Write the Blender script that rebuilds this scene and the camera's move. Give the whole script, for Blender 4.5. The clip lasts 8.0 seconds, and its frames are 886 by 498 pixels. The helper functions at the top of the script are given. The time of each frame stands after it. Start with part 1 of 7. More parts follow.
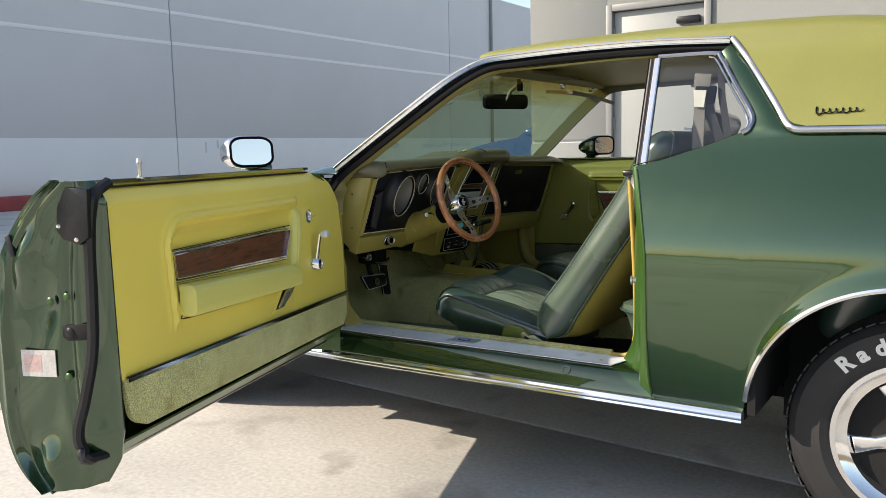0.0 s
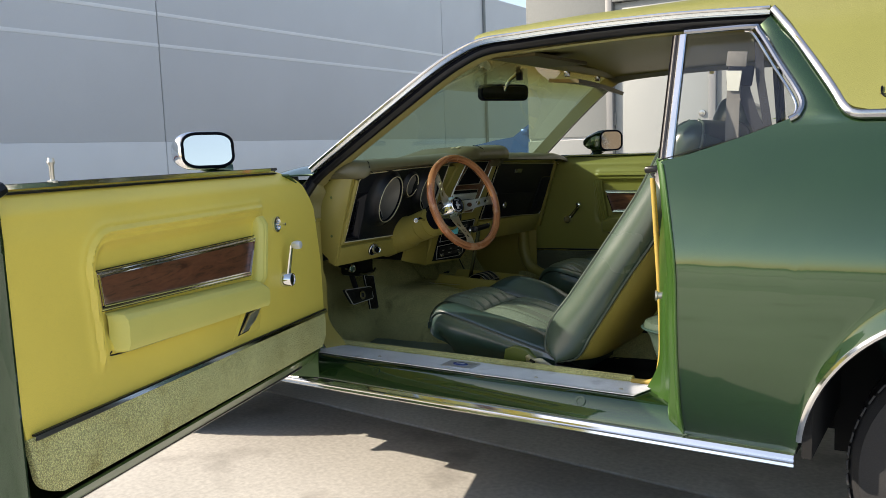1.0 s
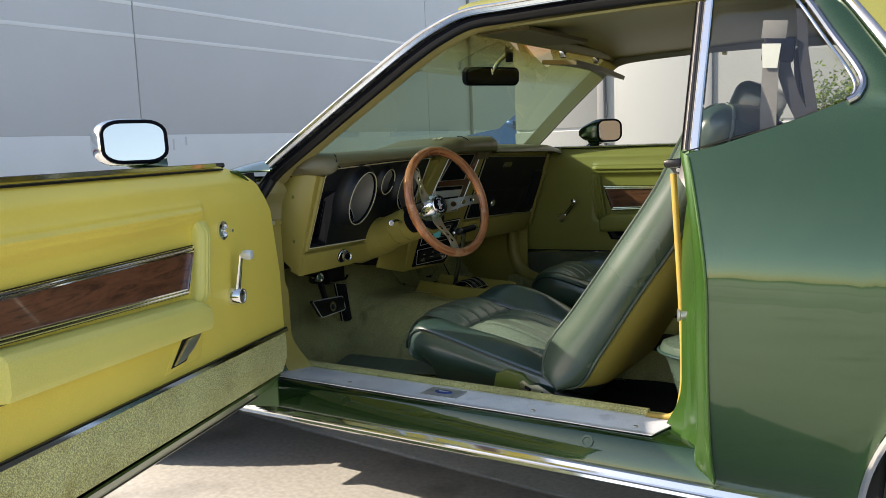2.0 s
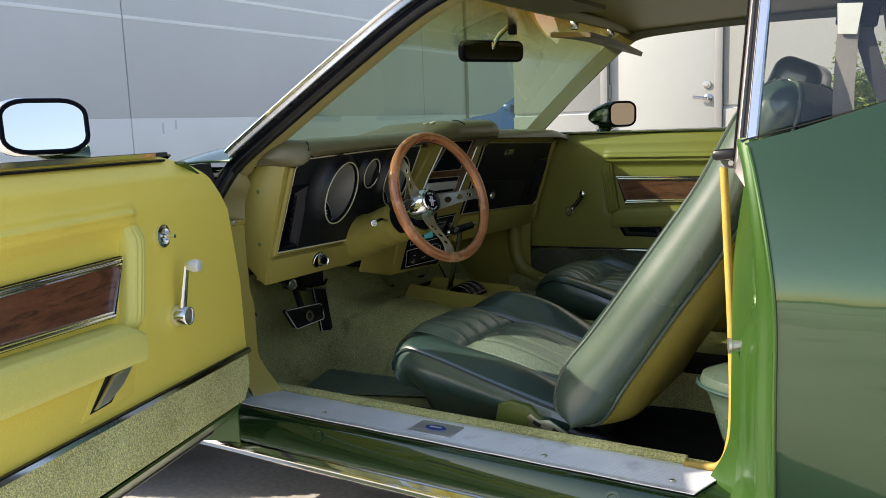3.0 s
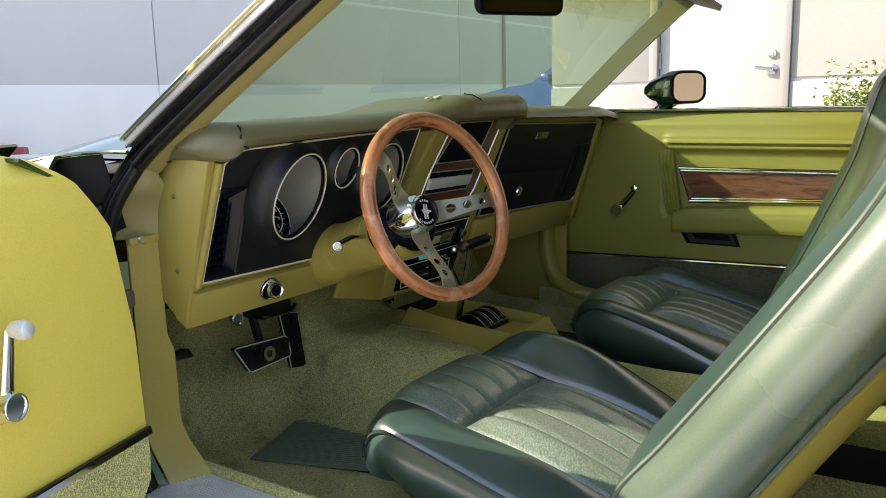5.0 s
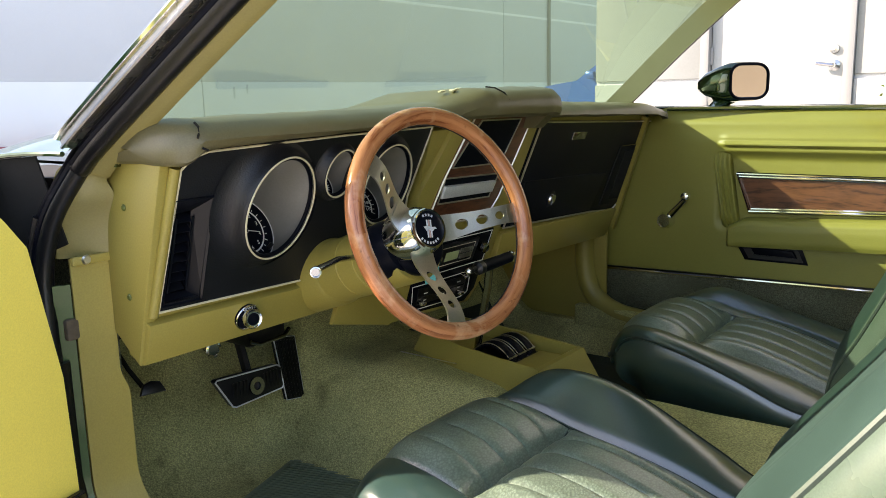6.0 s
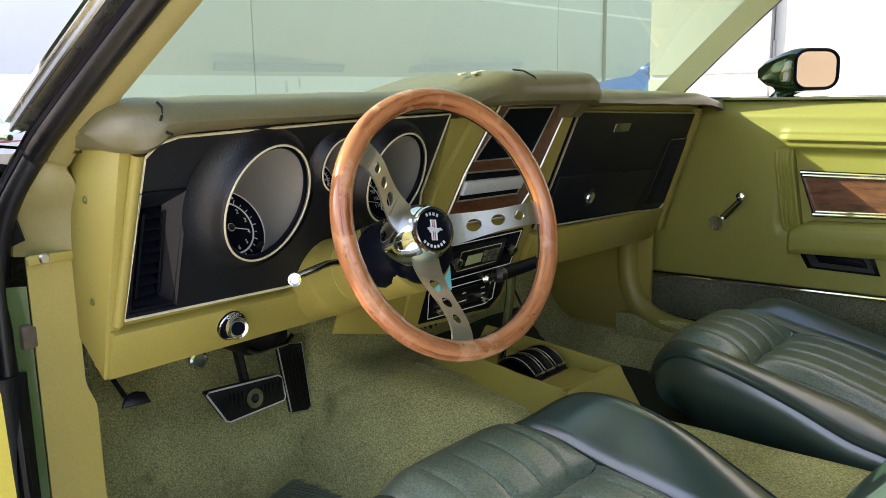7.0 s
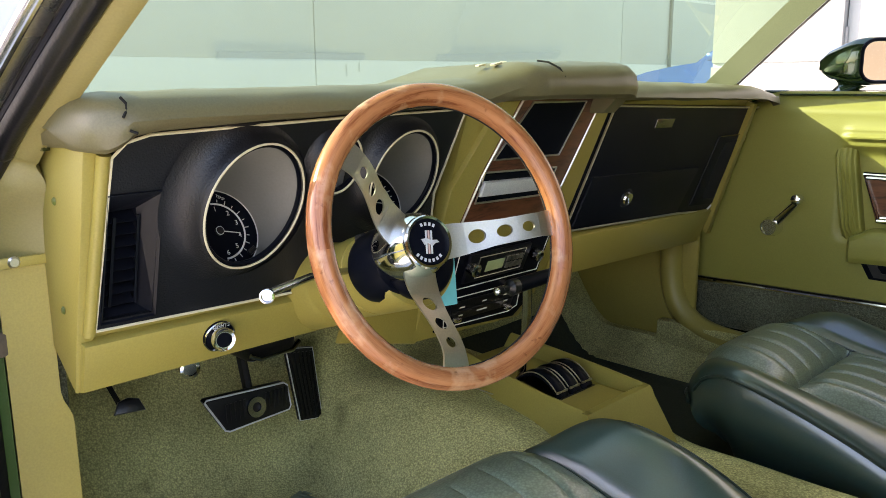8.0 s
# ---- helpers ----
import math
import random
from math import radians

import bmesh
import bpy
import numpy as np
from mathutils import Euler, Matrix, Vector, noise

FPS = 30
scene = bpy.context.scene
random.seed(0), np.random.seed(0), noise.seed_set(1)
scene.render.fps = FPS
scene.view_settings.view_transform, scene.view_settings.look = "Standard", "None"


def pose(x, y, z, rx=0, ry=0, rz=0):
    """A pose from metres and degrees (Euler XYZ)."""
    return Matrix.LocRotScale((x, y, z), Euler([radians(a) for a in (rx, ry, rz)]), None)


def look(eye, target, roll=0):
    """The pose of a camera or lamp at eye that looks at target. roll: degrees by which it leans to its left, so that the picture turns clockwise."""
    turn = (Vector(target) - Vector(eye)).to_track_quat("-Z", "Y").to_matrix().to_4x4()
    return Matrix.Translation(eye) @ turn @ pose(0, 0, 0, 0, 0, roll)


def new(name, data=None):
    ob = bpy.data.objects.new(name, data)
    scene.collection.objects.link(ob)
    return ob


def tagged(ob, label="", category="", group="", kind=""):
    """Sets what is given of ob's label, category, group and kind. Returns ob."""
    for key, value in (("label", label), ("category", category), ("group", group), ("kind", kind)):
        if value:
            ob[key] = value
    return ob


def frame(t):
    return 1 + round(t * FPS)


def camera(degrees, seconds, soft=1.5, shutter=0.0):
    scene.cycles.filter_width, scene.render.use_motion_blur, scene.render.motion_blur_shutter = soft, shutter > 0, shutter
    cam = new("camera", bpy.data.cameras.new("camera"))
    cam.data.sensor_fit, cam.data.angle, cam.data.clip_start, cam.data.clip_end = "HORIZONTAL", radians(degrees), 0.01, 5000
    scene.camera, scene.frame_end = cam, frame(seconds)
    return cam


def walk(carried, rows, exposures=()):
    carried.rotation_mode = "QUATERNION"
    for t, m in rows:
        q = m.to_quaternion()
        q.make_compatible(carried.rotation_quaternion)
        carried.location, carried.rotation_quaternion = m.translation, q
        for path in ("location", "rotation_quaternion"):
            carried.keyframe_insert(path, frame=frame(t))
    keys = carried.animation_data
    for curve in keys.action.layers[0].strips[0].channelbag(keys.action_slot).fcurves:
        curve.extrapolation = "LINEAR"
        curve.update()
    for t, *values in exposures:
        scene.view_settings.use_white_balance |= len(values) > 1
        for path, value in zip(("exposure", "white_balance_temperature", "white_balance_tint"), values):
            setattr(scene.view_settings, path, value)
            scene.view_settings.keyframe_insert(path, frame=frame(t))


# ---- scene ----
cam = camera(57.0, 8.0, soft=0.8)
PATH = [
    (0, (2.025, -2.194, 0.984), (0.927, -0.54, 0.744), -1.3),
    (0.5, (1.967, -2.058, 0.979), (0.866, -0.405, 0.742), -1.7),
    (1, (1.838, -1.889, 0.968), (0.748, -0.229, 0.731), -2.0),
    (1.5, (1.735, -1.758, 0.959), (0.663, -0.088, 0.716), -2.2),
    (2, (1.657, -1.585, 0.964), (0.598, 0.093, 0.708), -2.2),
    (3.5, (1.381, -1.157, 0.968), (0.338, 0.52, 0.649), -2.0),
    (4, (1.293, -1.021, 0.975), (0.243, 0.646, 0.629), -1.5),
    (4.5, (1.251, -0.876, 0.982), (0.174, 0.77, 0.623), -1.4),
    (6, (1.109, -0.5, 0.969), (-0.09, 1.059, 0.604), -1.3),
    (6.5, (1.061, -0.41, 0.966), (-0.181, 1.114, 0.596), -1.0),
    (7, (1.052, -0.34, 0.949), (-0.242, 1.138, 0.577), -0.9),
    (7.5, (1.037, -0.267, 0.95), (-0.311, 1.159, 0.564), -0.6),
    (8, (1.032, -0.217, 0.96), (-0.362, 1.158, 0.554), -0.4),
]
walk(cam, [(t, look(eye, target, roll)) for t, eye, target, roll in PATH],
     exposures=[(0.0, 1.1, 7350, 14), (2.0, 1.27, 7350, 14), (3.5, 1.55, 7300, 15), (4.5, 1.92, 7650, 17), (6.5, 2.62, 7650, 21), (8.0, 3.02, 7650, 24)])


# ---- light ----
world = bpy.data.worlds.new("sky")
scene.world = world
world.use_nodes = True
_nt = world.node_tree
_sky = _nt.nodes.new("ShaderNodeTexSky")
_sky.sky_type = "NISHITA"
_sky.sun_disc = False
_sky.sun_elevation = math.atan2(1.0, math.hypot(1.41, 0.95))
_sky.sun_rotation = math.atan2(-1.41, -0.95)
_nt.links.new(_sky.outputs["Color"], _nt.nodes["Background"].inputs["Color"])
_nt.nodes["Background"].inputs["Strength"].default_value = 0.125
sun = new("sun", bpy.data.lights.new("sun", "SUN"))
sun.data.energy = 3.2
sun.data.angle = radians(0.5)
sun.data.color = (1.0, 0.95, 0.86)
sun.matrix_world = look((-14.1, -9.5, 10.0), (0, 0, 0))


# ---- materials ----
def mat(name, col, rough=0.5, metal=0.0, var=0.12, scale=5.0, fine=160.0, bump=0.08, coat=0.0, coat_rough=0.04, spec=0.5, spots=0.0, spotcol=(0, 0, 0), stretch=(1, 1, 1), per=0.0, loop=0.0, loop_deep=0.8, loop_low=0.5):
    """Procedural surface: broad tone changes, fine grain, fine relief."""
    m = bpy.data.materials.new(name)
    m.use_nodes = True
    n, l = m.node_tree.nodes, m.node_tree.links
    p = n["Principled BSDF"]
    tc = n.new("ShaderNodeTexCoord")
    mp = n.new("ShaderNodeMapping")
    mp.inputs["Scale"].default_value = stretch
    l.new(tc.outputs["Object"], mp.inputs["Vector"])
    a = n.new("ShaderNodeTexNoise")
    a.inputs["Scale"].default_value, a.inputs["Detail"].default_value = scale, 5
    b = n.new("ShaderNodeTexNoise")
    b.inputs["Scale"].default_value, b.inputs["Detail"].default_value = fine, 3
    l.new(mp.outputs[0], a.inputs["Vector"])
    l.new(mp.outputs[0], b.inputs["Vector"])
    ad = n.new("ShaderNodeMath")
    ad.operation = "ADD"
    l.new(a.outputs["Fac"], ad.inputs[0])
    l.new(b.outputs["Fac"], ad.inputs[1])
    mr = n.new("ShaderNodeMapRange")
    mr.inputs["From Min"].default_value, mr.inputs["From Max"].default_value = 0.7, 1.3
    l.new(ad.outputs[0], mr.inputs["Value"])
    mx = n.new("ShaderNodeMix")
    mx.data_type = "RGBA"
    mx.inputs["A"].default_value = (*[max(c * (1 - var), 0) for c in col], 1)
    mx.inputs["B"].default_value = (*[min(c * (1 + var), 1) for c in col], 1)
    l.new(mr.outputs[0], mx.inputs["Factor"])
    out = mx.outputs["Result"]
    if per:
        oi = n.new("ShaderNodeObjectInfo")
        hs = n.new("ShaderNodeHueSaturation")
        m2 = n.new("ShaderNodeMapRange")
        m2.inputs["To Min"].default_value, m2.inputs["To Max"].default_value = 1 - per, 1 + per
        l.new(oi.outputs["Random"], m2.inputs["Value"])
        l.new(m2.outputs[0], hs.inputs["Value"])
        l.new(out, hs.inputs["Color"])
        out = hs.outputs["Color"]
    if spots:
        c = n.new("ShaderNodeTexNoise")
        c.inputs["Scale"].default_value, c.inputs["Detail"].default_value = scale * 2.3, 6
        l.new(mp.outputs[0], c.inputs["Vector"])
        r2 = n.new("ShaderNodeMapRange")
        r2.inputs["From Min"].default_value, r2.inputs["From Max"].default_value = 0.58, 0.72
        r2.inputs["To Max"].default_value = spots
        l.new(c.outputs["Fac"], r2.inputs["Value"])
        m3 = n.new("ShaderNodeMix")
        m3.data_type = "RGBA"
        l.new(r2.outputs[0], m3.inputs["Factor"])
        l.new(out, m3.inputs["A"])
        m3.inputs["B"].default_value = (*spotcol, 1)
        out = m3.outputs["Result"]
    l.new(out, p.inputs["Base Color"])
    rr = n.new("ShaderNodeMapRange")
    rr.inputs["To Min"].default_value, rr.inputs["To Max"].default_value = max(rough - 0.07, 0.02), min(rough + 0.07, 1)
    l.new(a.outputs["Fac"], rr.inputs["Value"])
    l.new(rr.outputs[0], p.inputs["Roughness"])
    p.inputs["Metallic"].default_value = metal
    p.inputs["Coat Weight"].default_value = coat
    p.inputs["Coat Roughness"].default_value = coat_rough
    p.inputs["Coat IOR"].default_value = 1.68
    p.inputs["Specular IOR Level"].default_value = spec
    if bump:
        bp = n.new("ShaderNodeBump")
        bp.inputs["Strength"].default_value = bump
        bp.inputs["Distance"].default_value = 0.002
        l.new(b.outputs["Fac"], bp.inputs["Height"])
        l.new(bp.outputs[0], p.inputs["Normal"])
        if loop:
            vo = n.new("ShaderNodeTexVoronoi")
            vo.inputs["Scale"].default_value = loop
            l.new(mp.outputs[0], vo.inputs["Vector"])
            hr = n.new("ShaderNodeMapRange")
            hr.inputs["From Min"].default_value, hr.inputs["From Max"].default_value = 0.15, 0.75
            hr.inputs["To Min"].default_value, hr.inputs["To Max"].default_value = 1.1, loop_low
            l.new(vo.outputs["Distance"], hr.inputs["Value"])
            mu = n.new("ShaderNodeMix")
            mu.data_type, mu.blend_type = "RGBA", "MULTIPLY"
            mu.inputs["Factor"].default_value = 1.0
            l.new(out, mu.inputs["A"])
            l.new(hr.outputs[0], mu.inputs["B"])
            l.new(mu.outputs["Result"], p.inputs["Base Color"])
            b2 = n.new("ShaderNodeBump")
            b2.inputs["Strength"].default_value, b2.inputs["Distance"].default_value = loop_deep, 0.003
            l.new(hr.outputs[0], b2.inputs["Height"])
            l.new(bp.outputs[0], b2.inputs["Normal"])
            l.new(b2.outputs[0], p.inputs["Normal"])
    return m


def wood_mat(name, dark, light, rough, along=(1, 1, 1), scale=14.0, distort=6.0, coords="Object", wear=0.0, bare=(0.6, 0.4, 0.25)):
    """Streaked wood grain; wear lays scuffed bare patches and dark nicks over it."""
    m = bpy.data.materials.new(name)
    m.use_nodes = True
    n, l = m.node_tree.nodes, m.node_tree.links
    p = n["Principled BSDF"]
    tc = n.new("ShaderNodeTexCoord")
    mp = n.new("ShaderNodeMapping")
    mp.inputs["Scale"].default_value = along
    l.new(tc.outputs[coords], mp.inputs["Vector"])
    w = n.new("ShaderNodeTexNoise")
    w.inputs["Scale"].default_value, w.inputs["Detail"].default_value, w.inputs["Distortion"].default_value = scale, 8, distort
    f = n.new("ShaderNodeTexNoise")
    f.inputs["Scale"].default_value, f.inputs["Detail"].default_value = scale * 9, 3
    l.new(mp.outputs[0], w.inputs["Vector"])
    l.new(mp.outputs[0], f.inputs["Vector"])
    ad = n.new("ShaderNodeMath")
    ad.operation = "MULTIPLY_ADD"
    ad.inputs[1].default_value = 0.35
    l.new(f.outputs["Fac"], ad.inputs[0])
    l.new(w.outputs["Fac"], ad.inputs[2])
    cr = n.new("ShaderNodeValToRGB")
    cr.color_ramp.elements[0].position, cr.color_ramp.elements[0].color = 0.5, (*dark, 1)
    cr.color_ramp.elements[1].position, cr.color_ramp.elements[1].color = 0.82, (*light, 1)
    e = cr.color_ramp.elements.new(0.62)
    e.color = (*[(a * 0.45 + b * 0.55) for a, b in zip(dark, light)], 1)
    l.new(ad.outputs[0], cr.inputs["Fac"])
    out = cr.outputs["Color"]
    p.inputs["Roughness"].default_value = rough
    if wear:
        for sc, lo, hi, col in ((30.0, 0.56, 0.66, bare), (75.0, 0.64, 0.70, tuple(c * 0.5 for c in dark))):
            q = n.new("ShaderNodeTexNoise")
            q.inputs["Scale"].default_value, q.inputs["Detail"].default_value = sc, 6
            l.new(tc.outputs["Object"], q.inputs["Vector"])
            r = n.new("ShaderNodeMapRange")
            r.inputs["From Min"].default_value, r.inputs["From Max"].default_value = lo, hi
            r.inputs["To Max"].default_value = wear
            l.new(q.outputs["Fac"], r.inputs["Value"])
            mx = n.new("ShaderNodeMix")
            mx.data_type = "RGBA"
            l.new(r.outputs[0], mx.inputs["Factor"])
            l.new(out, mx.inputs["A"])
            mx.inputs["B"].default_value = (*col, 1)
            out = mx.outputs["Result"]
        bp = n.new("ShaderNodeBump")
        bp.inputs["Strength"].default_value, bp.inputs["Distance"].default_value = 0.25, 0.001
        l.new(w.outputs["Fac"], bp.inputs["Height"])
        l.new(bp.outputs[0], p.inputs["Normal"])
    l.new(out, p.inputs["Base Color"])
    p.inputs["Coat Weight"].default_value = 0.3
    return m


def glass_mat(name, tint, ior=1.5, rough=0.0, veil=0.0):
    m = bpy.data.materials.new(name)
    m.use_nodes = True
    n, l = m.node_tree.nodes, m.node_tree.links
    n.remove(n["Principled BSDF"])
    t, g, x, f = (n.new(k) for k in ("ShaderNodeBsdfTransparent", "ShaderNodeBsdfGlossy", "ShaderNodeMixShader", "ShaderNodeLayerWeight"))
    t.inputs["Color"].default_value = (*tint, 1)
    g.inputs["Roughness"].default_value = rough
    f.inputs["Blend"].default_value = 0.5
    pw, ma = n.new("ShaderNodeMath"), n.new("ShaderNodeMath")
    pw.operation, ma.operation = "POWER", "MULTIPLY_ADD"
    pw.inputs[1].default_value = 5.0
    r0 = ((ior - 1) / (ior + 1)) ** 2 * 2
    ma.inputs[1].default_value, ma.inputs[2].default_value = 1 - r0, r0
    l.new(f.outputs["Facing"], pw.inputs[0])
    l.new(pw.outputs[0], ma.inputs[0])
    l.new(ma.outputs[0], x.inputs["Fac"])
    # pale green haze mixed in, standing in for veiling reflections on the glass
    if veil:
        dm_, df, tl, da = (n.new(k) for k in ("ShaderNodeMixShader", "ShaderNodeBsdfDiffuse", "ShaderNodeBsdfTranslucent", "ShaderNodeMixShader"))
        for q in (df, tl):
            q.inputs["Color"].default_value = (0.55, 0.70, 0.50, 1)
        dm_.inputs["Fac"].default_value = veil
        l.new(df.outputs[0], da.inputs[1])
        l.new(tl.outputs[0], da.inputs[2])
        l.new(t.outputs[0], dm_.inputs[1])
        l.new(da.outputs[0], dm_.inputs[2])
        l.new(dm_.outputs[0], x.inputs[1])
    else:
        l.new(t.outputs[0], x.inputs[1])
    l.new(g.outputs[0], x.inputs[2])
    l.new(x.outputs[0], n["Material Output"].inputs["Surface"])
    return m


PAINT = mat("green metallic paint", (0.017, 0.055, 0.013), 0.25, 0.6, 0.10, 3.0, 900, 0.0, coat=1.0, spots=0.0)
PAINT_IN = mat("green jamb paint", (0.03, 0.085, 0.013), 0.38, 0.2, 0.14, 6.0, 500, 0.02, coat=0.2, spots=0.25, spotcol=(0.02, 0.05, 0.012))
ROOFV = mat("olive vinyl roof cover", (0.185, 0.19, 0.045), 0.55, 0, 0.10, 4.0, 420, 0.35)
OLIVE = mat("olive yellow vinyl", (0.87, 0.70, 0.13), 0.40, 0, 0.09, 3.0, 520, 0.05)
OLIVE_P = mat("olive painted metal", (0.335, 0.272, 0.063), 0.42, 0, 0.10, 5.0, 420, 0.05)
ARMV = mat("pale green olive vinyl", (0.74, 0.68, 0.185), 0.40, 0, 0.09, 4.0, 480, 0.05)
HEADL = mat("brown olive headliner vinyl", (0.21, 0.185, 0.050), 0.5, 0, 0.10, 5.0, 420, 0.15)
WINDL = mat("yellowed windlace cloth", (0.42, 0.29, 0.055), 0.6, 0, 0.2, 12.0, 500, 0.3)
# passenger copy of the door vinyl, its shade put into the colour
OLIVE_SH = mat("shaded olive door vinyl", (0.262, 0.248, 0.056), 0.45, 0, 0.08, 4.0, 480, 0.12)
PAD = mat("faded olive dash pad", (0.135, 0.118, 0.060), 0.40, 0, 0.16, 5.0, 480, 0.06, spots=0.2, spotcol=(0.20, 0.19, 0.13))
CARPET = mat("olive loop carpet", (0.56, 0.53, 0.23), 0.95, 0, 0.34, 7.0, 260, 0.6, spec=0.1, loop=340.0, loop_deep=0.5, loop_low=0.62, spots=0.45, spotcol=(0.17, 0.145, 0.06))
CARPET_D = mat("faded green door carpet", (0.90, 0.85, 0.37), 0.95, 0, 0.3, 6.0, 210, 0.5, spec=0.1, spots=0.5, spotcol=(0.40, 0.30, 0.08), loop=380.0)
SEAT = mat("dark green vinyl", (0.024, 0.058, 0.050), 0.34, 0, 0.18, 6.0, 600, 0.06, spec=0.8, coat=0.8, coat_rough=0.20)
SEAT_B = mat("dark green backrest vinyl", (0.022, 0.046, 0.038), 0.42, 0, 0.18, 6.0, 600, 0.05, spec=0.35)
SEAT_K = mat("dark green knitted vinyl", (0.150, 0.208, 0.152), 0.36, 0, 0.14, 7.0, 900, 0.15, spec=0.8, coat=0.8, coat_rough=0.30, stretch=(1, 0.6, 1), loop=330.0, loop_deep=0.3, loop_low=0.62)
PIPE = mat("dark green piping", (0.012, 0.030, 0.026), 0.35, 0, 0.15, 9.0, 500, 0.05, spec=0.8)
PIPEL = mat("lighter green piping", (0.05, 0.075, 0.055), 0.35, 0, 0.2, 9.0, 500, 0.05, spec=0.8)
LIMED = mat("dark olive plastic", (0.10, 0.125, 0.022), 0.38, 0, 0.12, 8.0, 400, 0.05)
BLACK = mat("black grained plastic", (0.0060, 0.0068, 0.0100), 0.38, 0, 0.2, 8.0, 420, 0.35, spec=0.45)
GLOVE = mat("navy black grained plastic", (0.0035, 0.0045, 0.010), 0.45, 0, 0.2, 8.0, 420, 0.12, spec=0.22)
GLOSSB = mat("gloss black plastic", (0.004, 0.005, 0.009), 0.34, 0, 0.1, 8.0, 300, 0.0, spec=0.05)
# passenger copy of the pillar olive, greyed in colour for its shade
PILLAR_SH = mat("shaded pillar olive", (0.135, 0.140, 0.090), 0.42, 0, 0.12, 5.0, 420, 0.05)
# dark copy of the carpet, with the cabin shade in its colour
CARPET_SH = mat("shaded olive carpet", (0.19, 0.20, 0.135), 0.95, 0, 0.3, 6.0, 210, 0.8, spec=0.1, loop=380.0)
PLATEG = mat("dull grey metal", (0.085, 0.080, 0.078), 0.38, 0.3, 0.2, 12.0, 300, 0.08)
# colour of the sheet that paints the passenger footwell shade
FOOTSHADE = mat("dark footwell shade", (0.035, 0.040, 0.026), 0.7, 0, 0.3, 6.0, 200, 0.3, spec=0.3)
HINGE = mat("olive hinge pillar paint", (0.40, 0.318, 0.078), 0.40, 0, 0.10, 5.0, 420, 0.05)
# hinge pillar olive again, window reflections put into the colour as grey
PILLAR = mat("olive pillar paint greyed for reflections", (0.275, 0.232, 0.085), 0.40, 0, 0.10, 5.0, 420, 0.05)
VENTB = mat("satin black vent plastic", (0.004, 0.005, 0.009), 0.34, 0, 0.2, 8.0, 330, 0.05, spec=0.3)
# the seat green made lighter, sky sheen put into the base colour
SEAT_SHEEN = mat("green vinyl with painted sheen", (0.060, 0.092, 0.068), 0.27, 0, 0.14, 6.0, 600, 0.03, spec=0.7, coat=0.5, coat_rough=0.22)
# white for the shaded wall, lightened in colour to make up for shade
WHITE_LIFT = mat("white paint lifted for shade", (0.80, 0.80, 0.79), 0.75, 0, 0.05, 0.6, 60, 0.12)
RUBBER = mat("black weathered rubber", (0.005, 0.005, 0.007), 0.34, 0, 0.3, 14.0, 250, 0.2, spec=0.45, spots=0.25, spotcol=(0.022, 0.020, 0.020))
CHROME = mat("chrome", (0.83, 0.83, 0.82), 0.09, 1.0, 0.05, 9.0, 300, 0.0)
STAIN = mat("dark stainless", (0.36, 0.37, 0.39), 0.20, 1.0, 0.1, 9.0, 300, 0.0)
STAINL = mat("light satin aluminium", (0.62, 0.64, 0.70), 0.36, 0.7, 0.1, 9.0, 300, 0.03)
MOULD = mat("dull stainless moulding", (0.50, 0.49, 0.47), 0.27, 0.95, 0.14, 9.0, 300, 0.04, spots=0.25, spotcol=(0.22, 0.20, 0.18))
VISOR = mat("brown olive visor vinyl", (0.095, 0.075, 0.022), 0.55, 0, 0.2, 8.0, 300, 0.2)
STEEL = mat("brushed steel", (0.70, 0.67, 0.60), 0.36, 1.0, 0.08, 4.0, 500, 0.05)
ALU = mat("ridged aluminium", (0.84, 0.86, 0.92), 0.42, 0.5, 0.12, 7.0, 400, 0.08, spots=0.3, spotcol=(0.35, 0.35, 0.37))
GREYC = mat("grey gauge cone", (0.27, 0.26, 0.235), 0.42, 0.2, 0.06, 4.0, 300, 0.03)
CREAM = mat("cream trim line", (0.66, 0.60, 0.42), 0.4, 0, 0.08, 20.0, 300, 0.0)
WHITEP = mat("white marking", (0.75, 0.75, 0.72), 0.5, 0, 0.05, 20.0, 300, 0.0)
WALNUT = wood_mat("walnut grain insert", (0.060, 0.018, 0.009), (0.185, 0.066, 0.032), 0.36, (1.6, 1.6, 8.0), 5.0, 2.2)
RIMWOOD = wood_mat("worn varnished rim wood", (0.20, 0.055, 0.018), (0.47, 0.185, 0.075), 0.22, (9.0, 120.0, 1.0), 1.0, 0.6, "UV", 0.5, (0.62, 0.36, 0.20))
TYRE = mat("tyre rubber", (0.018, 0.018, 0.019), 0.65, 0, 0.25, 12.0, 300, 0.25)
CONC = mat("light concrete", (0.55, 0.53, 0.485), 0.85, 0, 0.20, 1.4, 60, 0.35, spots=0.7, spotcol=(0.27, 0.25, 0.225), per=0.05)
ASPH = mat("worn asphalt", (0.05, 0.05, 0.052), 0.9, 0, 0.25, 0.4, 60, 0.3)
JOINT = mat("dark joint filler", (0.09, 0.085, 0.08), 0.9, 0, 0.2, 4.0, 90, 0.2)
GREYW = mat("grey painted concrete", (0.60, 0.605, 0.61), 0.75, 0, 0.05, 0.5, 60, 0.12, per=0.02)
# white of the sunlit wall, darkened in colour against the strong sun
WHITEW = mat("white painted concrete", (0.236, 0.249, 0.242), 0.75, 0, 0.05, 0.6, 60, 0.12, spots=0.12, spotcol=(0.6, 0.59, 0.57))
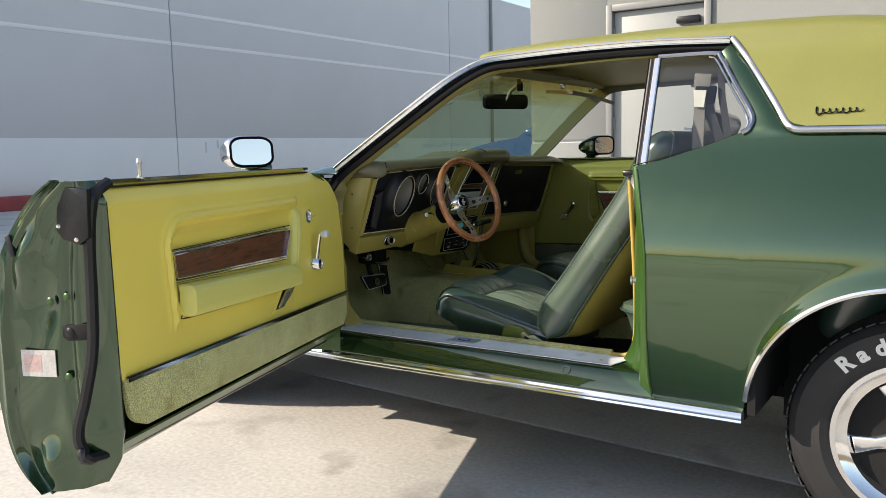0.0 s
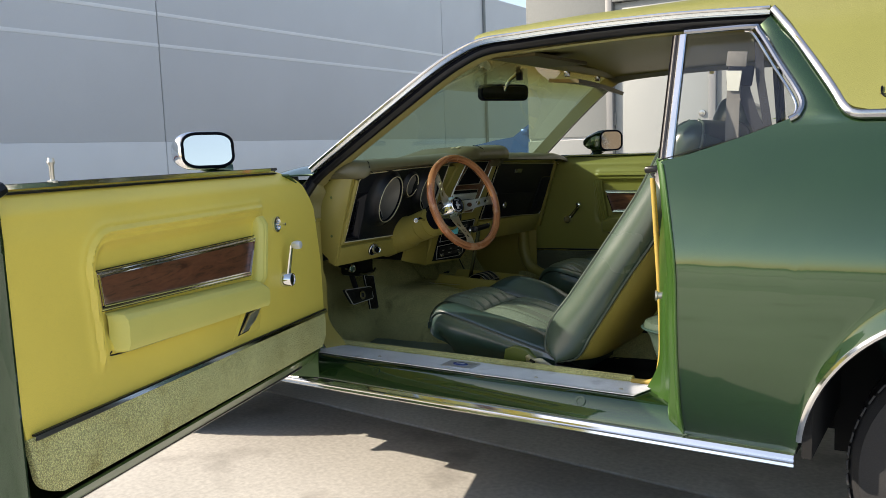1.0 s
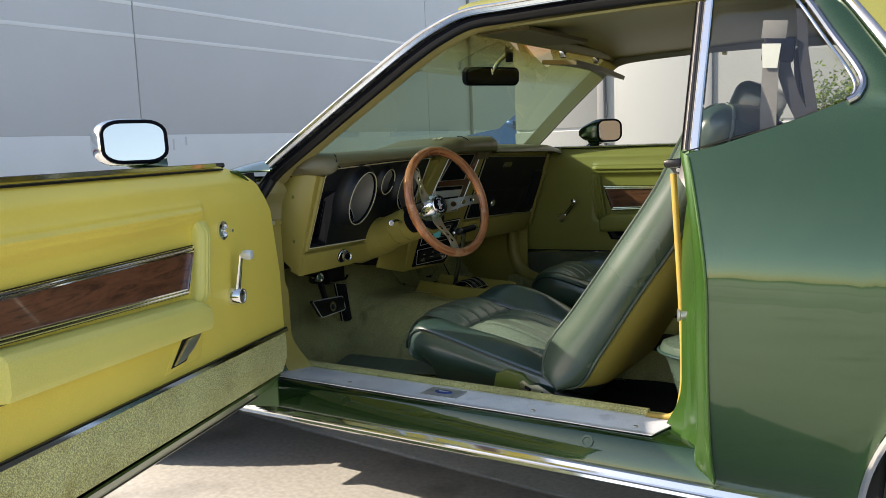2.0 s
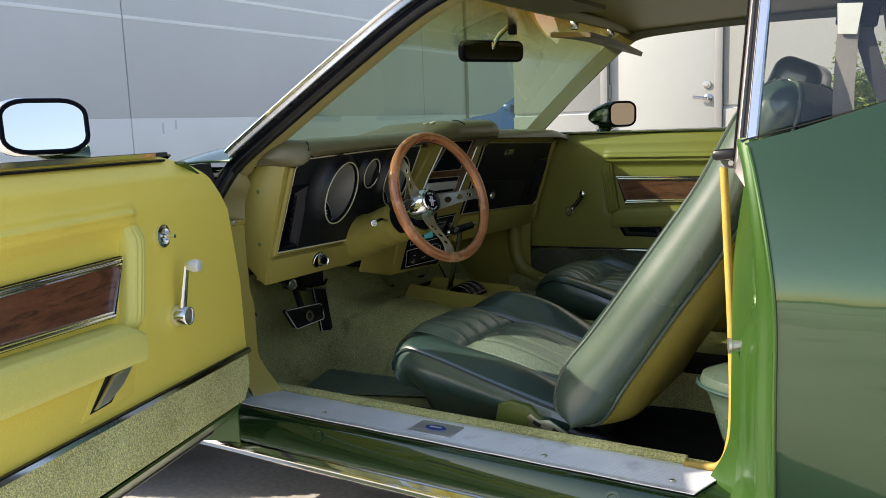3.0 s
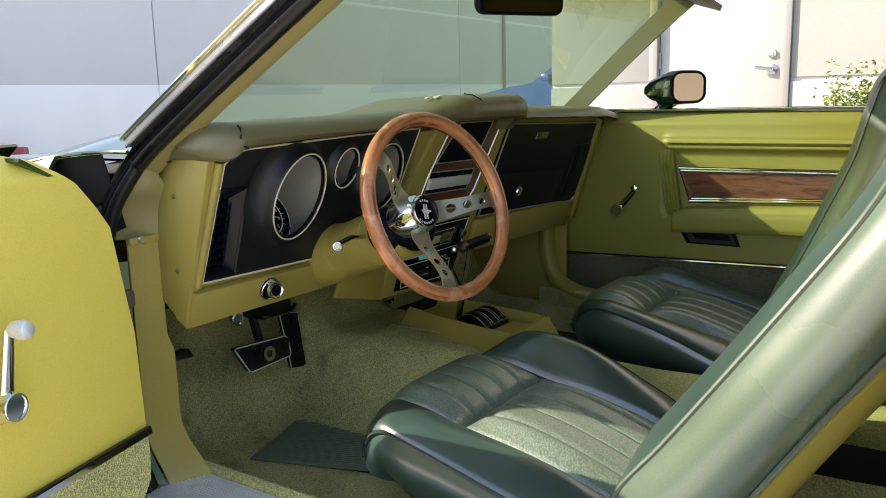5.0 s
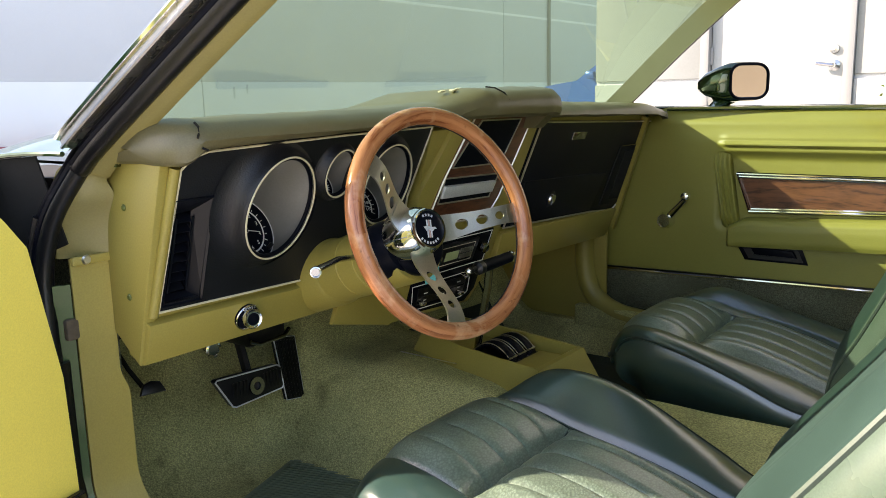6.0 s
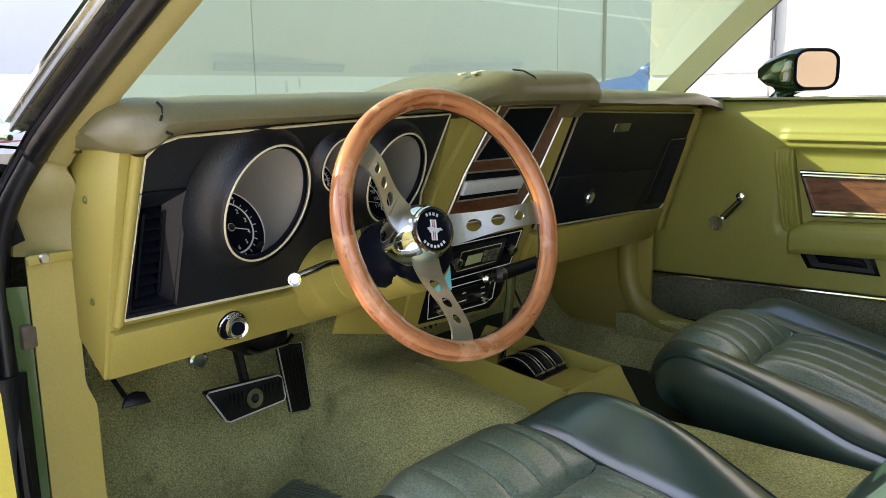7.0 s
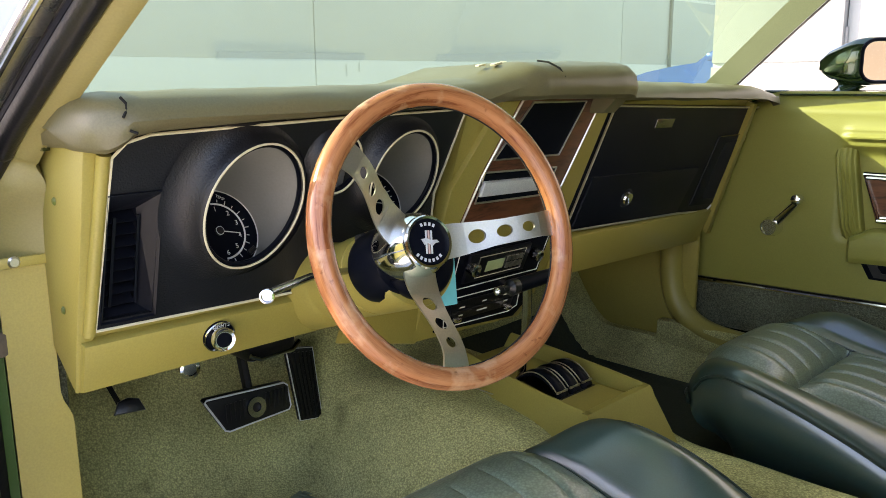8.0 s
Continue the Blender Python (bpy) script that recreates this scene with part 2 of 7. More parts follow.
REDC = mat("faded red curb paint", (0.32, 0.06, 0.06), 0.75, 0, 0.3, 3.0, 60, 0.2, spots=0.4, spotcol=(0.4, 0.36, 0.34))
# door and frame tones are lowered along with the sunlit wall
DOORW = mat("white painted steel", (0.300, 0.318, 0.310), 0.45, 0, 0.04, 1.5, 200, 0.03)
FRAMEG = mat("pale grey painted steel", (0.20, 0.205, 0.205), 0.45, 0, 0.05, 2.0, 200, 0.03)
BLUE = mat("blue car paint", (0.02, 0.10, 0.36), 0.3, 0.3, 0.06, 2.0, 600, 0.0, coat=1.0)
DARKG = mat("dark car glass", (0.03, 0.045, 0.06), 0.08, 0, 0.1, 2.0, 100, 0.0)
LEAF = mat("shrub leaf", (0.13, 0.19, 0.025), 0.55, 0, 0.35, 9.0, 40, 0.1)
BARK = mat("shrub bark", (0.12, 0.09, 0.06), 0.85, 0, 0.3, 20.0, 90, 0.5)
SAND = mat("dry sandy bank", (0.15, 0.115, 0.07), 0.9, 0, 0.2, 0.15, 6, 0.4)
PAPER = mat("paper label", (0.62, 0.58, 0.54), 0.7, 0, 0.15, 30.0, 200, 0.0)
PINK = mat("faded red print", (0.62, 0.43, 0.39), 0.7, 0, 0.2, 40.0, 200, 0.0)
BELT = mat("dark webbing", (0.02, 0.022, 0.028), 0.8, 0, 0.3, 30.0, 800, 0.5)
BELTG = mat("grey webbing", (0.15, 0.145, 0.135), 0.8, 0, 0.2, 30.0, 800, 0.5)
TAG = mat("turquoise card", (0.10, 0.52, 0.58), 0.6, 0, 0.05, 30.0, 200, 0.0)
SCREEN = mat("pale green display", (0.42, 0.50, 0.26), 0.35, 0, 0.05, 30.0, 200, 0.0)
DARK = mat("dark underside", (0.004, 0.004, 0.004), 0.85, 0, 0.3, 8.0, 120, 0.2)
# tint darkened to dim the bright sky that the mirrors reflect
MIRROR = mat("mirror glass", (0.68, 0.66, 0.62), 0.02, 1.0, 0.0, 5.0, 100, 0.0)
MATR = mat("green rubber mat", (0.17, 0.205, 0.13), 0.55, 0, 0.2, 6.0, 300, 0.1)
OVALB = mat("blue enamel", (0.03, 0.07, 0.28), 0.3, 0, 0.05, 20.0, 200, 0.0)
# last value is the painted haze for dash reflections
WSGLASS = glass_mat("green tinted windscreen", (0.415, 0.55, 0.435), 1.9, 0.0, 0.055)
BANDG = glass_mat("amber shade band glass", (0.80, 0.62, 0.36), 1.2)
_n, _l = BANDG.node_tree.nodes, BANDG.node_tree.links
_tc, _sx, _rp = (_n.new(k) for k in ("ShaderNodeTexCoord", "ShaderNodeSeparateXYZ", "ShaderNodeValToRGB"))
_rp.color_ramp.elements[0].position, _rp.color_ramp.elements[0].color = 0.0, (1, 1, 1, 1)
_rp.color_ramp.elements[1].position, _rp.color_ramp.elements[1].color = 1.0, (0.80, 0.36, 0.06, 1)
_e = _rp.color_ramp.elements.new(0.55)
_e.color = (0.97, 0.84, 0.46, 1)
_l.new(_tc.outputs["Generated"], _sx.inputs[0])
_l.new(_sx.outputs["Z"], _rp.inputs[0])
_l.new(_rp.outputs[0], _n["Transparent BSDF"].inputs["Color"])
CLEARG = glass_mat("clear glass", (0.93, 0.95, 0.94), 1.5)


# ---- mesh helpers ----
def sm(a, b, x):
    t = min(max((x - a) / (b - a), 0.0), 1.0)
    return t * t * (3 - 2 * t)


def lerp(pts, x):
    """Piecewise linear value at x of a short table of pairs."""
    if x <= pts[0][0]:
        return pts[0][1]
    for (a, fa), (b, fb) in zip(pts, pts[1:]):
        if x <= b:
            return fa + (fb - fa) * (x - a) / (b - a)
    return pts[-1][1]


def spline(pts, n):
    """Smooth points through a short list of points."""
    P = [Vector(p) for p in pts]
    P = [2 * P[0] - P[1]] + P + [2 * P[-1] - P[-2]]
    out = []
    for i in range(1, len(P) - 2):
        for k in range(n):
            t = k / n
            a, b, c, d = P[i - 1:i + 3]
            out.append(0.5 * (2 * b + (c - a) * t + (2 * a - 5 * b + 4 * c - d) * t * t + (3 * b - a - 3 * c + d) * t ** 3))
    out.append(P[-2])
    return out


def world_of(ob):
    m = ob.matrix_parent_inverse @ ob.matrix_basis
    return world_of(ob.parent) @ m if ob.parent else ob.matrix_basis.copy()


def thing(name, label, category, at=(0, 0, 0), group="", kind=""):
    e = new(name)
    e.empty_display_size = 0.2
    e.location = at
    return tagged(e, label, category, group, kind)


def mesh(name, bm, material, smooth=True):
    bmesh.ops.recalc_face_normals(bm, faces=bm.faces[:])
    me = bpy.data.meshes.new(name)
    bm.to_mesh(me)
    bm.free()
    for m in (material if isinstance(material, (list, tuple)) else [material]):
        me.materials.append(m)
    if smooth:
        me.polygons.foreach_set("use_smooth", [True] * len(me.polygons))
        me.set_sharp_from_angle(angle=radians(38))
    return me


def part(name, bm, material, parent=None, label="", smooth=True):
    ob = new(name, mesh(name, bm, material, smooth))
    if parent:
        ob.parent = parent
        ob.matrix_parent_inverse = world_of(parent).inverted()
    if label:
        ob["label"] = label
    return ob


def single(name, bm, material, label, category, kind="", group="", smooth=True):
    return tagged(part(name, bm, material, None, "", smooth), label, category, group, kind)


def grid(f, nu, nv, bm=None, closed_u=False, closed_v=False, caps=False):
    bm = bm or bmesh.new()
    V = [[bm.verts.new(f(i / (nu if closed_u else nu - 1), j / (nv if closed_v else nv - 1))) for j in range(nv)] for i in range(nu)]
    for i in range(nu if closed_u else nu - 1):
        for j in range(nv if closed_v else nv - 1):
            a, b = (i + 1) % nu, (j + 1) % nv
            bm.faces.new((V[i][j], V[a][j], V[a][b], V[i][b]))
    if caps and closed_v:
        bm.faces.new(V[0])
        bm.faces.new(V[-1])
    return bm


def thick(bm, t):
    bmesh.ops.recalc_face_normals(bm, faces=bm.faces[:])
    bm.normal_update()
    bmesh.ops.solidify(bm, geom=bm.faces[:], thickness=t)
    return bm


def slab(f, off, nu, nv):
    """A sheet given depth by a second sheet shifted by off."""
    off = Vector(off)
    b = bmesh.new()
    A = [[b.verts.new(f(i / (nu - 1), j / (nv - 1))) for j in range(nv)] for i in range(nu)]
    B = [[b.verts.new(v.co + off) for v in r] for r in A]
    for i in range(nu - 1):
        for j in range(nv - 1):
            b.faces.new((A[i][j], A[i + 1][j], A[i + 1][j + 1], A[i][j + 1]))
            b.faces.new((B[i][j], B[i][j + 1], B[i + 1][j + 1], B[i + 1][j]))
    for i in range(nu - 1):
        for j in (0, nv - 1):
            b.faces.new((A[i][j], A[i + 1][j], B[i + 1][j], B[i][j]))
    for j in range(nv - 1):
        for i in (0, nu - 1):
            b.faces.new((A[i][j], A[i][j + 1], B[i][j + 1], B[i][j]))
    return b


def box(size, m=None, bevel=0.0, bm=None, seg=2):
    b = bmesh.new()
    bmesh.ops.create_cube(b, size=1)
    bmesh.ops.scale(b, vec=size, verts=b.verts[:])
    if bevel:
        bmesh.ops.bevel(b, geom=b.edges[:], offset=bevel, segments=seg, affect="EDGES", profile=0.5)
    if m is not None:
        bmesh.ops.transform(b, matrix=m if isinstance(m, Matrix) else Matrix.Translation(m), verts=b.verts[:])
    return join(b, bm)


def join(b, bm):
    if bm is None:
        return b
    tmp = bpy.data.meshes.new("tmp")
    b.to_mesh(tmp)
    b.free()
    bm.from_mesh(tmp)
    bpy.data.meshes.remove(tmp)
    return bm


def prism(outline, place, bevel=0.0, bm=None, seg=2):
    """A flat outline given two depth: place(a, b, k) gives the point for k = 0 and 1."""
    b = bmesh.new()
    lo = [b.verts.new(place(x, y, 0)) for x, y in outline]
    hi = [b.verts.new(place(x, y, 1)) for x, y in outline]
    f = [b.faces.new(lo), b.faces.new(hi[::-1])]
    for i in range(len(lo)):
        j = (i + 1) % len(lo)
        b.faces.new((lo[i], hi[i], hi[j], lo[j]))
    bmesh.ops.recalc_face_normals(b, faces=b.faces[:])
    if bevel:
        es = [e for e in f[1].edges]
        bmesh.ops.bevel(b, geom=es, offset=bevel, segments=seg, affect="EDGES", profile=0.5)
    return join(b, bm)


def sweep(path, shape, closed=False, bm=None, up=(0, 0, 1), scale=None):
    """A closed outline (list of side, up pairs) carried along a path."""
    b = bmesh.new()
    P = [Vector(p) for p in path]
    rings = []
    up = Vector(up)
    for i, p in enumerate(P):
        if closed:
            d = P[(i + 1) % len(P)] - P[i - 1]
        else:
            d = P[min(i + 1, len(P) - 1)] - P[max(i - 1, 0)]
        d.normalize()
        s = d.cross(up).normalized()
        u = s.cross(d)
        k = scale(i / (len(P) - 1)) if scale else 1.0
        rings.append([b.verts.new(p + s * x * k + u * y * k) for x, y in shape])
    n = len(shape)
    for i in range(len(rings) if closed else len(rings) - 1):
        r, q = rings[i], rings[(i + 1) % len(rings)]
        for j in range(n):
            b.faces.new((r[j], r[(j + 1) % n], q[(j + 1) % n], q[j]))
    if not closed:
        b.faces.new(rings[0])
        b.faces.new(rings[-1][::-1])
    return join(b, bm)


def ring(r, n=10, ry=None):
    return [(r * math.cos(2 * math.pi * k / n), (ry or r) * math.sin(2 * math.pi * k / n)) for k in range(n)]


def tube(path, r, n=8, closed=False, bm=None, up=(0, 0, 1), ry=None, scale=None):
    return sweep(path, ring(r, n, ry), closed, bm, up, scale)


def lathe(profile, m=None, n=32, bm=None, cap=True):
    """A turned form: (radius, height) pairs about the local z axis."""
    b = bmesh.new()
    R = [[b.verts.new((r * math.cos(2 * math.pi * k / n), r * math.sin(2 * math.pi * k / n), h)) for k in range(n)] for r, h in profile]
    for a, c in zip(R, R[1:]):
        for k in range(n):
            b.faces.new((a[k], a[(k + 1) % n], c[(k + 1) % n], c[k]))
    if cap:
        b.faces.new(R[0][::-1])
        b.faces.new(R[-1])
    if m is not None:
        bmesh.ops.transform(b, matrix=m, verts=b.verts[:])
    return join(b, bm)


def frame_to(origin, normal, upish=(0, 0, 1)):
    """A pose whose z axis runs along normal and whose y axis is near upish."""
    z = Vector(normal).normalized()
    x = Vector(upish).cross(z)
    if x.length < 1e-4:
        x = Vector((0, 1, 0)).cross(z)
    x.normalize()
    y = z.cross(x)
    m = Matrix((x, y, z)).transposed().to_4x4()
    m.translation = origin
    return m


def letters(text, size, m, depth=0.0006, bold=0.0):
    c = bpy.data.curves.new("text", "FONT")
    c.body, c.size, c.extrude, c.align_x, c.align_y, c.offset = text, size, depth, "CENTER", "CENTER", bold
    o = new("text", c)
    bpy.context.view_layer.update()
    b = bmesh.new()
    b.from_mesh(o.to_mesh())
    o.to_mesh_clear()
    bpy.data.objects.remove(o)
    bpy.data.curves.remove(c)
    bmesh.ops.transform(b, matrix=m, verts=b.verts[:])
    return b


def round_rect(w, h, r, n=5):
    out = []
    for cx, cy, a in ((w / 2 - r, h / 2 - r, 0), (-w / 2 + r, h / 2 - r, 90), (-w / 2 + r, -h / 2 + r, 180), (w / 2 - r, -h / 2 + r, 270)):
        for k in range(n + 1):
            t = radians(a + 90 * k / n)
            out.append((cx + r * math.cos(t), cy + r * math.sin(t)))
    return out


# ---- ground and buildings ----
GZ = -0.06
ground = thing("ground", "light grey concrete yard with straight slab joints", "ground", kind="structure")
part("ground_sheet", grid(lambda u, v: (-400 + 800 * u, -400 + 800 * v, GZ - 0.02), 3, 3), JOINT, ground)
SLAB = pose(0.8, 0.475, GZ, 0, 0, -5.4)
slab_mesh = mesh("slab", box((4.585, 4.585, 0.1), (2.3, 2.3, -0.05), 0.006), CONC)
for i in range(-8, 8):
    for j in range(-8, 8):
        ob = new("slab", slab_mesh)
        ob.parent = ground
        ob.matrix_basis = SLAB @ pose(4.6 * i - 2.1, 4.6 * j, 0.0005 * ((i * 7 + j * 3) % 4))
far = bmesh.new()
for x0, x1, y0, y1 in ((-400, 400, 40, 400), (-400, -40, -40, 40), (40, 400, -40, 40)):
    far.faces.new([far.verts.new(p) for p in ((x0, y0, GZ - 0.004), (x1, y0, GZ - 0.004), (x1, y1, GZ - 0.004), (x0, y1, GZ - 0.004))])
part("outer_yard", far, CONC, ground)
lane = bmesh.new()
lane.faces.new([lane.verts.new(p) for p in ((-400, -400, GZ - 0.004), (400, -400, GZ - 0.004), (400, -40, GZ - 0.004), (-400, -40, GZ - 0.004))])
part("asphalt_lane", lane, ASPH, ground, "dark asphalt beyond the concrete yard")

GX = -15.0
wall_grey = thing("wall_grey", "grey concrete warehouse wall with white base and two white stripes", "wall", (GX, 11, 0), kind="structure")
for k in range(-3, 5):
    y0 = 11.45 + 12.75 * k
    part("lower_panel", box((0.3, 12.72, 1.55), (GX - 0.15, y0 + 6.375, 0.675), 0.012), WHITE_LIFT, wall_grey)
    part("upper_panel", box((0.3, 12.72, 5.65), (GX - 0.155, y0 + 6.375, 4.275), 0.012), GREYW, wall_grey)
    for z in (3.78, 4.53):
        part("stripe", box((0.02, 12.71, 0.085), (GX - 0.002, y0 + 6.375, z), 0.003), WHITE_LIFT, wall_grey)
part("backing", box((0.1, 102, 7.2), (GX - 0.4, 24.2, 3.4)), JOINT, wall_grey)
part("downpipe", box((0.10, 0.09, 7.1), (GX + 0.06, 27.25, 3.45), 0.01), WHITEW, wall_grey)
part("writing", box((0.004, 0.05, 0.28), (GX + 0.003, 12.35, 1.2)), GREYW, wall_grey)
part("writing", box((0.004, 0.05, 0.22), (GX + 0.003, 12.75, 1.28)), GREYW, wall_grey)
curb = single("curb", box((0.30, 40.5, 0.30), (GX + 0.25, -12.25, 0.09), 0.03), REDC, "faded red painted concrete curb along the warehouse", "curb", "structure")

WY = 5.05
wall_white = thing("wall_white", "white painted concrete wall with a shallow reveal", "wall", (3, WY, 0), kind="structure")
DX0, DX1, DZ = -0.865, -0.037, 2.2


def wall_piece(x0, x1, z0, z1, proud=0.0):
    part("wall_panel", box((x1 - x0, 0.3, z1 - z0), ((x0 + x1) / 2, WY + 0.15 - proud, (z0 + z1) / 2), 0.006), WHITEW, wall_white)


for x0, x1 in ((-1.71, DX0 - 0.06), (DX1 + 0.06, 24.0)):
    wall_piece(x0, x1, GZ - 0.02, 1.03, 0.012)
    wall_piece(x0, x1, 1.055, 7.0)
    part("reveal", box((x1 - x0, 0.28, 0.025), ((x0 + x1) / 2, WY + 0.16, 1.0425)), GREYW, wall_white)
wall_piece(DX0 - 0.06, DX1 + 0.06, DZ + 0.06, 7.0)
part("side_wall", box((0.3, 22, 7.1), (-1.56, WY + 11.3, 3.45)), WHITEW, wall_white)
part("lining", box((1.0, 0.05, 2.3), ((DX0 + DX1) / 2, WY + 0.27, 1.15)), FRAMEG, wall_white)
door_1 = thing("door_1", "closed white steel service door with lever handle", "door", (-0.45, WY, 0), kind="structure")
fr = bmesh.new()
for x in (DX0 - 0.03, DX1 + 0.03):
    box((0.058, 0.12, DZ + 0.12), (x, WY + 0.03, DZ / 2), 0.004, fr)
box((DX1 - DX0, 0.12, 0.058), ((DX0 + DX1) / 2, WY + 0.03, DZ + 0.03), 0.004, fr)
part("door_frame", fr, FRAMEG, door_1)
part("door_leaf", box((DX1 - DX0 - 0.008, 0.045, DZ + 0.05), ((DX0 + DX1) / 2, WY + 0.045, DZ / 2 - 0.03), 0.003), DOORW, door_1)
for z in (0.25, 1.2, 2.0):
    part("hinge", lathe([(0.011, -0.055), (0.011, 0.055)], Matrix.Translation((DX0 + 0.005, WY + 0.012, z)), 10), FRAMEG, door_1)
lv = lathe([(0.034, 0), (0.034, 0.008), (0.014, 0.014), (0.014, 0.05)], frame_to((-0.093, WY + 0.022, 1.112), (0, -1, 0)), 20)
tube([(-0.093, WY - 0.03, 1.112), (-0.125, WY - 0.035, 1.116), (-0.190, WY - 0.032, 1.126)], 0.011, 8, bm=lv)
part("lever_handle", lv, STAIN, door_1, "satin steel lever")
part("deadbolt", lathe([(0.03, 0), (0.028, 0.015), (0.012, 0.016), (0.011, 0.024)], frame_to((-0.099, WY + 0.022, 1.211), (0, -1, 0)), 20), STAIN, door_1)
part("door_gap", box((0.012, 0.03, DZ + 0.06), (DX1 + 0.001, WY + 0.024, DZ / 2 - 0.03)), JOINT, door_1)
part("door_closer", box((0.2, 0.07, 0.06), (-0.17, WY - 0.015, 2.06), 0.008), RUBBER, door_1)

bank = grid(lambda u, v: (26 + 34 * u, -90 + 180 * v, 5.5 * sm(0, 1, u) + 0.6 * noise.noise((u * 5, v * 30, 0)) * sm(0, 0.3, u) - 0.05), 16, 70)
single("sandy_bank", bank, SAND, "dry sandy slope beyond the yard", "slope", "structure")


# ---- the car: x runs to the rear, y to the passenger side ----
YC = 0.80
car = thing("car", "dark green two-door coupe with olive vinyl roof and open driver door", "car", (0.6, YC, 0))
SIDE = [(0.25, -0.005), (0.29, -0.04), (0.36, -0.075), (0.5, -0.10), (0.65, -0.108), (0.75, -0.10), (0.84, -0.065), (0.93, -0.005), (0.98, 0.03), (1.04, 0.062), (1.15, 0.14), (1.23, 0.2), (1.3, 0.22)]
SIDE = [(p.x, p.y) for p in spline([(a, b, 0) for a, b in SIDE], 4)]
REARX, FRONTX, ARCHR, AXR, AXF = 2.98, -1.62, 0.37, 1.965, -0.80


def skin_y(x, z):
    taper = 0.10 * sm(2.3, REARX, x) + 0.12 * sm(-0.7, FRONTX, x)
    return lerp(SIDE, z) + taper


def both(f):
    f(lambda x, y, z: (x, y, z), "driver")
    f(lambda x, y, z: (x, 2 * YC - y, z), "passenger")


def arch_z(x, ax, base):
    d = abs(x - ax)
    if d >= ARCHR + 0.06:
        return base
    k = d / (ARCHR + 0.06)
    return max(base, 0.27 + 0.383 * math.sqrt(max(0.0, 1 - k ** 2.4)))


def q_lead(z):
    return lerp([(0.28, 1.283), (0.66, 1.283), (0.72, 1.279), (0.78, 1.268), (0.84, 1.252), (0.89, 1.235), (0.925, 1.221), (0.95, 1.216)], z)


def q_top(x):
    return lerp([(1.21, 0.925), (1.28, 0.942), (1.39, 0.977), (1.49, 1.014), (1.60, 1.02), (1.8, 1.012), (2.3, 0.985), (2.7, 0.94), (REARX, 0.88)], x)


def body_sides(mp, side):
    def quarter(u, v):
        x = 1.283 + (REARX - 1.283) * u
        z0 = arch_z(x, AXR, 0.285)
        z = z0 + (q_top(x) - z0) * v
        x += (q_lead(z) - 1.283) * (1 - min(u / 0.10, 1.0)) ** 1.5
        z = min(z, q_top(x))
        y = skin_y(x, z) - 0.012 * math.exp(-((z - z0) / 0.03) ** 2) * sm(1.5, 1.56, x) * (1 - sm(2.36, 2.42, x))
        return mp(x, y, z)
    part("quarter_panel", thick(grid(quarter, 120, 36), 0.006), PAINT, car)

    def shoulder(x):
        return 0.862 - 0.06 * sm(-0.6, FRONTX, x) + 0.048 * sm(-0.30, 0.06, x)

    def fender(u, v):
        x = FRONTX + (-0.01 - FRONTX) * u
        z0 = arch_z(x, AXF, 0.285)
        z = z0 + (shoulder(x) - z0) * v
        return mp(x, skin_y(x, z), z)
    part("front_fender", thick(grid(fender, 60, 16), 0.006), PAINT, car)

    def fender_top(u, v):
        x = FRONTX + (0.105 - FRONTX) * u
        z1 = shoulder(x)
        y = skin_y(min(x, -0.01), z1) + 0.045 * sm(-0.05, 0.10, x)
        lift = 0.014 + 0.022 * sm(-0.25, 0.08, x)
        return mp(x, y + 0.15 * v, z1 + lift * math.sin(v * math.pi / 2))
    part("fender_top", grid(fender_top, 60, 10), PAINT, car, "curved green fender shoulder")
    if side == "driver":
        def gutter(u, v):
            x = -0.16 + 0.205 * u
            y = skin_y(min(x, -0.01), shoulder(x)) + 0.045 * sm(-0.05, 0.10, x)
            return (x, y + 0.012 + 0.030 * v, shoulder(x) - 0.004 - (0.20 - 0.08 * u) * v)
        part("fender_gutter", thick(grid(gutter, 24, 8), 0.003), DARK, car, "black jamb behind the fender end")
        part("fender_rim", tube([Vector((x, skin_y(min(x, -0.01), shoulder(x)) + 0.045 * sm(-0.05, 0.10, x) + 0.001, shoulder(x))) for x in [-0.10 + 0.0205 * k for k in range(11)]], 0.0035, 8, up=(0, 1, 0)), PAINT, car, "rolled green fender edge")
    part("fender_foot", box((0.32, 0.07, 0.05), mp(-0.23, 0.022, 0.300), 0.012), PAINT, car, "lower end of the green fender")
    if side == "passenger":
        part("kick_pillar", tube(spline([mp(0.078, 0.118, 0.72), mp(0.076, 0.118, 0.56), mp(0.082, 0.120, 0.49), mp(0.107, 0.122, 0.43), mp(0.165, 0.124, 0.392), mp(0.26, 0.124, 0.378), mp(0.50, 0.122, 0.374)], 6), 0.027, 14, up=(0, 1, 0)), OLIVE_P, car, "olive kick pillar")
    for ax in (AXR, AXF):
        path = []
        for k in range(65):
            x = ax - (ARCHR + 0.056) * math.cos(math.pi * k / 64)
            z = arch_z(x, ax, 0.27)
            path.append(mp(x, skin_y(x, z) - 0.008, z))
        part("wheel_arch_moulding", tube(path, 0.008, 8, up=(0, 1, 0)), CHROME, car, "chrome lip round the wheel arch")
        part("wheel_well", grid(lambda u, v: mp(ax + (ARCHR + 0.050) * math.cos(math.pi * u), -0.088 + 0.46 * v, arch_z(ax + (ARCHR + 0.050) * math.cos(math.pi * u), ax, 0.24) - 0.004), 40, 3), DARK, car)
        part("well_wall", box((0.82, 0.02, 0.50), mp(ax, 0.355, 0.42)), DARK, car)
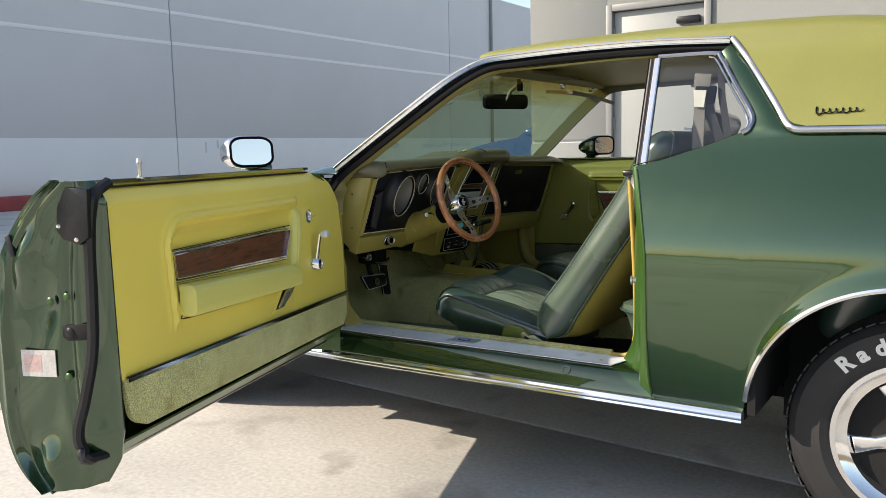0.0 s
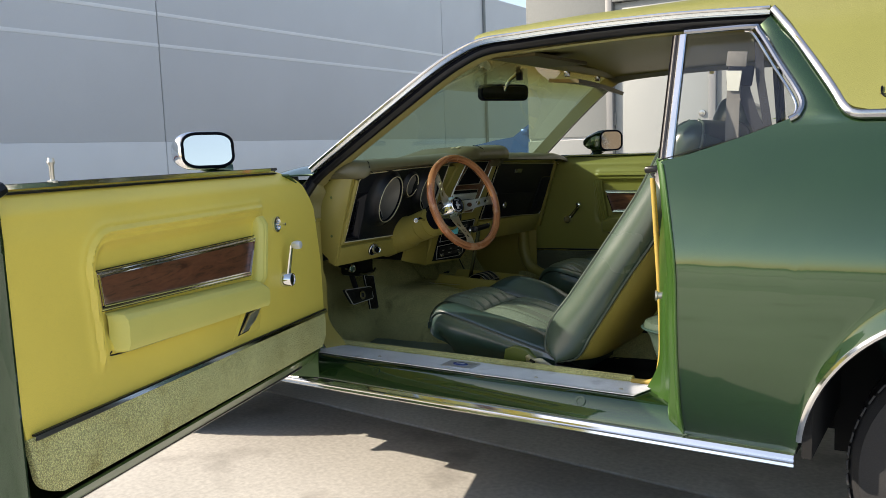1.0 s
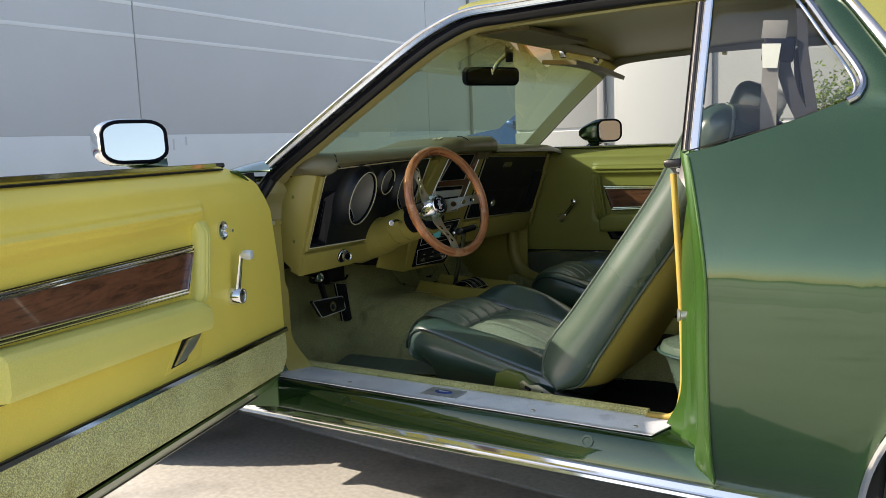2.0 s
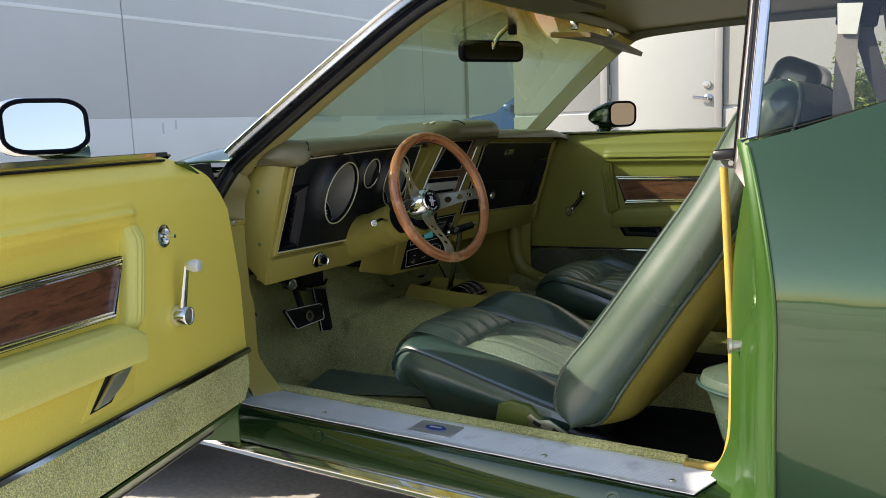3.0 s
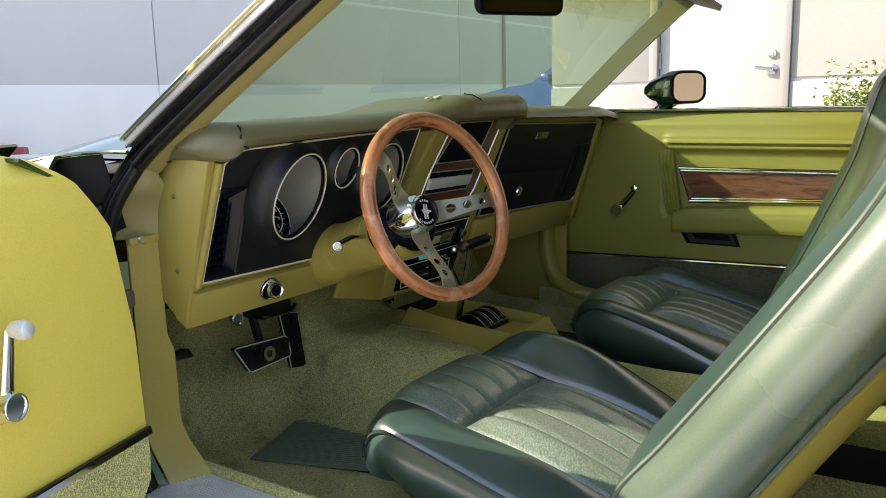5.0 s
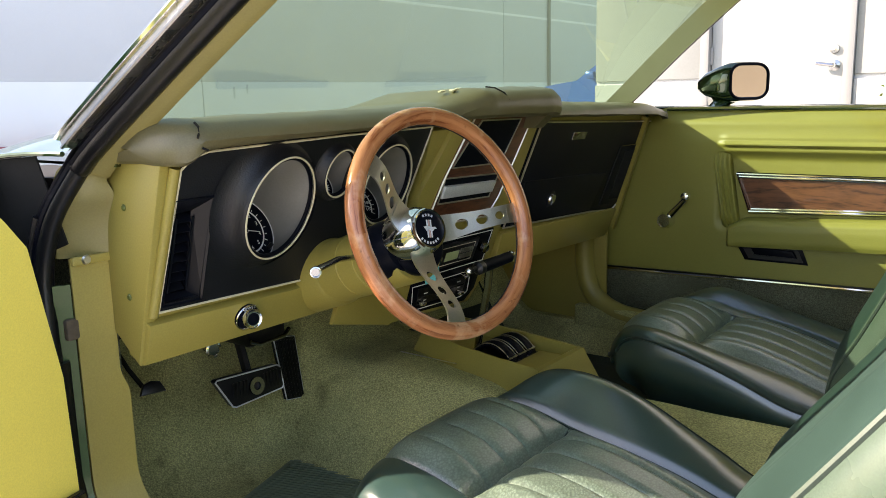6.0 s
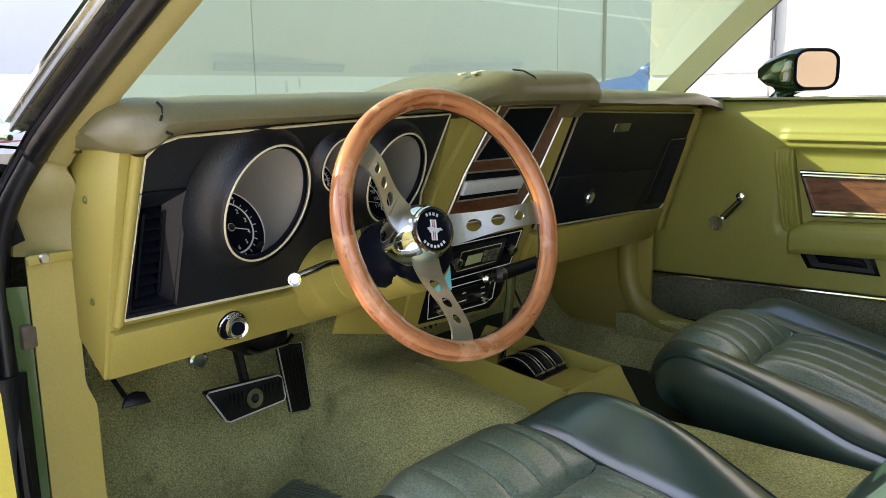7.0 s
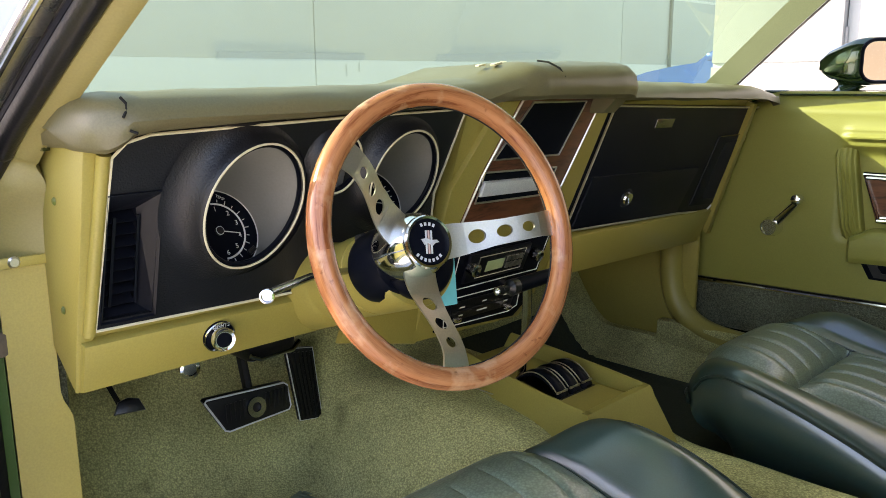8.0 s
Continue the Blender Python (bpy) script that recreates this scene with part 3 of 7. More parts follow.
        # aprons added to stop light passing through the wheel arches
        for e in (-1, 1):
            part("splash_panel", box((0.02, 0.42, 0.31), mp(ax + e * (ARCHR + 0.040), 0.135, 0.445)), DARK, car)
    # painted pillar between the side window and the vinyl
    win = [(p.x, p.z) for p in spline([(1.385, 0, 1.235), (1.44, 0, 1.15), (1.503, 0, 1.055), (1.492, 0, 0.998)], 6)]
    tri_ = [(p.x, p.z) for p in spline([(1.425, 0, 1.272), (1.52, 0, 1.146), (1.60, 0, 1.03), (1.610, 0, 0.998)], 6)]

    def pillar(u, v):
        i = min(int(u * 18 + 0.5), 18)
        x = win[i][0] * (1 - v) + tri_[i][0] * v
        z = win[i][1] * (1 - v) + tri_[i][1] * v
        return mp(x, lerp(SIDE, z) - 0.008 * math.sin(math.pi * v) * (1 - sm(0.75, 1.0, u)), z)
    part("roof_pillar", thick(grid(pillar, 19, 8), 0.006), PAINT, car)
    trim = [mp(x, lerp(SIDE, z) - 0.012, z) for x, z in [(1.42, 1.278), (1.47, 1.215), (1.52, 1.148), (1.57, 1.078), (1.60, 1.032), (1.62, 1.018), (1.66, 1.015), (1.82, 1.012), (2.0, 1.006), (2.3, 0.99)]]
    part("vinyl_trim", tube(spline(trim, 4), 0.010, 8, up=(0, 1, 0), ry=0.007), STAIN, car, "polished trim along the vinyl edge")


both(body_sides)


def roof_edge(x):
    z = lerp([(0.52, 1.255), (0.62, 1.283), (0.9, 1.292), (1.2, 1.289), (1.41, 1.278), (1.52, 1.146), (1.60, 1.03), (1.66, 1.015), (1.82, 1.012), (2.3, 0.99)], x)
    return lerp(SIDE, z) - 0.002, z


ROOF_TOP = [(p.x, p.z) for p in spline([(0.5, 0, 1.300), (0.7, 0, 1.334), (1.1, 0, 1.350), (1.5, 0, 1.345), (1.78, 0, 1.326), (2.0, 0, 1.255), (2.31, 0, 1.04)], 5)]


def roof(u, v):
    x = 0.60 + 1.71 * u
    y0, z0 = roof_edge(x)
    top = lerp(ROOF_TOP, x)
    zs = max(z0 + 0.004, top - 0.055)
    ys = lerp(SIDE, zs) - 0.004
    t = 2 * v if v <= 0.5 else 2 * (1 - v)
    if t < 0.3:
        k = t / 0.3
        z = z0 + (zs - z0) * k
        y = lerp(SIDE, z) - 0.004
    else:
        k = (t - 0.3) / 0.7 * math.pi / 2
        y = YC - (YC - ys) * math.cos(k) ** 1.15
        z = zs + (top - zs) * math.sin(k) ** 0.9
    return (x, y if v <= 0.5 else 2 * YC - y, z)


part("roof", thick(grid(roof, 70, 61), -0.012), ROOFV, car, "grained olive vinyl roof cover")
part("rear_window", grid(lambda u, v: (2.02 + 0.3 * u, 0.32 + 0.96 * v, 1.192 - 0.17 * u + 0.012), 4, 12), CLEARG, car, "rear window glass")
part("hood", thick(grid(lambda u, v: (FRONTX + (1.30) * u, 0.06 + 1.48 * v, 0.862 - 0.075 * (1 - u) ** 1.5 + 0.025 * math.cos((v - 0.5) * math.pi) - 0.07 * abs(2 * v - 1) ** 6), 30, 31), 0.008), PAINT, car)
part("trunk_lid", thick(grid(lambda u, v: (2.29 + 0.68 * u, 0.08 + 1.44 * v, 0.985 - 0.09 * u ** 1.6 + 0.02 * math.cos((v - 0.5) * math.pi)), 12, 13), 0.008), PAINT, car)
part("tail_panel", box((0.08, 1.44, 0.5), (REARX - 0.05, YC, 0.62), 0.03), PAINT, car)
part("nose_panel", box((0.08, 1.4, 0.45), (FRONTX + 0.05, YC, 0.6), 0.03), PAINT, car)
for x in (REARX + 0.03, FRONTX - 0.03):
    part("bumper", box((0.09, 1.62, 0.13), (x, YC, 0.5), 0.035, seg=3), CHROME, car)
part("cowl", thick(grid(lambda u, v: (-0.34 + 0.24 * u + 0.22 * abs(2 * v - 1) ** 2, 0.09 + 1.42 * v, 0.892 + 0.010 * math.cos((v - .5) * 3)), 5, 31), 0.004), PAINT, car)
part("underbody", box((4.2, 0.86, 0.04), (0.7, YC, 0.235), 0.01), DARK, car)
for y in (0.235, 1.365):
    part("floor_side", box((1.90, 0.27, 0.035), (0.55, y, 0.228), 0.01), DARK, car)


def road_wheel(ax, mp, front=False):
    yf = 0.0 if not front else 0.02
    sgn = mp(0, 1, 0)[1] - mp(0, 0, 0)[1]
    ax = ax - 0.035
    c = mp(ax, yf + 0.11, 0.250)
    w = new("road_wheel")
    w.parent = car
    w.matrix_parent_inverse = world_of(car).inverted()
    w.location = c
    w["label"] = "white-lettered radial tyre on a chrome rally wheel"
    m = frame_to(c, (0, -sgn, 0))
    H = 0.105
    tp = [(0.200, H * 0.55), (0.206, H * 0.86), (0.222, H * 0.98), (0.226, H * 1.0), (0.230, H * 0.985), (0.270, H * 0.985), (0.284, H * 0.955), (0.286, H * 0.925), (0.299, H * 0.84), (0.3065, H * 0.72), (0.3085, H * 0.4), (0.3085, -H * 0.4), (0.306, -H * 0.72), (0.275, -H), (0.200, -H * 0.7)]
    t = lathe(tp, m, 64, cap=False)
    part("tyre", t, TYRE, w)
    tread = bmesh.new()
    for k in range(60):
        for s in (-1, 1):
            box((0.022, 0.05, 0.004), m @ Matrix.Rotation(2 * math.pi * k / 60, 4, "Z") @ Matrix.Translation((0.0, 0.3075, s * H * 0.62)) @ pose(0, 0, 0, 0, 14 * s, 0) @ Matrix.Rotation(radians(90), 4, "X"), 0.0, tread)
    tagged(part("tread", tread, TYRE, w), kind="stuff")
    part("trim_ring", lathe([(0.200, 0.060), (0.207, 0.092), (0.202, 0.099), (0.190, 0.098), (0.180, 0.088), (0.164, 0.080), (0.160, 0.066), (0.156, 0.044), (0.148, 0.040)], m, 72, cap=False), CHROME, w, "polished stepped trim ring")
    part("wheel_barrel", lathe([(0.160, 0.050), (0.150, 0.020), (0.140, -0.02), (0.05, -0.03), (0.001, -0.03)], m, 48), DARK, w)
    part("wheel_centre", lathe([(0.068, 0.030), (0.066, 0.056), (0.052, 0.064), (0.048, 0.078), (0.030, 0.088), (0.001, 0.090)], m, 48), CHROME, w, "bright wheel centre cap")
    for k in range(5):
        a = m @ Matrix.Rotation(2 * math.pi * k / 5 + 0.55, 4, "Z")
        part("spoke", prism([(-0.030, 0.050), (0.030, 0.050), (0.020, 0.100), (0.034, 0.156), (-0.034, 0.156), (-0.020, 0.100)], lambda x, y, d: a @ Vector((x * (1 - 0.35 * d), y, 0.036 + 0.024 * d)), 0.004), CHROME, w)
    for k, ch in enumerate("Radial"):
        a = radians(116 - 10.7 * k)
        lm = m @ Matrix.Translation((0.250 * math.cos(a + 0.3), 0.250 * math.sin(a + 0.3), H * 0.985)) @ Matrix.Rotation(a + 0.3 - math.pi / 2, 4, "Z")
        part("letter", letters(ch, 0.054, lm, 0.002, 0.0022), WHITEP, w, smooth=False)


both(lambda mp, side: road_wheel(AXR, mp))
both(lambda mp, side: road_wheel(AXF, mp, True))


# sills, mouldings, jambs
def sills(mp, side):
    prof = [(0.14, 0.34), (0.125, 0.349), (0.0, 0.347), (-0.018, 0.338), (-0.034, 0.315), (-0.04, 0.288), (-0.02, 0.25), (0.06, 0.235), (0.14, 0.25)]
    part("door_sill", grid(lambda u, v: mp(-0.03 + 1.32 * u, *prof[int(round(v * 9)) % 9]), 30, 9, closed_v=True, caps=True), PAINT, car)
    rm = [(-0.036, 0.287), (-0.048, 0.283), (-0.052, 0.276), (-0.048, 0.272), (-0.052, 0.268), (-0.048, 0.263), (-0.05, 0.257), (-0.042, 0.25), (-0.02, 0.248), (-0.02, 0.286)]
    part("rocker_moulding", grid(lambda u, v: mp(-0.03 + 1.555 * u, *rm[int(round(v * 10)) % 10]), 8, 10, closed_v=True, caps=True), CHROME, car, "ribbed bright moulding along the sill")

    def plate(u, v):
        y = 0.004 + 0.112 * v
        r = 0.0012 * (1 if int(v * 40) % 2 else 0) if 0.12 < v < 0.88 else 0.0
        return mp(0.075 + 1.07 * u - 0.03 * v * (1 - 2 * u), y, 0.352 + r + 0.002 * math.sin(u * 40) * 0.2)
    if side == "passenger":
        part("inner_sill_trim", box((1.2, 0.03, 0.10), mp(0.66, 0.135, 0.352), 0.008), CARPET, car, "carpeted inner sill")
    pl = part("sill_plate", thick(grid(plate, 24, 41), 0.002), ALU, car, "scuffed ribbed aluminium sill plate")
    part("name_plate", box((0.100, 0.062, 0.003), mp(0.605, 0.06, 0.3545), 0.001), STAINL, pl)
    part("oval_badge", lathe([(0.024, 0), (0.024, 0.002)], Matrix.Translation(mp(0.605, 0.06, 0.356)) @ Matrix.Diagonal((1, 0.5, 1, 1)), 24), OVALB, pl, "blue oval badge")
    part("badge_mark", box((0.026, 0.005, 0.0008), mp(0.605, 0.06, 0.3584)), ALU, pl)
    for x in (0.10, 0.33, 0.86, 1.10):
        part("screw", lathe([(0.006, 0), (0.004, 0.002)], Matrix.Translation(mp(x, 0.035, 0.354)), 10), STEEL, pl)
    for x in (0.36, 1.015):
        part("plug", lathe([(0.014, 0), (0.014, 0.003), (0.009, 0.003), (0.008, 0.001)], frame_to(mp(x, -0.026, 0.327), (0, mp(0, -0.8, 0)[1] - mp(0, 0, 0)[1], 0.55)), 16), PAINT, car)
    # rear jamb
    def jamb(u, v):
        z = 0.292 + 0.64 * u
        flare = (1 - sm(0.30, 0.46, z))
        xi, yi = 1.188 - 0.05 * flare ** 1.5 + 0.02 * sm(0.7, 0.93, z), 0.09
        xo, yo = q_lead(z) + 0.003, skin_y(1.286, z) + 0.002
        b = 0.012 * math.sin(math.pi * v) - 0.016 * math.exp(-((v - 0.80 - 0.05 * math.sin(z * 9)) / 0.06) ** 2) + 0.034 * math.sqrt(max(0.0, 1 - ((v - 0.52 - 0.6 * (z - 0.75)) / 0.17) ** 2 - ((z - 0.752) / 0.078) ** 2)) - 0.008 * math.exp(-((v - 0.36 - 0.25 * sm(0.62, 0.74, z)) / 0.03) ** 2) - 0.012 * sm(0.25, 0.4, v) * (1 - sm(0.5, 0.66, v)) * sm(0.36, 0.42, z) * (1 - sm(0.58, 0.66, z))
        return mp(xi * (1 - v) + xo * v + b, yi * (1 - v) + yo * v, z)
    part("jamb_edge", tube([mp(q_lead(0.30 + 0.62 * k / 20) + 0.001, skin_y(1.286, 0.30 + 0.62 * k / 20) - 0.001, 0.30 + 0.62 * k / 20) for k in range(21)], 0.0032, 8, up=(0, 1, 0)), PAINT_IN, car, "rolled jamb edge")
    part("door_jamb", thick(grid(jamb, 110, 60), 0.006), PAINT_IN, car, "bright green painted door jamb")
    wl = [mp(1.10, 0.115, 0.353), mp(1.16, 0.108, 0.365), mp(1.181, 0.098, 0.42), mp(1.184, 0.097, 0.50), mp(1.180, 0.096, 0.615), mp(1.173, 0.096, 0.735), mp(1.164, 0.096, 0.885)]
    part("windlace", tube(spline(wl, 6), 0.0068, 10, up=(0, 1, 0)), WINDL, car, "yellowed cloth windlace")
    st = lathe([(0.02, 0), (0.02, 0.004), (0.009, 0.006), (0.009, 0.03), (0.013, 0.032), (0.013, 0.037)], frame_to(mp(1.222, 0.055, 0.60), (-0.85, mp(0, -0.3, 0)[1] - mp(0, 0, 0)[1], 0)), 16)
    part("striker", st, STEEL, car, "steel door striker pin")
    part("latch_cover", box((0.038, 0.032, 0.017), Matrix.Translation(mp(1.170, 0.083, 0.907)) @ Matrix.Rotation(radians(-5), 4, "Y"), 0.006), RUBBER, car, "black rubber window stop")
    part("stop_bracket", prism([(1.161, 0.897), (1.190, 0.899), (1.193, 0.884), (1.170, 0.884)], lambda a, b, k: mp(a, 0.086 - 0.004 * k, b), 0.001), PLATEG, car, "steel bracket under the window stop")
    part("bracket_screw", lathe([(0.006, 0), (0.0045, 0.003)], frame_to(mp(1.179, 0.081, 0.893), (0, mp(0, -1, 0)[1] - mp(0, 0, 0)[1], 0)), 12), STAIN, car)
    part("end_plate", prism([(1.205, 0.922), (1.216, 0.924), (1.232, 0.892), (1.223, 0.862), (1.203, 0.884)], lambda a, b, k: mp(a, lerp(SIDE, b) + 0.034 - 0.003 * k - 0.3 * (a - 1.205), b), 0.001), PLATEG, car, "grey metal plate at the foot of the window bar")
    part("plate_bolt", lathe([(0.003, 0), (0.0025, 0.002)], frame_to(mp(1.217, lerp(SIDE, 0.906) + 0.0275, 0.906), (0, mp(0, -1, 0)[1] - mp(0, 0, 0)[1], 0)), 12), DARK, car)
    # front jamb
    def fj(u, v):
        z = 0.335 + 0.43 * u
        x = 0.050 + 0.055 * (1 - sm(0.34, 0.47, z)) ** 2 + 0.07 * sm(0.82, 0.95, z)
        return mp(x + 0.02 * v * (1 - sm(0.34, 0.45, z)) + 0.01 * v, 0.050 + (0.052 + 0.012 * sm(0.60, 0.56, z)) * v, z)
    part("hinge_pillar", thick(grid(fj, 40, 6), 0.006), HINGE, car, "olive painted hinge pillar")
    part("pillar_flange", thick(grid(lambda u, v: mp(0.046 - 0.01 * v + 0.05 * (1 - sm(0.34, 0.47, 0.33 + .40 * u)) ** 2 + 0.06 * sm(0.82, 0.95, 0.33 + .40 * u), 0.049 - 0.020 * v, 0.33 + 0.40 * u), 30, 4), 0.005), PAINT_IN, car, "green flange beside the hinge pillar")
    se = [mp(0.040 + 0.05 * (1 - sm(0.34, 0.47, 0.34 + 0.057 * k)) ** 2 + 0.06 * sm(0.82, 0.95, 0.34 + 0.057 * k), 0.014, 0.34 + 0.057 * k) for k in range(6)]
    part("door_seal", tube(se, 0.014, 10, up=(0, 1, 0), ry=0.026), RUBBER, car, "weathered black rubber door seal")
    part("pillar_screw", lathe([(0.007, 0), (0.005, 0.003)], frame_to(mp(0.064, 0.066, 0.764), (1, 0, 0)), 10), STEEL, car)
    part("joint_cover", box((0.008, 0.058, 0.012), mp(0.060, 0.076, 0.763), 0.002), HINGE, car)
    part("bracket", box((0.012, 0.02, 0.03), mp(0.045, 0.046, 0.668), 0.004), BARK, car, "rusty bracket")


both(sills)


# pillars and roof rails
def rails(mp, side):
    drv = side == "driver"
    roof_run = [(0.95, 0.206, 1.294), (1.2, 0.206, 1.291), (1.415, 0.206, 1.279)]
    if drv:
        base = [(0.06, 0.036, 0.906), (0.10, 0.040, 0.937), (0.20, 0.051, 1.002), (0.30, 0.064, 1.067), (0.40, 0.077, 1.131), (0.50, 0.095, 1.196), (0.57, 0.123, 1.242), (0.64, 0.165, 1.278), (0.74, 0.195, 1.288)] + roof_run
    else:
        base = [(0.075, 0.02, 0.90), (0.132, 0.03, 0.945), (0.235, 0.075, 1.02), (0.34, 0.118, 1.098), (0.46, 0.165, 1.188), (0.545, 0.19, 1.247), (0.61, 0.198, 1.277), (0.72, 0.203, 1.288)] + roof_run
        base = [(x - 0.035 * (1 - sm(1.10, 1.27, z)), y - 0.050 * (1 - sm(1.10, 1.27, z)), z) for x, y, z in base]
    P = spline(base, 5)
    def off(a, b, c):
        out = []
        for i, p in enumerate(P):
            d = (P[min(i + 1, len(P) - 1)] - P[max(i - 1, 0)]).normalized()
            perp = Vector((d.z, 0, -d.x)).normalized()
            out.append(p + perp * a + Vector((0, b, 0)) + d * c)
        return out
    part("drip_rail", tube([mp(*p) for p in off(-0.001, -0.006, 0)[4:]], 0.0045, 8, up=(0, 1, 0), ry=0.006), CHROME, car, "thin chrome drip rail")
    part("pillar_moulding", sweep([mp(*p) for p in off(0.008, 0.004, 0)[4:]], [(-0.007, -0.010), (0.007, -0.010), (0.007, 0.010), (-0.007, 0.010)], up=(0, 1, 0)), MOULD, car, "dull stainless pillar moulding")
    part("moulding_line", tube([mp(*p) for p in off(0.014, -0.007, 0)[4:]], 0.0025, 6, up=(0, 1, 0)), STAIN, car, "fine bright line")
    low = [Vector(p) for p in ((0.034, 0.018, 0.58), (0.022, 0.022, 0.68), (0.016, 0.028, 0.755), (0.040, 0.036, 0.825))]
    seal_path = low + off(0.0225, 0.024, 0)
    n0 = 7
    part("window_seal", sweep([mp(*p) for p in spline(seal_path[:n0], 4) + seal_path[n0:]], ring(0.0190, 12, 0.015), up=(0, 1, 0)), RUBBER, car, "cracked black rubber window seal")
    for dx, dy in ((0.010, 0.004), (-0.006, -0.013)):
        part("seal_ridge", tube([mp(*(q + Vector((dx, dy, 0)))) for q in spline([Vector(p) for p in ((0.085, 0.014, 0.345), (0.056, 0.014, 0.40), (0.048, 0.014, 0.48))] + low, 4)], 0.0075, 8, up=(0, 1, 0)), RUBBER, car, "rubber seal ridge")
    part("seal_lip", sweep([mp(*p) for p in spline([q + Vector((0.004, -0.011, 0.003)) for q in seal_path[:n0]], 4) + [q + Vector((0.004, -0.011, 0.003)) for q in seal_path[n0:]]], ring(0.006, 8, 0.005), up=(0, 1, 0)), GLOSSB, car, "shiny seal ridge")
    w_ = 0.0 if drv else 0.045
    A = [Vector(p) for p in ((0.024, 0.046, 0.764), (0.038, 0.048, 0.812), (0.066, 0.052, 0.846))] + off(0.038, 0.034, 0)
    B = [Vector(p) for p in ((0.064, 0.103, 0.764), (0.072, 0.103, 0.815), (0.090, 0.100, 0.850))] + off(0.047 + w_ * 0.3, 0.056 + w_, 0)
    C = [Vector(p) for p in ((0.030, 0.100, 0.764), (0.040, 0.100, 0.820), (0.060, 0.100, 0.875))] + off(0.012, 0.062 + w_, 0)
    E = [Vector(p) for p in ((0.010, 0.045, 0.764), (0.024, 0.045, 0.830), (0.050, 0.045, 0.885))] + off(0.010, 0.03, 0)
    M_ = [(p + q) / 2 + Vector((0.002, 0, -0.001)) for p, q in zip(A, B)]

    M2 = [(p + q * 4) / 5 + Vector((0.001, 0.001, -0.001)) for p, q in zip(A, B)]
    K = [spline(L[:9], 4) + L[9:] for L in (A, M_, M2, B, C, E)]
    nk = len(K[0])

    def tp(u, v):
        return mp(*K[int(round(v * 6)) % 6][min(int(round(u * (nk - 1))), nk - 1)])
    # passenger trim takes the copy with shade in its colour
    part("pillar_trim", grid(tp, nk, 6, closed_v=True, caps=True), PILLAR if drv else PILLAR_SH, car, "olive inner pillar trim")
    # quarter window
    w = new("quarter_window")
    w.parent = car
    w.matrix_parent_inverse = world_of(car).inverted()
    w.location = mp(1.35, 0.12, 1.08)
    out = [(1.212, 0.935), (1.222, 1.228), (1.375, 1.226), (1.44, 1.14), (1.493, 1.055), (1.487, 1.02), (1.39, 0.98)]
    g = bmesh.new()
    g.faces.new([g.verts.new(mp(x, lerp(SIDE, z) + 0.02, z)) for x, z in out])
    pane = part("pane", g, CLEARG, w, smooth=False)
    pane.visible_shadow = False
    bar = [mp(1.211 - 0.001 * k / 8, 0.071 + 0.129 * k / 8, 0.900 + 0.335 * k / 8) for k in range(9)]
    part("front_bar", sweep(bar, [(-0.0085, -0.006), (-0.006, -0.0085), (0.006, -0.0085), (0.0085, -0.006), (0.0085, 0.006), (-0.0085, 0.006)], up=(0, 1, 0)), CHROME, w, "chrome upright bar")
    low_end = [Vector(mp(1.200, 0.072, 0.882)), Vector(mp(1.193, 0.068, 0.886))]
    part("bar_edge", tube(spline(low_end + [Vector(p) + Vector((-0.0185, 0, 0)) for p in bar], 3), 0.0062, 12, up=(0, 1, 0), ry=0.008), PLATEG, w, "dull steel channel with a rounded foot")
    part("bar_gap", sweep([Vector(p) + Vector((-0.0105, 0, 0)) for p in bar], [(-0.0022, -0.006), (0.0022, -0.006), (0.0022, 0.006), (-0.0022, 0.006)], up=(0, 1, 0)), RUBBER, w)
    part("bar_seal", tube([Vector(p) + Vector((-0.0255, 0, 0)) for p in bar], 0.0022, 8, up=(0, 1, 0), ry=0.007), RUBBER, w)
    rf = [mp(x, lerp(SIDE, z) - 0.006, z) for x, z in [(1.212, 1.243), (1.37, 1.240), (1.392, 1.228), (1.45, 1.145), (1.508, 1.06), (1.507, 1.025), (1.49, 1.012)]]
    part("reveal_line", tube(spline([Vector(p) + Vector((-0.013, 0.006, -0.008)) for p in rf[1:]], 5), 0.0035, 8, up=(0, 1, 0)), CHROME, w, "fine bright window line")
    part("rear_bar", tube(spline(rf, 5), 0.007, 8, up=(0, 1, 0), ry=0.006), STAIN, w, "stainless window reveal")
    part("belt_seal", tube([mp(x, lerp(SIDE, z) + 0.004, z) for x, z in [(1.21, 0.93), (1.29, 0.95), (1.39, 0.977), (1.49, 1.013)]], 0.0014, 6, up=(0, 1, 0)), RUBBER, w)


both(rails)
part("windscreen_header", box((0.07, 1.08, 0.03), pose(0.575, YC, 1.262, 0, 25, 0), 0.008), HEADL, car)


def ws(u, v):
    a = 2 * v - 1
    yb, yt = YC + a * (0.695 if a < 0 else 0.745), YC + a * (0.63 if a < 0 else 0.60)
    b = Vector((0.09 - 0.27 * (1 - a * a), yb, 0.928))
    t = Vector((0.565 - 0.07 * (1 - a * a), yt, 1.262 + 0.018 * (1 - a * a)))
    p = b.lerp(t, u)
    bow = math.sin(math.pi * u)
    p.y += (0.055 * a ** 3 if a > 0 else 0.04 * a ** 3) * bow
    return p + Vector((-0.03, 0, 0.025)) * bow * (1 - 0.8 * a ** 4)


wsg = part("windscreen", grid(ws, 16, 31), WSGLASS, car, "green tinted curved windscreen")
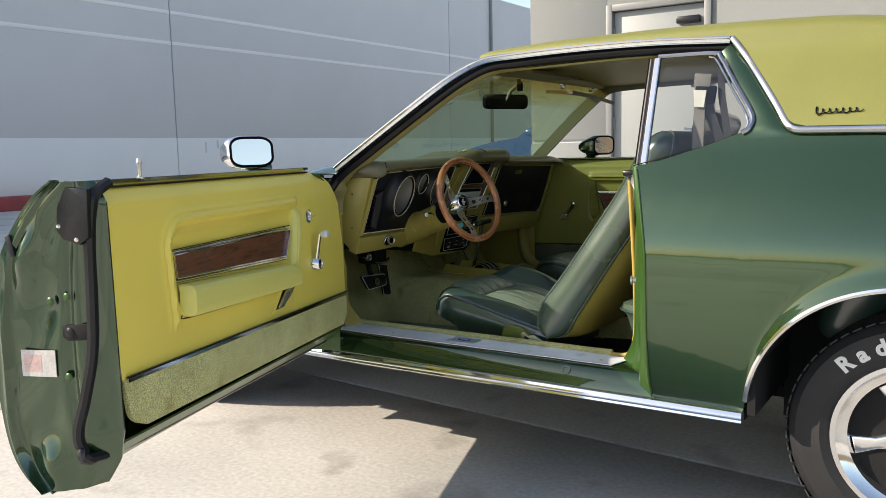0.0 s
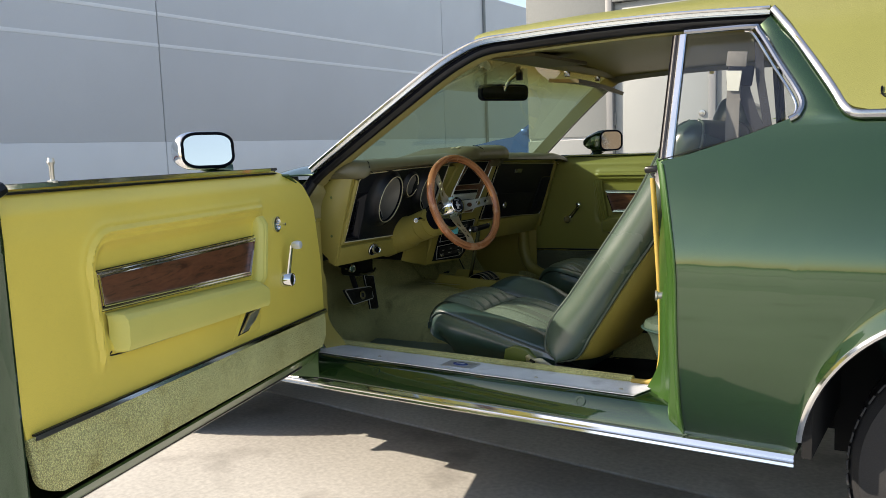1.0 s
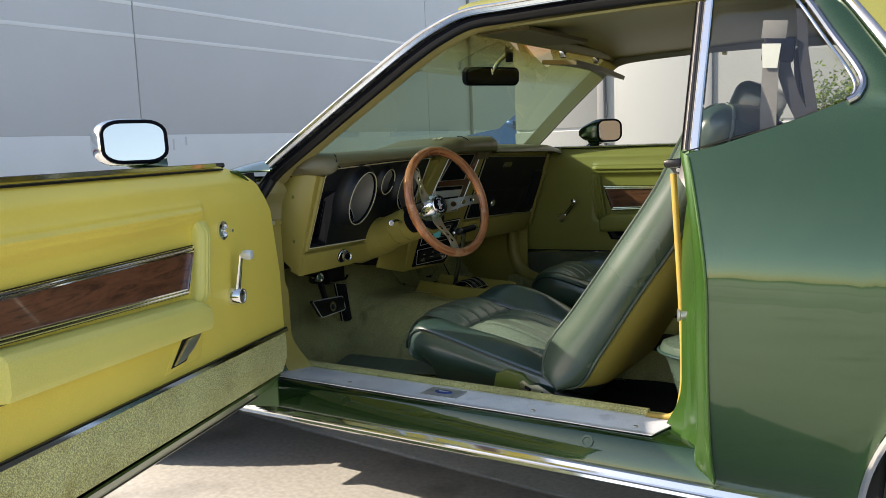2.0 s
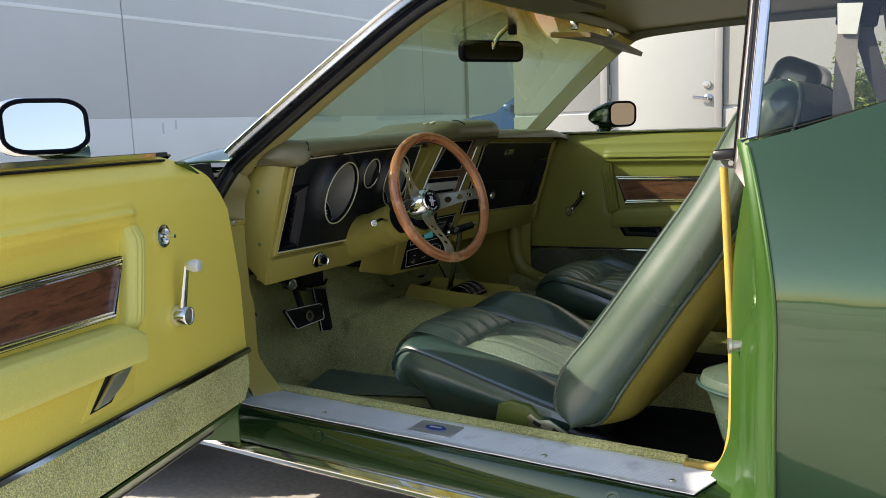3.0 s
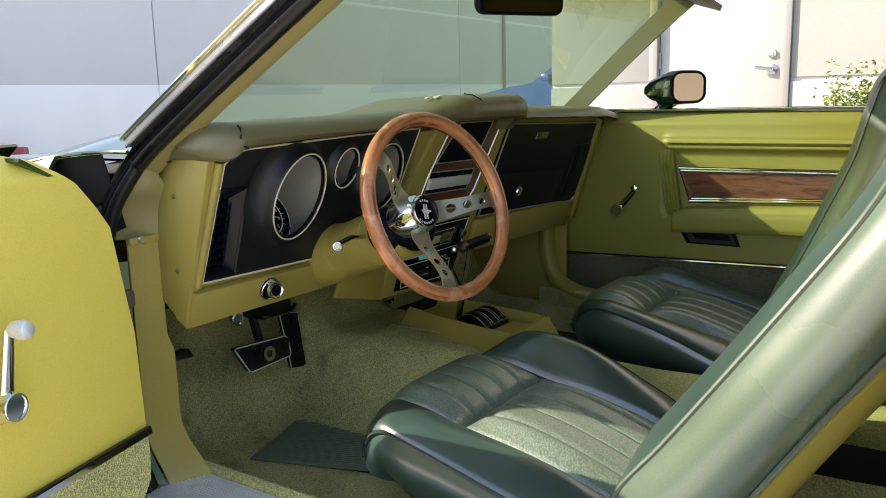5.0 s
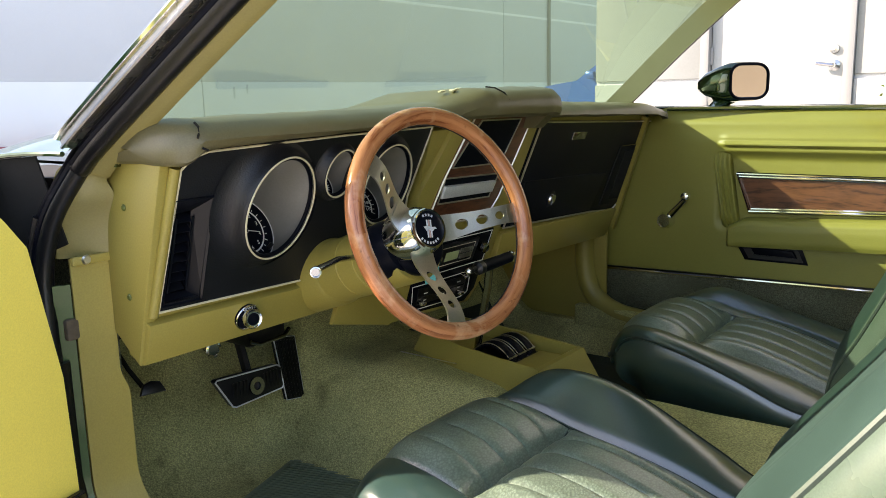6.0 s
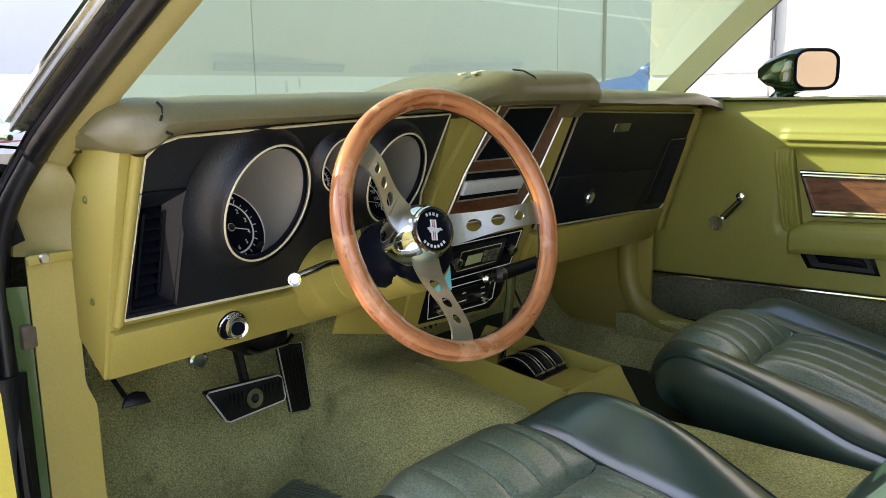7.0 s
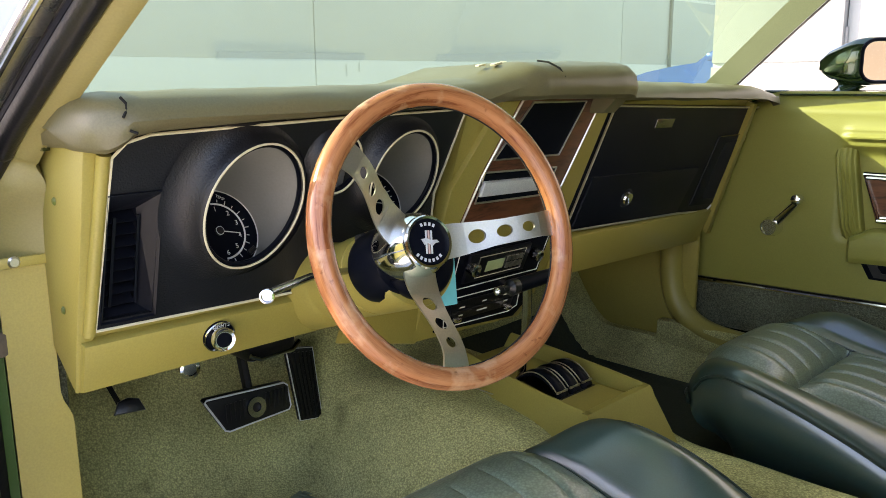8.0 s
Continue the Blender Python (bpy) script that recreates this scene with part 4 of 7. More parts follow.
part("shade_band", grid(lambda u, v: Vector(ws(0.68 + 0.315 * u, 0.02 + 0.96 * v)) + Vector((0.006, 0, -0.006)), 8, 31), BANDG, car, "amber shade band along the top of the windscreen")
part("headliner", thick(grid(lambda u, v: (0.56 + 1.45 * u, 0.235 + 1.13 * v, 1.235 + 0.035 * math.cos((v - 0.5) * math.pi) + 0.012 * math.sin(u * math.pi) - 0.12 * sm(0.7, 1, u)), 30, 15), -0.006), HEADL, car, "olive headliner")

# floor and walls of the cabin
def floor_z(x, y):
    z = 0.255 + 0.004 * noise.noise((x * 7, y * 7, 0))
    z += 0.178 * sm(0.50, 0.67, y) * (1 - sm(0.89, 1.02, y)) * (1 - 0.24 * sm(0.28, 0.46, x))
    z += 0.42 * sm(-0.08, -0.42, x)
    z += 0.09 * (1 - sm(0.135, 0.2, y)) + 0.09 * sm(1.40, 1.465, y)
    z += 0.12 * sm(1.28, 1.4, x)
    return z


part("floor_carpet", thick(grid(lambda u, v: (-0.44 + 1.96 * u, 0.118 + 1.364 * v, floor_z(-0.44 + 1.96 * u, 0.118 + 1.364 * v)), 90, 70), -0.01), CARPET, car, "worn olive loop carpet over floor and tunnel")
part("floor_pan", box((1.9, 1.34, 0.012), (0.55, YC, 0.236)), DARK, car)
part("carpet_edge", tube([(0.1 + 0.1 * k, 0.124, 0.356) for k in range(11)], 0.011, 8), CARPET, car, "bound carpet edge along the sill")
part("carpet_edge", tube([(0.1 + 0.1 * k, 1.476, 0.356) for k in range(11)], 0.011, 8), CARPET, car, "bound carpet edge along the sill")
# dark sheet added over the carpet where only shade lies
part("rear_shade_sheet", thick(grid(lambda u, v: (0.70 + 0.76 * u, 0.150 + 0.52 * v, floor_z(0.70 + 0.76 * u, 0.150 + 0.52 * v) + 0.014), 40, 30), 0.004), DARK, car, "black sheet standing in for shade behind the driver seat")
# added sheet over the passenger carpet, dark in place of shade
part("passenger_shade_sheet", thick(grid(lambda u, v: (-0.36 + 0.98 * u, 0.985 + 0.43 * v, floor_z(-0.36 + 0.98 * u, 0.985 + 0.43 * v) + 0.012), 50, 24), 0.004), FOOTSHADE, car, "dark sheet standing in for shade in the passenger footwell")
# panel added so sky light cannot leak into the footwell
part("cowl_leak_stop", box((0.34, 1.36, 0.012), (-0.235, YC, 0.856)), DARK, car, "black panel added under the cowl to stop light")
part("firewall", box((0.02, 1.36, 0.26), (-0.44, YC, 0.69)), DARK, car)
for y, s in ((0.112, 1), (1.488, -1)):
    # driver kick panel uses the shade-dark copy to dim the footwell
    part("kick_panel", box((0.46 if s > 0 else 0.56, 0.012, 0.49), (-0.19 if s > 0 else -0.14, y, 0.575), 0.004), CARPET_SH if s > 0 else OLIVE_P, car)
    part("rear_side_trim", box((0.32, 0.02, 0.58), (1.36, y, 0.64), 0.006), OLIVE, car)
    part("rear_upper_trim", box((0.55, 0.02, 0.26), (1.80, y + 0.05 * s, 0.80), 0.006), OLIVE, car)
part("bulkhead", box((0.03, 1.36, 0.75), pose(1.95, YC, 0.62, 0, 8, 0)), DARK, car)
part("parcel_shelf", box((0.5, 1.36, 0.02), (2.1, YC, 0.965)), OLIVE_P, car)


# ---- doors ----
DOOR = Matrix(((0.3127, 0.9498, 0, 0), (-0.9498, 0.3127, 0, 0), (0, 0, 1, 0), (0, 0, 0, 1)))
PDOOR = Matrix(((1, 0, 0, -0.03), (0, -1, 0, 1.686), (0, 0, 1, 0), (0, 0, 0, 1)))


def front_s(z):
    return lerp([(0.39, 0.115), (0.42, 0.095), (0.5, 0.087), (0.65, 0.092), (0.813, 0.123), (0.88, 0.175), (0.915, 0.23), (0.931, 0.30)], z)


def rear_s(z):
    return lerp([(0.40, 1.215), (0.411, 1.240), (0.422, 1.268), (0.436, 1.287), (0.455, 1.297), (0.6, 1.318), (0.8, 1.316), (0.931, 1.307)], z)


def strip_z(s):
    return 0.497 + 0.027 * (s - 0.09) / 1.2


def panel_q(s, z):
    q = 0.156 - 0.035 * sm(0.885, 0.94, z) - 0.006 * sm(0.84, 0.89, z)
    # double bead that runs over the insert, round a corner and down behind it
    if s > 1.06 and z > 0.775:
        d = math.hypot(s - 1.06, z - 0.775) - 0.066
    elif s <= 1.06:
        d = z - 0.841
    else:
        d = s - 1.126 + 0.10 * (0.775 - z)
    on = sm(0.440, 0.470, s) * sm(0.575, 0.62, z)
    q += (0.008 * math.exp(-(d / 0.017) ** 2) + 0.0030 * math.cos(d * 340) * math.exp(-(d / 0.016) ** 4)) * on
    q -= 0.013 * (1 - sm(-0.040, -0.012, d)) * on * sm(0.62, 0.66, z)
    return q


def build_door(name, M, driver, label):
    d = new(name)
    d.parent = car
    d.matrix_parent_inverse = world_of(car).inverted()
    d.location = (M @ Vector((0.05, 0.1, 0.4)))
    d["label"] = label

    def P(s, q, z):
        return M @ Vector((s, q, z))

    def put(n, bm, m, lab="", parent=None, smooth=True):
        return part(n, bm, m, parent or d, lab, smooth)
    # the closed door takes the copy darkened for shade
    V = OLIVE if driver else OLIVE_SH

    def panel(u, v):
        z = 0
        s = 0.7
        for _ in range(3):
            z = strip_z(s) + (0.931 - strip_z(s)) * v
            s = front_s(z) + (rear_s(z) - front_s(z)) * u
        return P(s, panel_q(s, z), z)
    INW = M.to_3x3() @ Vector((0, -0.012, 0))
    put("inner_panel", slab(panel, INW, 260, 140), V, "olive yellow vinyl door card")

    def low(u, v):
        s = 0.7
        z = 0.45
        for _ in range(3):
            zb = 0.391 + 0.016 * (s - 0.1)
            z = zb + (strip_z(s) - zb) * v
            s = front_s(z) + (rear_s(z) - front_s(z)) * u
        return P(s, 0.158 + 0.004 * math.sin(math.pi * v), z)
    # passenger strip is the copy darkened for shade
    put("carpet_panel", slab(low, INW, 40, 12), CARPET_D if driver else CARPET_SH, "faded green carpet kick strip")
    put("trim_strip", sweep([P(0.088 + 1.21 * k / 20, 0.163, strip_z(0.088 + 1.21 * k / 20)) for k in range(21)], [(-0.004, -0.0042), (0.003, -0.0030), (0.0045, 0), (0.003, 0.0030), (-0.004, 0.0042)], up=(0, 0, 1)), CHROME, "bright metal trim strip")
    put("strip_edge", sweep([P(0.088 + 1.21 * k / 20, 0.162, strip_z(0.088 + 1.21 * k / 20) + 0.0058) for k in range(21)], [(-0.003, -0.002), (0.003, -0.002), (0.003, 0.0012), (-0.003, 0.0012)]), RUBBER)
    # walnut insert with bright frame
    wo = [(0.489, 0.772), (1.107, 0.772), (1.100, 0.695), (0.521, 0.673)]

    def inset(pts, k):
        c = Vector((0.8, 0.73))
        out = []
        for x, y in pts:
            out.append((x - math.copysign(k, x - c.x), y - math.copysign(k, y - c.y)))
        return out
    put("walnut_insert", prism(inset(wo, 0.005), lambda a, b, k: P(a, 0.140 + 0.011 * k, b)), WALNUT, "dark walnut grain insert", smooth=False)
    wf = put("insert_frame", tube([P(a, 0.1525, b) for a, b in inset(wo, 0.004)], 0.0036, 8, True, up=M.to_3x3() @ Vector((0, 1, 0))), CHROME, "chrome bead frame")
    put("black_bead", tube([P(a, 0.1505, b) for a, b in inset(wo, -0.004)], 0.0048, 8, True, up=M.to_3x3() @ Vector((0, 1, 0))), GLOSSB)
    put("outer_bead", tube([P(a, 0.1545, b) for a, b in inset(wo, -0.0105)], 0.0034, 8, True, up=M.to_3x3() @ Vector((0, 1, 0))), CHROME, "thin chrome outer bead")
    # armrest
    def arm(u, v):
        s = 0.475 + 0.60 * u
        top = lerp([(0.475, 0.640), (0.52, 0.662), (1.09, 0.690)], s)
        bot = lerp([(0.475, 0.588), (1.06, 0.610), (1.09, 0.615)], s)
        endk = sm(0, 0.016, u) * (1 - sm(0.98, 1, u))
        prof = [(0.0, 1.0), (0.42, 0.99), (0.78, 0.93), (0.96, 0.80), (1.0, 0.58), (0.97, 0.18), (0.88, 0.04), (0.6, 0.0), (0.0, 0.0)]
        a = v * 8
        i = min(int(a), 7)
        k = a - i
        pq = prof[i][0] * (1 - k) + prof[i + 1][0] * k
        pz = prof[i][1] * (1 - k) + prof[i + 1][1] * k
        return P(s, 0.138 + 0.048 * pq * (0.25 + 0.75 * endk), bot + (top - bot) * pz)
    put("armrest", grid(arm, 90, 33), ARMV if driver else OLIVE_SH, "olive moulded armrest")
    if driver:
        put("seam", tube(spline([P(a, panel_q(a, b) + 0.0005, b) for a, b in ((0.470, 0.600), (0.478, 0.586), (0.70, 0.594), (1.055, 0.607), (1.082, 0.618))], 5), 0.0016, 6, up=M.to_3x3() @ Vector((0, 1, 0))), RUBBER)
    # ribbed upright pull ahead of the insert
    def pull(u, v):
        z = 0.622 + 0.215 * u
        s = 0.428 + 0.045 * v + 0.035 * (1 - u)
        tip = sm(0, 0.2, u) * (1 - sm(0.78, 1, u))
        return P(s, 0.147 + (0.006 + 0.020 * math.sin(math.pi * v) ** 0.5 + (0.0008 if driver else 0.0022) * math.cos(v * 32)) * tip, z)
    put("upright_pull", slab(pull, INW, 12, 40), ARMV if driver else OLIVE_SH, "ribbed pale olive upright grip")
    # release handle in its cup
    cup = [(0.478, 0.605), (0.578, 0.600), (0.600, 0.578), (0.640, 0.528), (0.500, 0.532)] if driver else [(0.495, 0.602), (0.655, 0.598), (0.672, 0.556), (0.522, 0.556)]
    well = [(0.490, 0.596), (0.566, 0.590), (0.618, 0.538), (0.562, 0.540)] if driver else [(0.512, 0.596), (0.646, 0.592), (0.660, 0.562), (0.532, 0.562)]
    lever = [(0.499, 0.590), (0.558, 0.584), (0.609, 0.543), (0.576, 0.545), (0.535, 0.562)] if driver else [(0.535, 0.592), (0.636, 0.589), (0.646, 0.572), (0.548, 0.573)]
    put("release_cup", prism(cup, lambda a, b, k: P(a, 0.152 + 0.006 * k, b), 0.004), (V if driver else GLOSSB), "olive release cup")
    put("cup_well", prism(well, lambda a, b, k: P(a, 0.157 + 0.0015 * k, b), 0.0), BLACK)
    put("release_lever", prism(lever, lambda a, b, k: P(a, 0.160 + 0.006 * k, b), 0.003), STEEL if driver else GLOSSB, "bright release lever")
    # crank
    ax = M.to_3x3() @ Vector((0, 1, 0))
    b0, k0 = (0.350, 0.636), (0.349, 0.731)
    if not driver:
        b0, k0 = (0.32, 0.643), (0.385, 0.712)
    cr = put("window_crank", lathe([(0.0215, 0), (0.0215, 0.008), (0.0195, 0.012), (0.0185, 0.026), (0.0170, 0.029), (0.0150, 0.029), (0.0145, 0.027)], frame_to(P(b0[0], 0.156, b0[1]), ax), 24), CHROME, "chrome window winder")
    arm_p = [P(b0[0] + (k0[0] - b0[0]) * t, 0.170 + 0.016 * t, b0[1] + (k0[1] - b0[1]) * t) for t in (0, 0.3, 0.7, 1)]
    put("crank_arm", sweep(arm_p, ring(0.0105, 12, 0.006), up=ax, scale=lambda t: 1.0 - 0.38 * t), CHROME, "")
    put("crank_knob", lathe([(0.007, 0), (0.010, 0.005), (0.012, 0.016), (0.010, 0.025), (0.005, 0.028)], frame_to(P(k0[0], 0.188, k0[1]), ax), 20), ALU if driver else CHROME, "")
    if driver:
        rl = put("mirror_control", lathe([(0.021, 0), (0.021, 0.008), (0.015, 0.010), (0.013, 0.004), (0.005, 0.005), (0.004, 0.03), (0.001, 0.031)], frame_to(P(0.375, 0.154, 0.79), ax), 24), CHROME, "chrome mirror joystick")
        pn = lathe([(0.009, 0), (0.009, 0.004), (0.004, 0.006), (0.004, 0.03), (0.007, 0.036), (0.005, 0.044)], frame_to(P(1.15, 0.118, 0.937), (0, 0, 1)), 16)
        put("lock_button", pn, STEEL, "worn steel lock pull")
    # top rail, seal
    put("window_felt", sweep([P(0.27 + 1.05 * k / 12, 0.108, 0.938 if driver else 0.922) for k in range(13)], [(-0.010, -0.006), (0.010, -0.006), (0.008, 0.001), (-0.008, 0.001)] if driver else [(-0.006, -0.010), (0.006, -0.010), (0.005, -0.003), (-0.005, -0.003)]), RUBBER, "black window felt strip")
    if driver:
        put("top_bright", sweep([P(0.32 + 1.0 * k / 12, 0.121, 0.9345) for k in range(13)], [(-0.003, -0.004), (0.003, -0.004), (0.003, 0.004), (-0.003, 0.004)]), CHROME)
    # outer shell
    curve = spline([(0.29, 0.01, 0), (0.34, -0.040, 0), (0.40, -0.068, 0), (0.50, -0.083, 0), (0.60, -0.085, 0), (0.715, -0.074, 0), (0.785, -0.055, 0), (0.85, -0.016, 0), (0.91, 0.035, 0), (0.945, 0.085, 0)], 4)
    OUT = [(p.x, p.y) for p in curve]
    put("outer_skin", thick(grid(lambda u, v: P(0.11 + 1.275 * u - 0.02 * (1 - v) + (0.07 if driver else 0.13) * sm(0.70, 1, v) ** 1.3 * (1 - u), lerp(OUT, 0.29 + 0.643 * v), 0.29 + 0.643 * v), 20, 26), 0.004), PAINT, "glossy green outer door skin")

    def end(u, v):
        z = 0.30 + 0.64 * v
        qi = lerp([(0.30, 0.10), (0.36, 0.145), (0.42, 0.162), (0.9, 0.158), (0.945, 0.13)], z)
        qo = lerp(OUT, z)
        q = qi * (1 - u) + qo * u
        s = 1.321 + 0.034 * sm(0.0, 0.30, u) + 0.018 * u + 0.012 * sm(0.86, 0.93, u)
        s += 0.030 * math.exp(-((u - 0.74) / 0.13) ** 2 - ((z - 0.79) / 0.055) ** 2) + 0.020 * math.exp(-((u - 0.62) / 0.16) ** 2 - ((z - 0.36) / 0.045) ** 2)
        s += 0.009 * math.exp(-((u - 0.90 + 0.10 * (z - 0.6)) / 0.025) ** 2) - 0.012 * math.exp(-((u - 0.60) / 0.16) ** 2 - ((z - 0.70) / 0.05) ** 2)
        s += 0.004 * math.sin(z * 31 + u * 7) * sm(0.4, 0.6, u) * (1 - sm(0.85, 1.0, u))
        s -= 0.010 * math.exp(-((u - 0.34) / 0.05) ** 2) * sm(0.40, 0.5, z) * (1 - sm(0.80, 0.86, z)) + 0.02 * (1 - sm(0.30, 0.42, z)) * (1 - u)
        return P(s, q, z)
    put("rear_edge", thick(grid(end, 56, 70), 0.005), PAINT, "green painted door end with pressings")
    put("front_edge", thick(grid(lambda u, v: P(front_s(0.30 + 0.62 * v) + 0.012, 0.148 + (lerp(OUT, 0.30 + .62 * v) - 0.148) * u, 0.30 + 0.62 * v), 6, 20), 0.005), PAINT_IN)
    put("bottom_edge", thick(grid(lambda u, v: P(0.12 + 1.19 * u, 0.15 + (0.02 - 0.15) * v, 0.385 - 0.09 * v ** 0.7 + 0.012 * u), 14, 6), 0.005), PAINT_IN)
    put("top_edge", thick(grid(lambda u, v: P(0.30 + 1.04 * u, 0.13 - 0.05 * v, 0.926 + 0.006 * v), 10, 3), 0.004), RUBBER if driver else PAINT)
    sl = [P(1.30, 0.150, 0.935), P(1.335, 0.145, 0.915), P(1.345, 0.140, 0.88), P(1.348, 0.134, 0.815), P(1.350, 0.131, 0.705), P(1.350, 0.123, 0.595), P(1.357, 0.103, 0.50), P(1.362, 0.085, 0.435), P(1.360, 0.090, 0.395), P(1.335, 0.115, 0.372), P(0.9, 0.115, 0.362), P(0.2, 0.115, 0.352)]
    put("door_seal", tube(spline(sl, 5), 0.012, 8, up=(0.3, 0.2, 0.1)), RUBBER, "black rubber door seal")
    put("seal_pad", prism([(0.150, 0.925), (0.146, 0.83), (0.125, 0.815), (0.085, 0.825), (0.072, 0.845), (0.078, 0.905), (0.10, 0.93)], lambda a, b, k: P(1.356 + 0.010 * k, a, b), 0.003), RUBBER, "black rubber cover at the door top")
    put("latch", prism([(0.122, 0.655), (0.122, 0.622), (0.075, 0.618), (0.052, 0.632), (0.058, 0.648)], lambda a, b, k: P(1.353 + 0.006 * k, a, b), 0.001), DARK, "black latch opening")
    put("latch_pawl", lathe([(0.010, 0), (0.010, 0.006), (0.005, 0.009)], frame_to(P(1.354, 0.080, 0.636), M.to_3x3() @ Vector((1, 0, 0))), 14), RUBBER)
    if driver:
        put("service_label", box((0.002, 0.078, 0.055), M @ pose(1.3705, 0.009, 0.572, 0, 0, 4)), PAPER, "worn white paper label with faded red print", None, False)
        put("print", box((0.001, 0.040, 0.036), M @ pose(1.3722, -0.004, 0.572, 0, 0, 4)), PINK, "", None, False)
        put("bumper_stop", box((0.014, 0.014, 0.045), M @ pose(1.385, -0.020, 0.815, 12, 0, 0), 0.004), BLACK)
        for q, z in ((0.045, 0.70), (0.085, 0.71), (0.075, 0.545)):
            put("screw", lathe([(0.009, 0), (0.007, 0.002), (0.004, 0.003)], frame_to(P(1.366, q, z), M.to_3x3() @ Vector((1, 0, 0))), 12), PAINT_IN)
        for q, z in ((0.078, 0.852), (0.118, 0.825)):
            put("screw", lathe([(0.005, 0), (0.003, 0.003)], frame_to(P(1.366, q, z), M.to_3x3() @ Vector((1, 0, 0))), 12), STEEL)
    return d


driver_door = build_door("driver_door", DOOR, True, "wide open green driver door showing its olive vinyl inside")
passenger_door = build_door("passenger_door", PDOOR, False, "closed passenger door with olive padded inside")


# door mirrors
def door_mirror(parent, face, back, foot, wide, high, normal, name, shell):
    m = frame_to(face, normal)
    mm = new(name)
    mm.parent = parent
    mm.matrix_parent_inverse = world_of(parent).inverted()
    mm.location = face
    o = round_rect(1, 1, 0.3, 5)
    b = bmesh.new()
    L = (Vector(face) - Vector(back)).length
    aim = (Vector(back) - Vector(face)) / L
    secs = [(0.0, 1.0), (-0.006, 1.05), (-0.02, 1.06), (-0.35 * L, 0.94), (-0.65 * L, 0.70), (-0.88 * L, 0.38), (-L, 0.10)]
    R_ = [[b.verts.new(m @ Vector((x * wide * k, y * high * k, 0)) - aim * h) for x, y in o] for h, k in secs]
    for a, c in zip(R_, R_[1:]):
        for j in range(len(o)):
            b.faces.new((a[j], a[(j + 1) % len(o)], c[(j + 1) % len(o)], c[j]))
    b.faces.new(R_[-1])
    part("housing", b, shell, mm, "bullet mirror housing")
    b = bmesh.new()
    f = [b.verts.new(m @ Vector((x * wide * 0.9, y * high * 0.86, 0.001))) for x, y in o]
    b.faces.new(f)
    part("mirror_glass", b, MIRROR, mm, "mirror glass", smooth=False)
    part("bezel", tube([m @ Vector((x * wide * 0.95, y * high * 0.93, 0.001)) for x, y in o], 0.004, 8, True, up=normal), GLOSSB, mm, "black mirror rim")
    part("stalk", tube([Vector(face) + Vector((-0.03, 0, -high * 0.4)), (Vector(face) + Vector(foot)) / 2 + Vector((-0.02, 0, -0.02)), Vector(foot)], 0.017, 10, up=(0, 1, 0), scale=lambda t: 0.8 + 0.7 * t), PAINT, mm)


def local(M, s, q, z):
    return M @ Vector((s, q, z))


door_mirror(car, (0.216, -0.479, 0.992), (0.10, -0.47, 0.985), (0.20, -0.40, 0.935), 0.136, 0.090, (0.92, -0.36, 0.10), "driver_mirror", CHROME)
door_mirror(car, (0.452, 1.632, 0.992), (0.338, 1.597, 0.983), (0.37, 1.60, 0.935), 0.118, 0.092, (0.82, -0.57, 0.0), "passenger_mirror", PAINT)

# ---- dashboard ----
dash = new("dashboard")
dash.location = (0.1, YC, 0.7)
tagged(dash, "olive dashboard with black gauge cluster and faded cracked pad", "dashboard")


def fx(z, y=0.5):
    return 0.133 + 0.34 * (z - 0.681) + 0.015 * (y - 0.117)


def face(y, z, k=0.0):
    """A point on the dash face, k metres towards the seats."""
    return Vector((fx(z, y) + 0.947 * k, y, z - 0.322 * k))


FN = Vector((0.947, 0, -0.322))


def plate_on(name, pts, k0, k1, m, lab="", bevel=0.002, parent=None, smooth=True):
    return part(name, prism(pts, lambda a, b, k: face(a, b, k0 + (k1 - k0) * k), bevel), m, parent or dash, lab, smooth)


def plate_holes(name, outer, holes, k0, k1, m, lab="", cuts=[]):
    """A plate on the dash face with round openings."""
    b = bmesh.new()
    edges = []
    for loop in [outer] + cuts + [[(y + r * math.cos(t * math.pi / 20), z + r * math.sin(t * math.pi / 20)) for t in range(40)] for y, z, r in holes]:
        vs = [b.verts.new((y, z, 0)) for y, z in loop]
        edges += [b.edges.new((vs[i], vs[(i + 1) % len(vs)])) for i in range(len(vs))]
    bmesh.ops.triangle_fill(b, edges=edges, use_beauty=True)
    r = bmesh.ops.extrude_face_region(b, geom=b.faces[:])
    top_ = [v for v in r["geom"] if isinstance(v, bmesh.types.BMVert)]
    for v in b.verts:
        v.co = face(v.co.x, v.co.y, k1 if v in top_ else k0)
    return part(name, b, m, dash, lab, False)


def line_on(name, pts, k, r, m, closed=True, parent=None):
    return part(name, tube([face(a, b, k) for a, b in pts], r, 6, closed, up=FN), m, parent or dash)


plate_on("dash_panel", [(0.64, 0.60), (1.50, 0.60), (1.52, 0.93), (0.64, 0.91)], -0.05, -0.004, OLIVE_P, "olive painted dash panel")
cl = [(0.119, 0.690), (0.62, 0.683), (0.60, 0.80), (0.625, 0.921), (0.42, 0.917), (0.165, 0.908), (0.14, 0.901), (0.126, 0.886)]
plate_holes("cluster_panel", cl, [(0.292, 0.815, 0.088), (0.414, 0.856, 0.041), (0.524, 0.827, 0.077)], -0.004, 0.004, BLACK, "black grained gauge panel", [[(0.1265, 0.701), (0.183, 0.700), (0.181, 0.842), (0.1265, 0.842)]])
line_on("cluster_trim", cl, 0.005, 0.0019, CREAM)
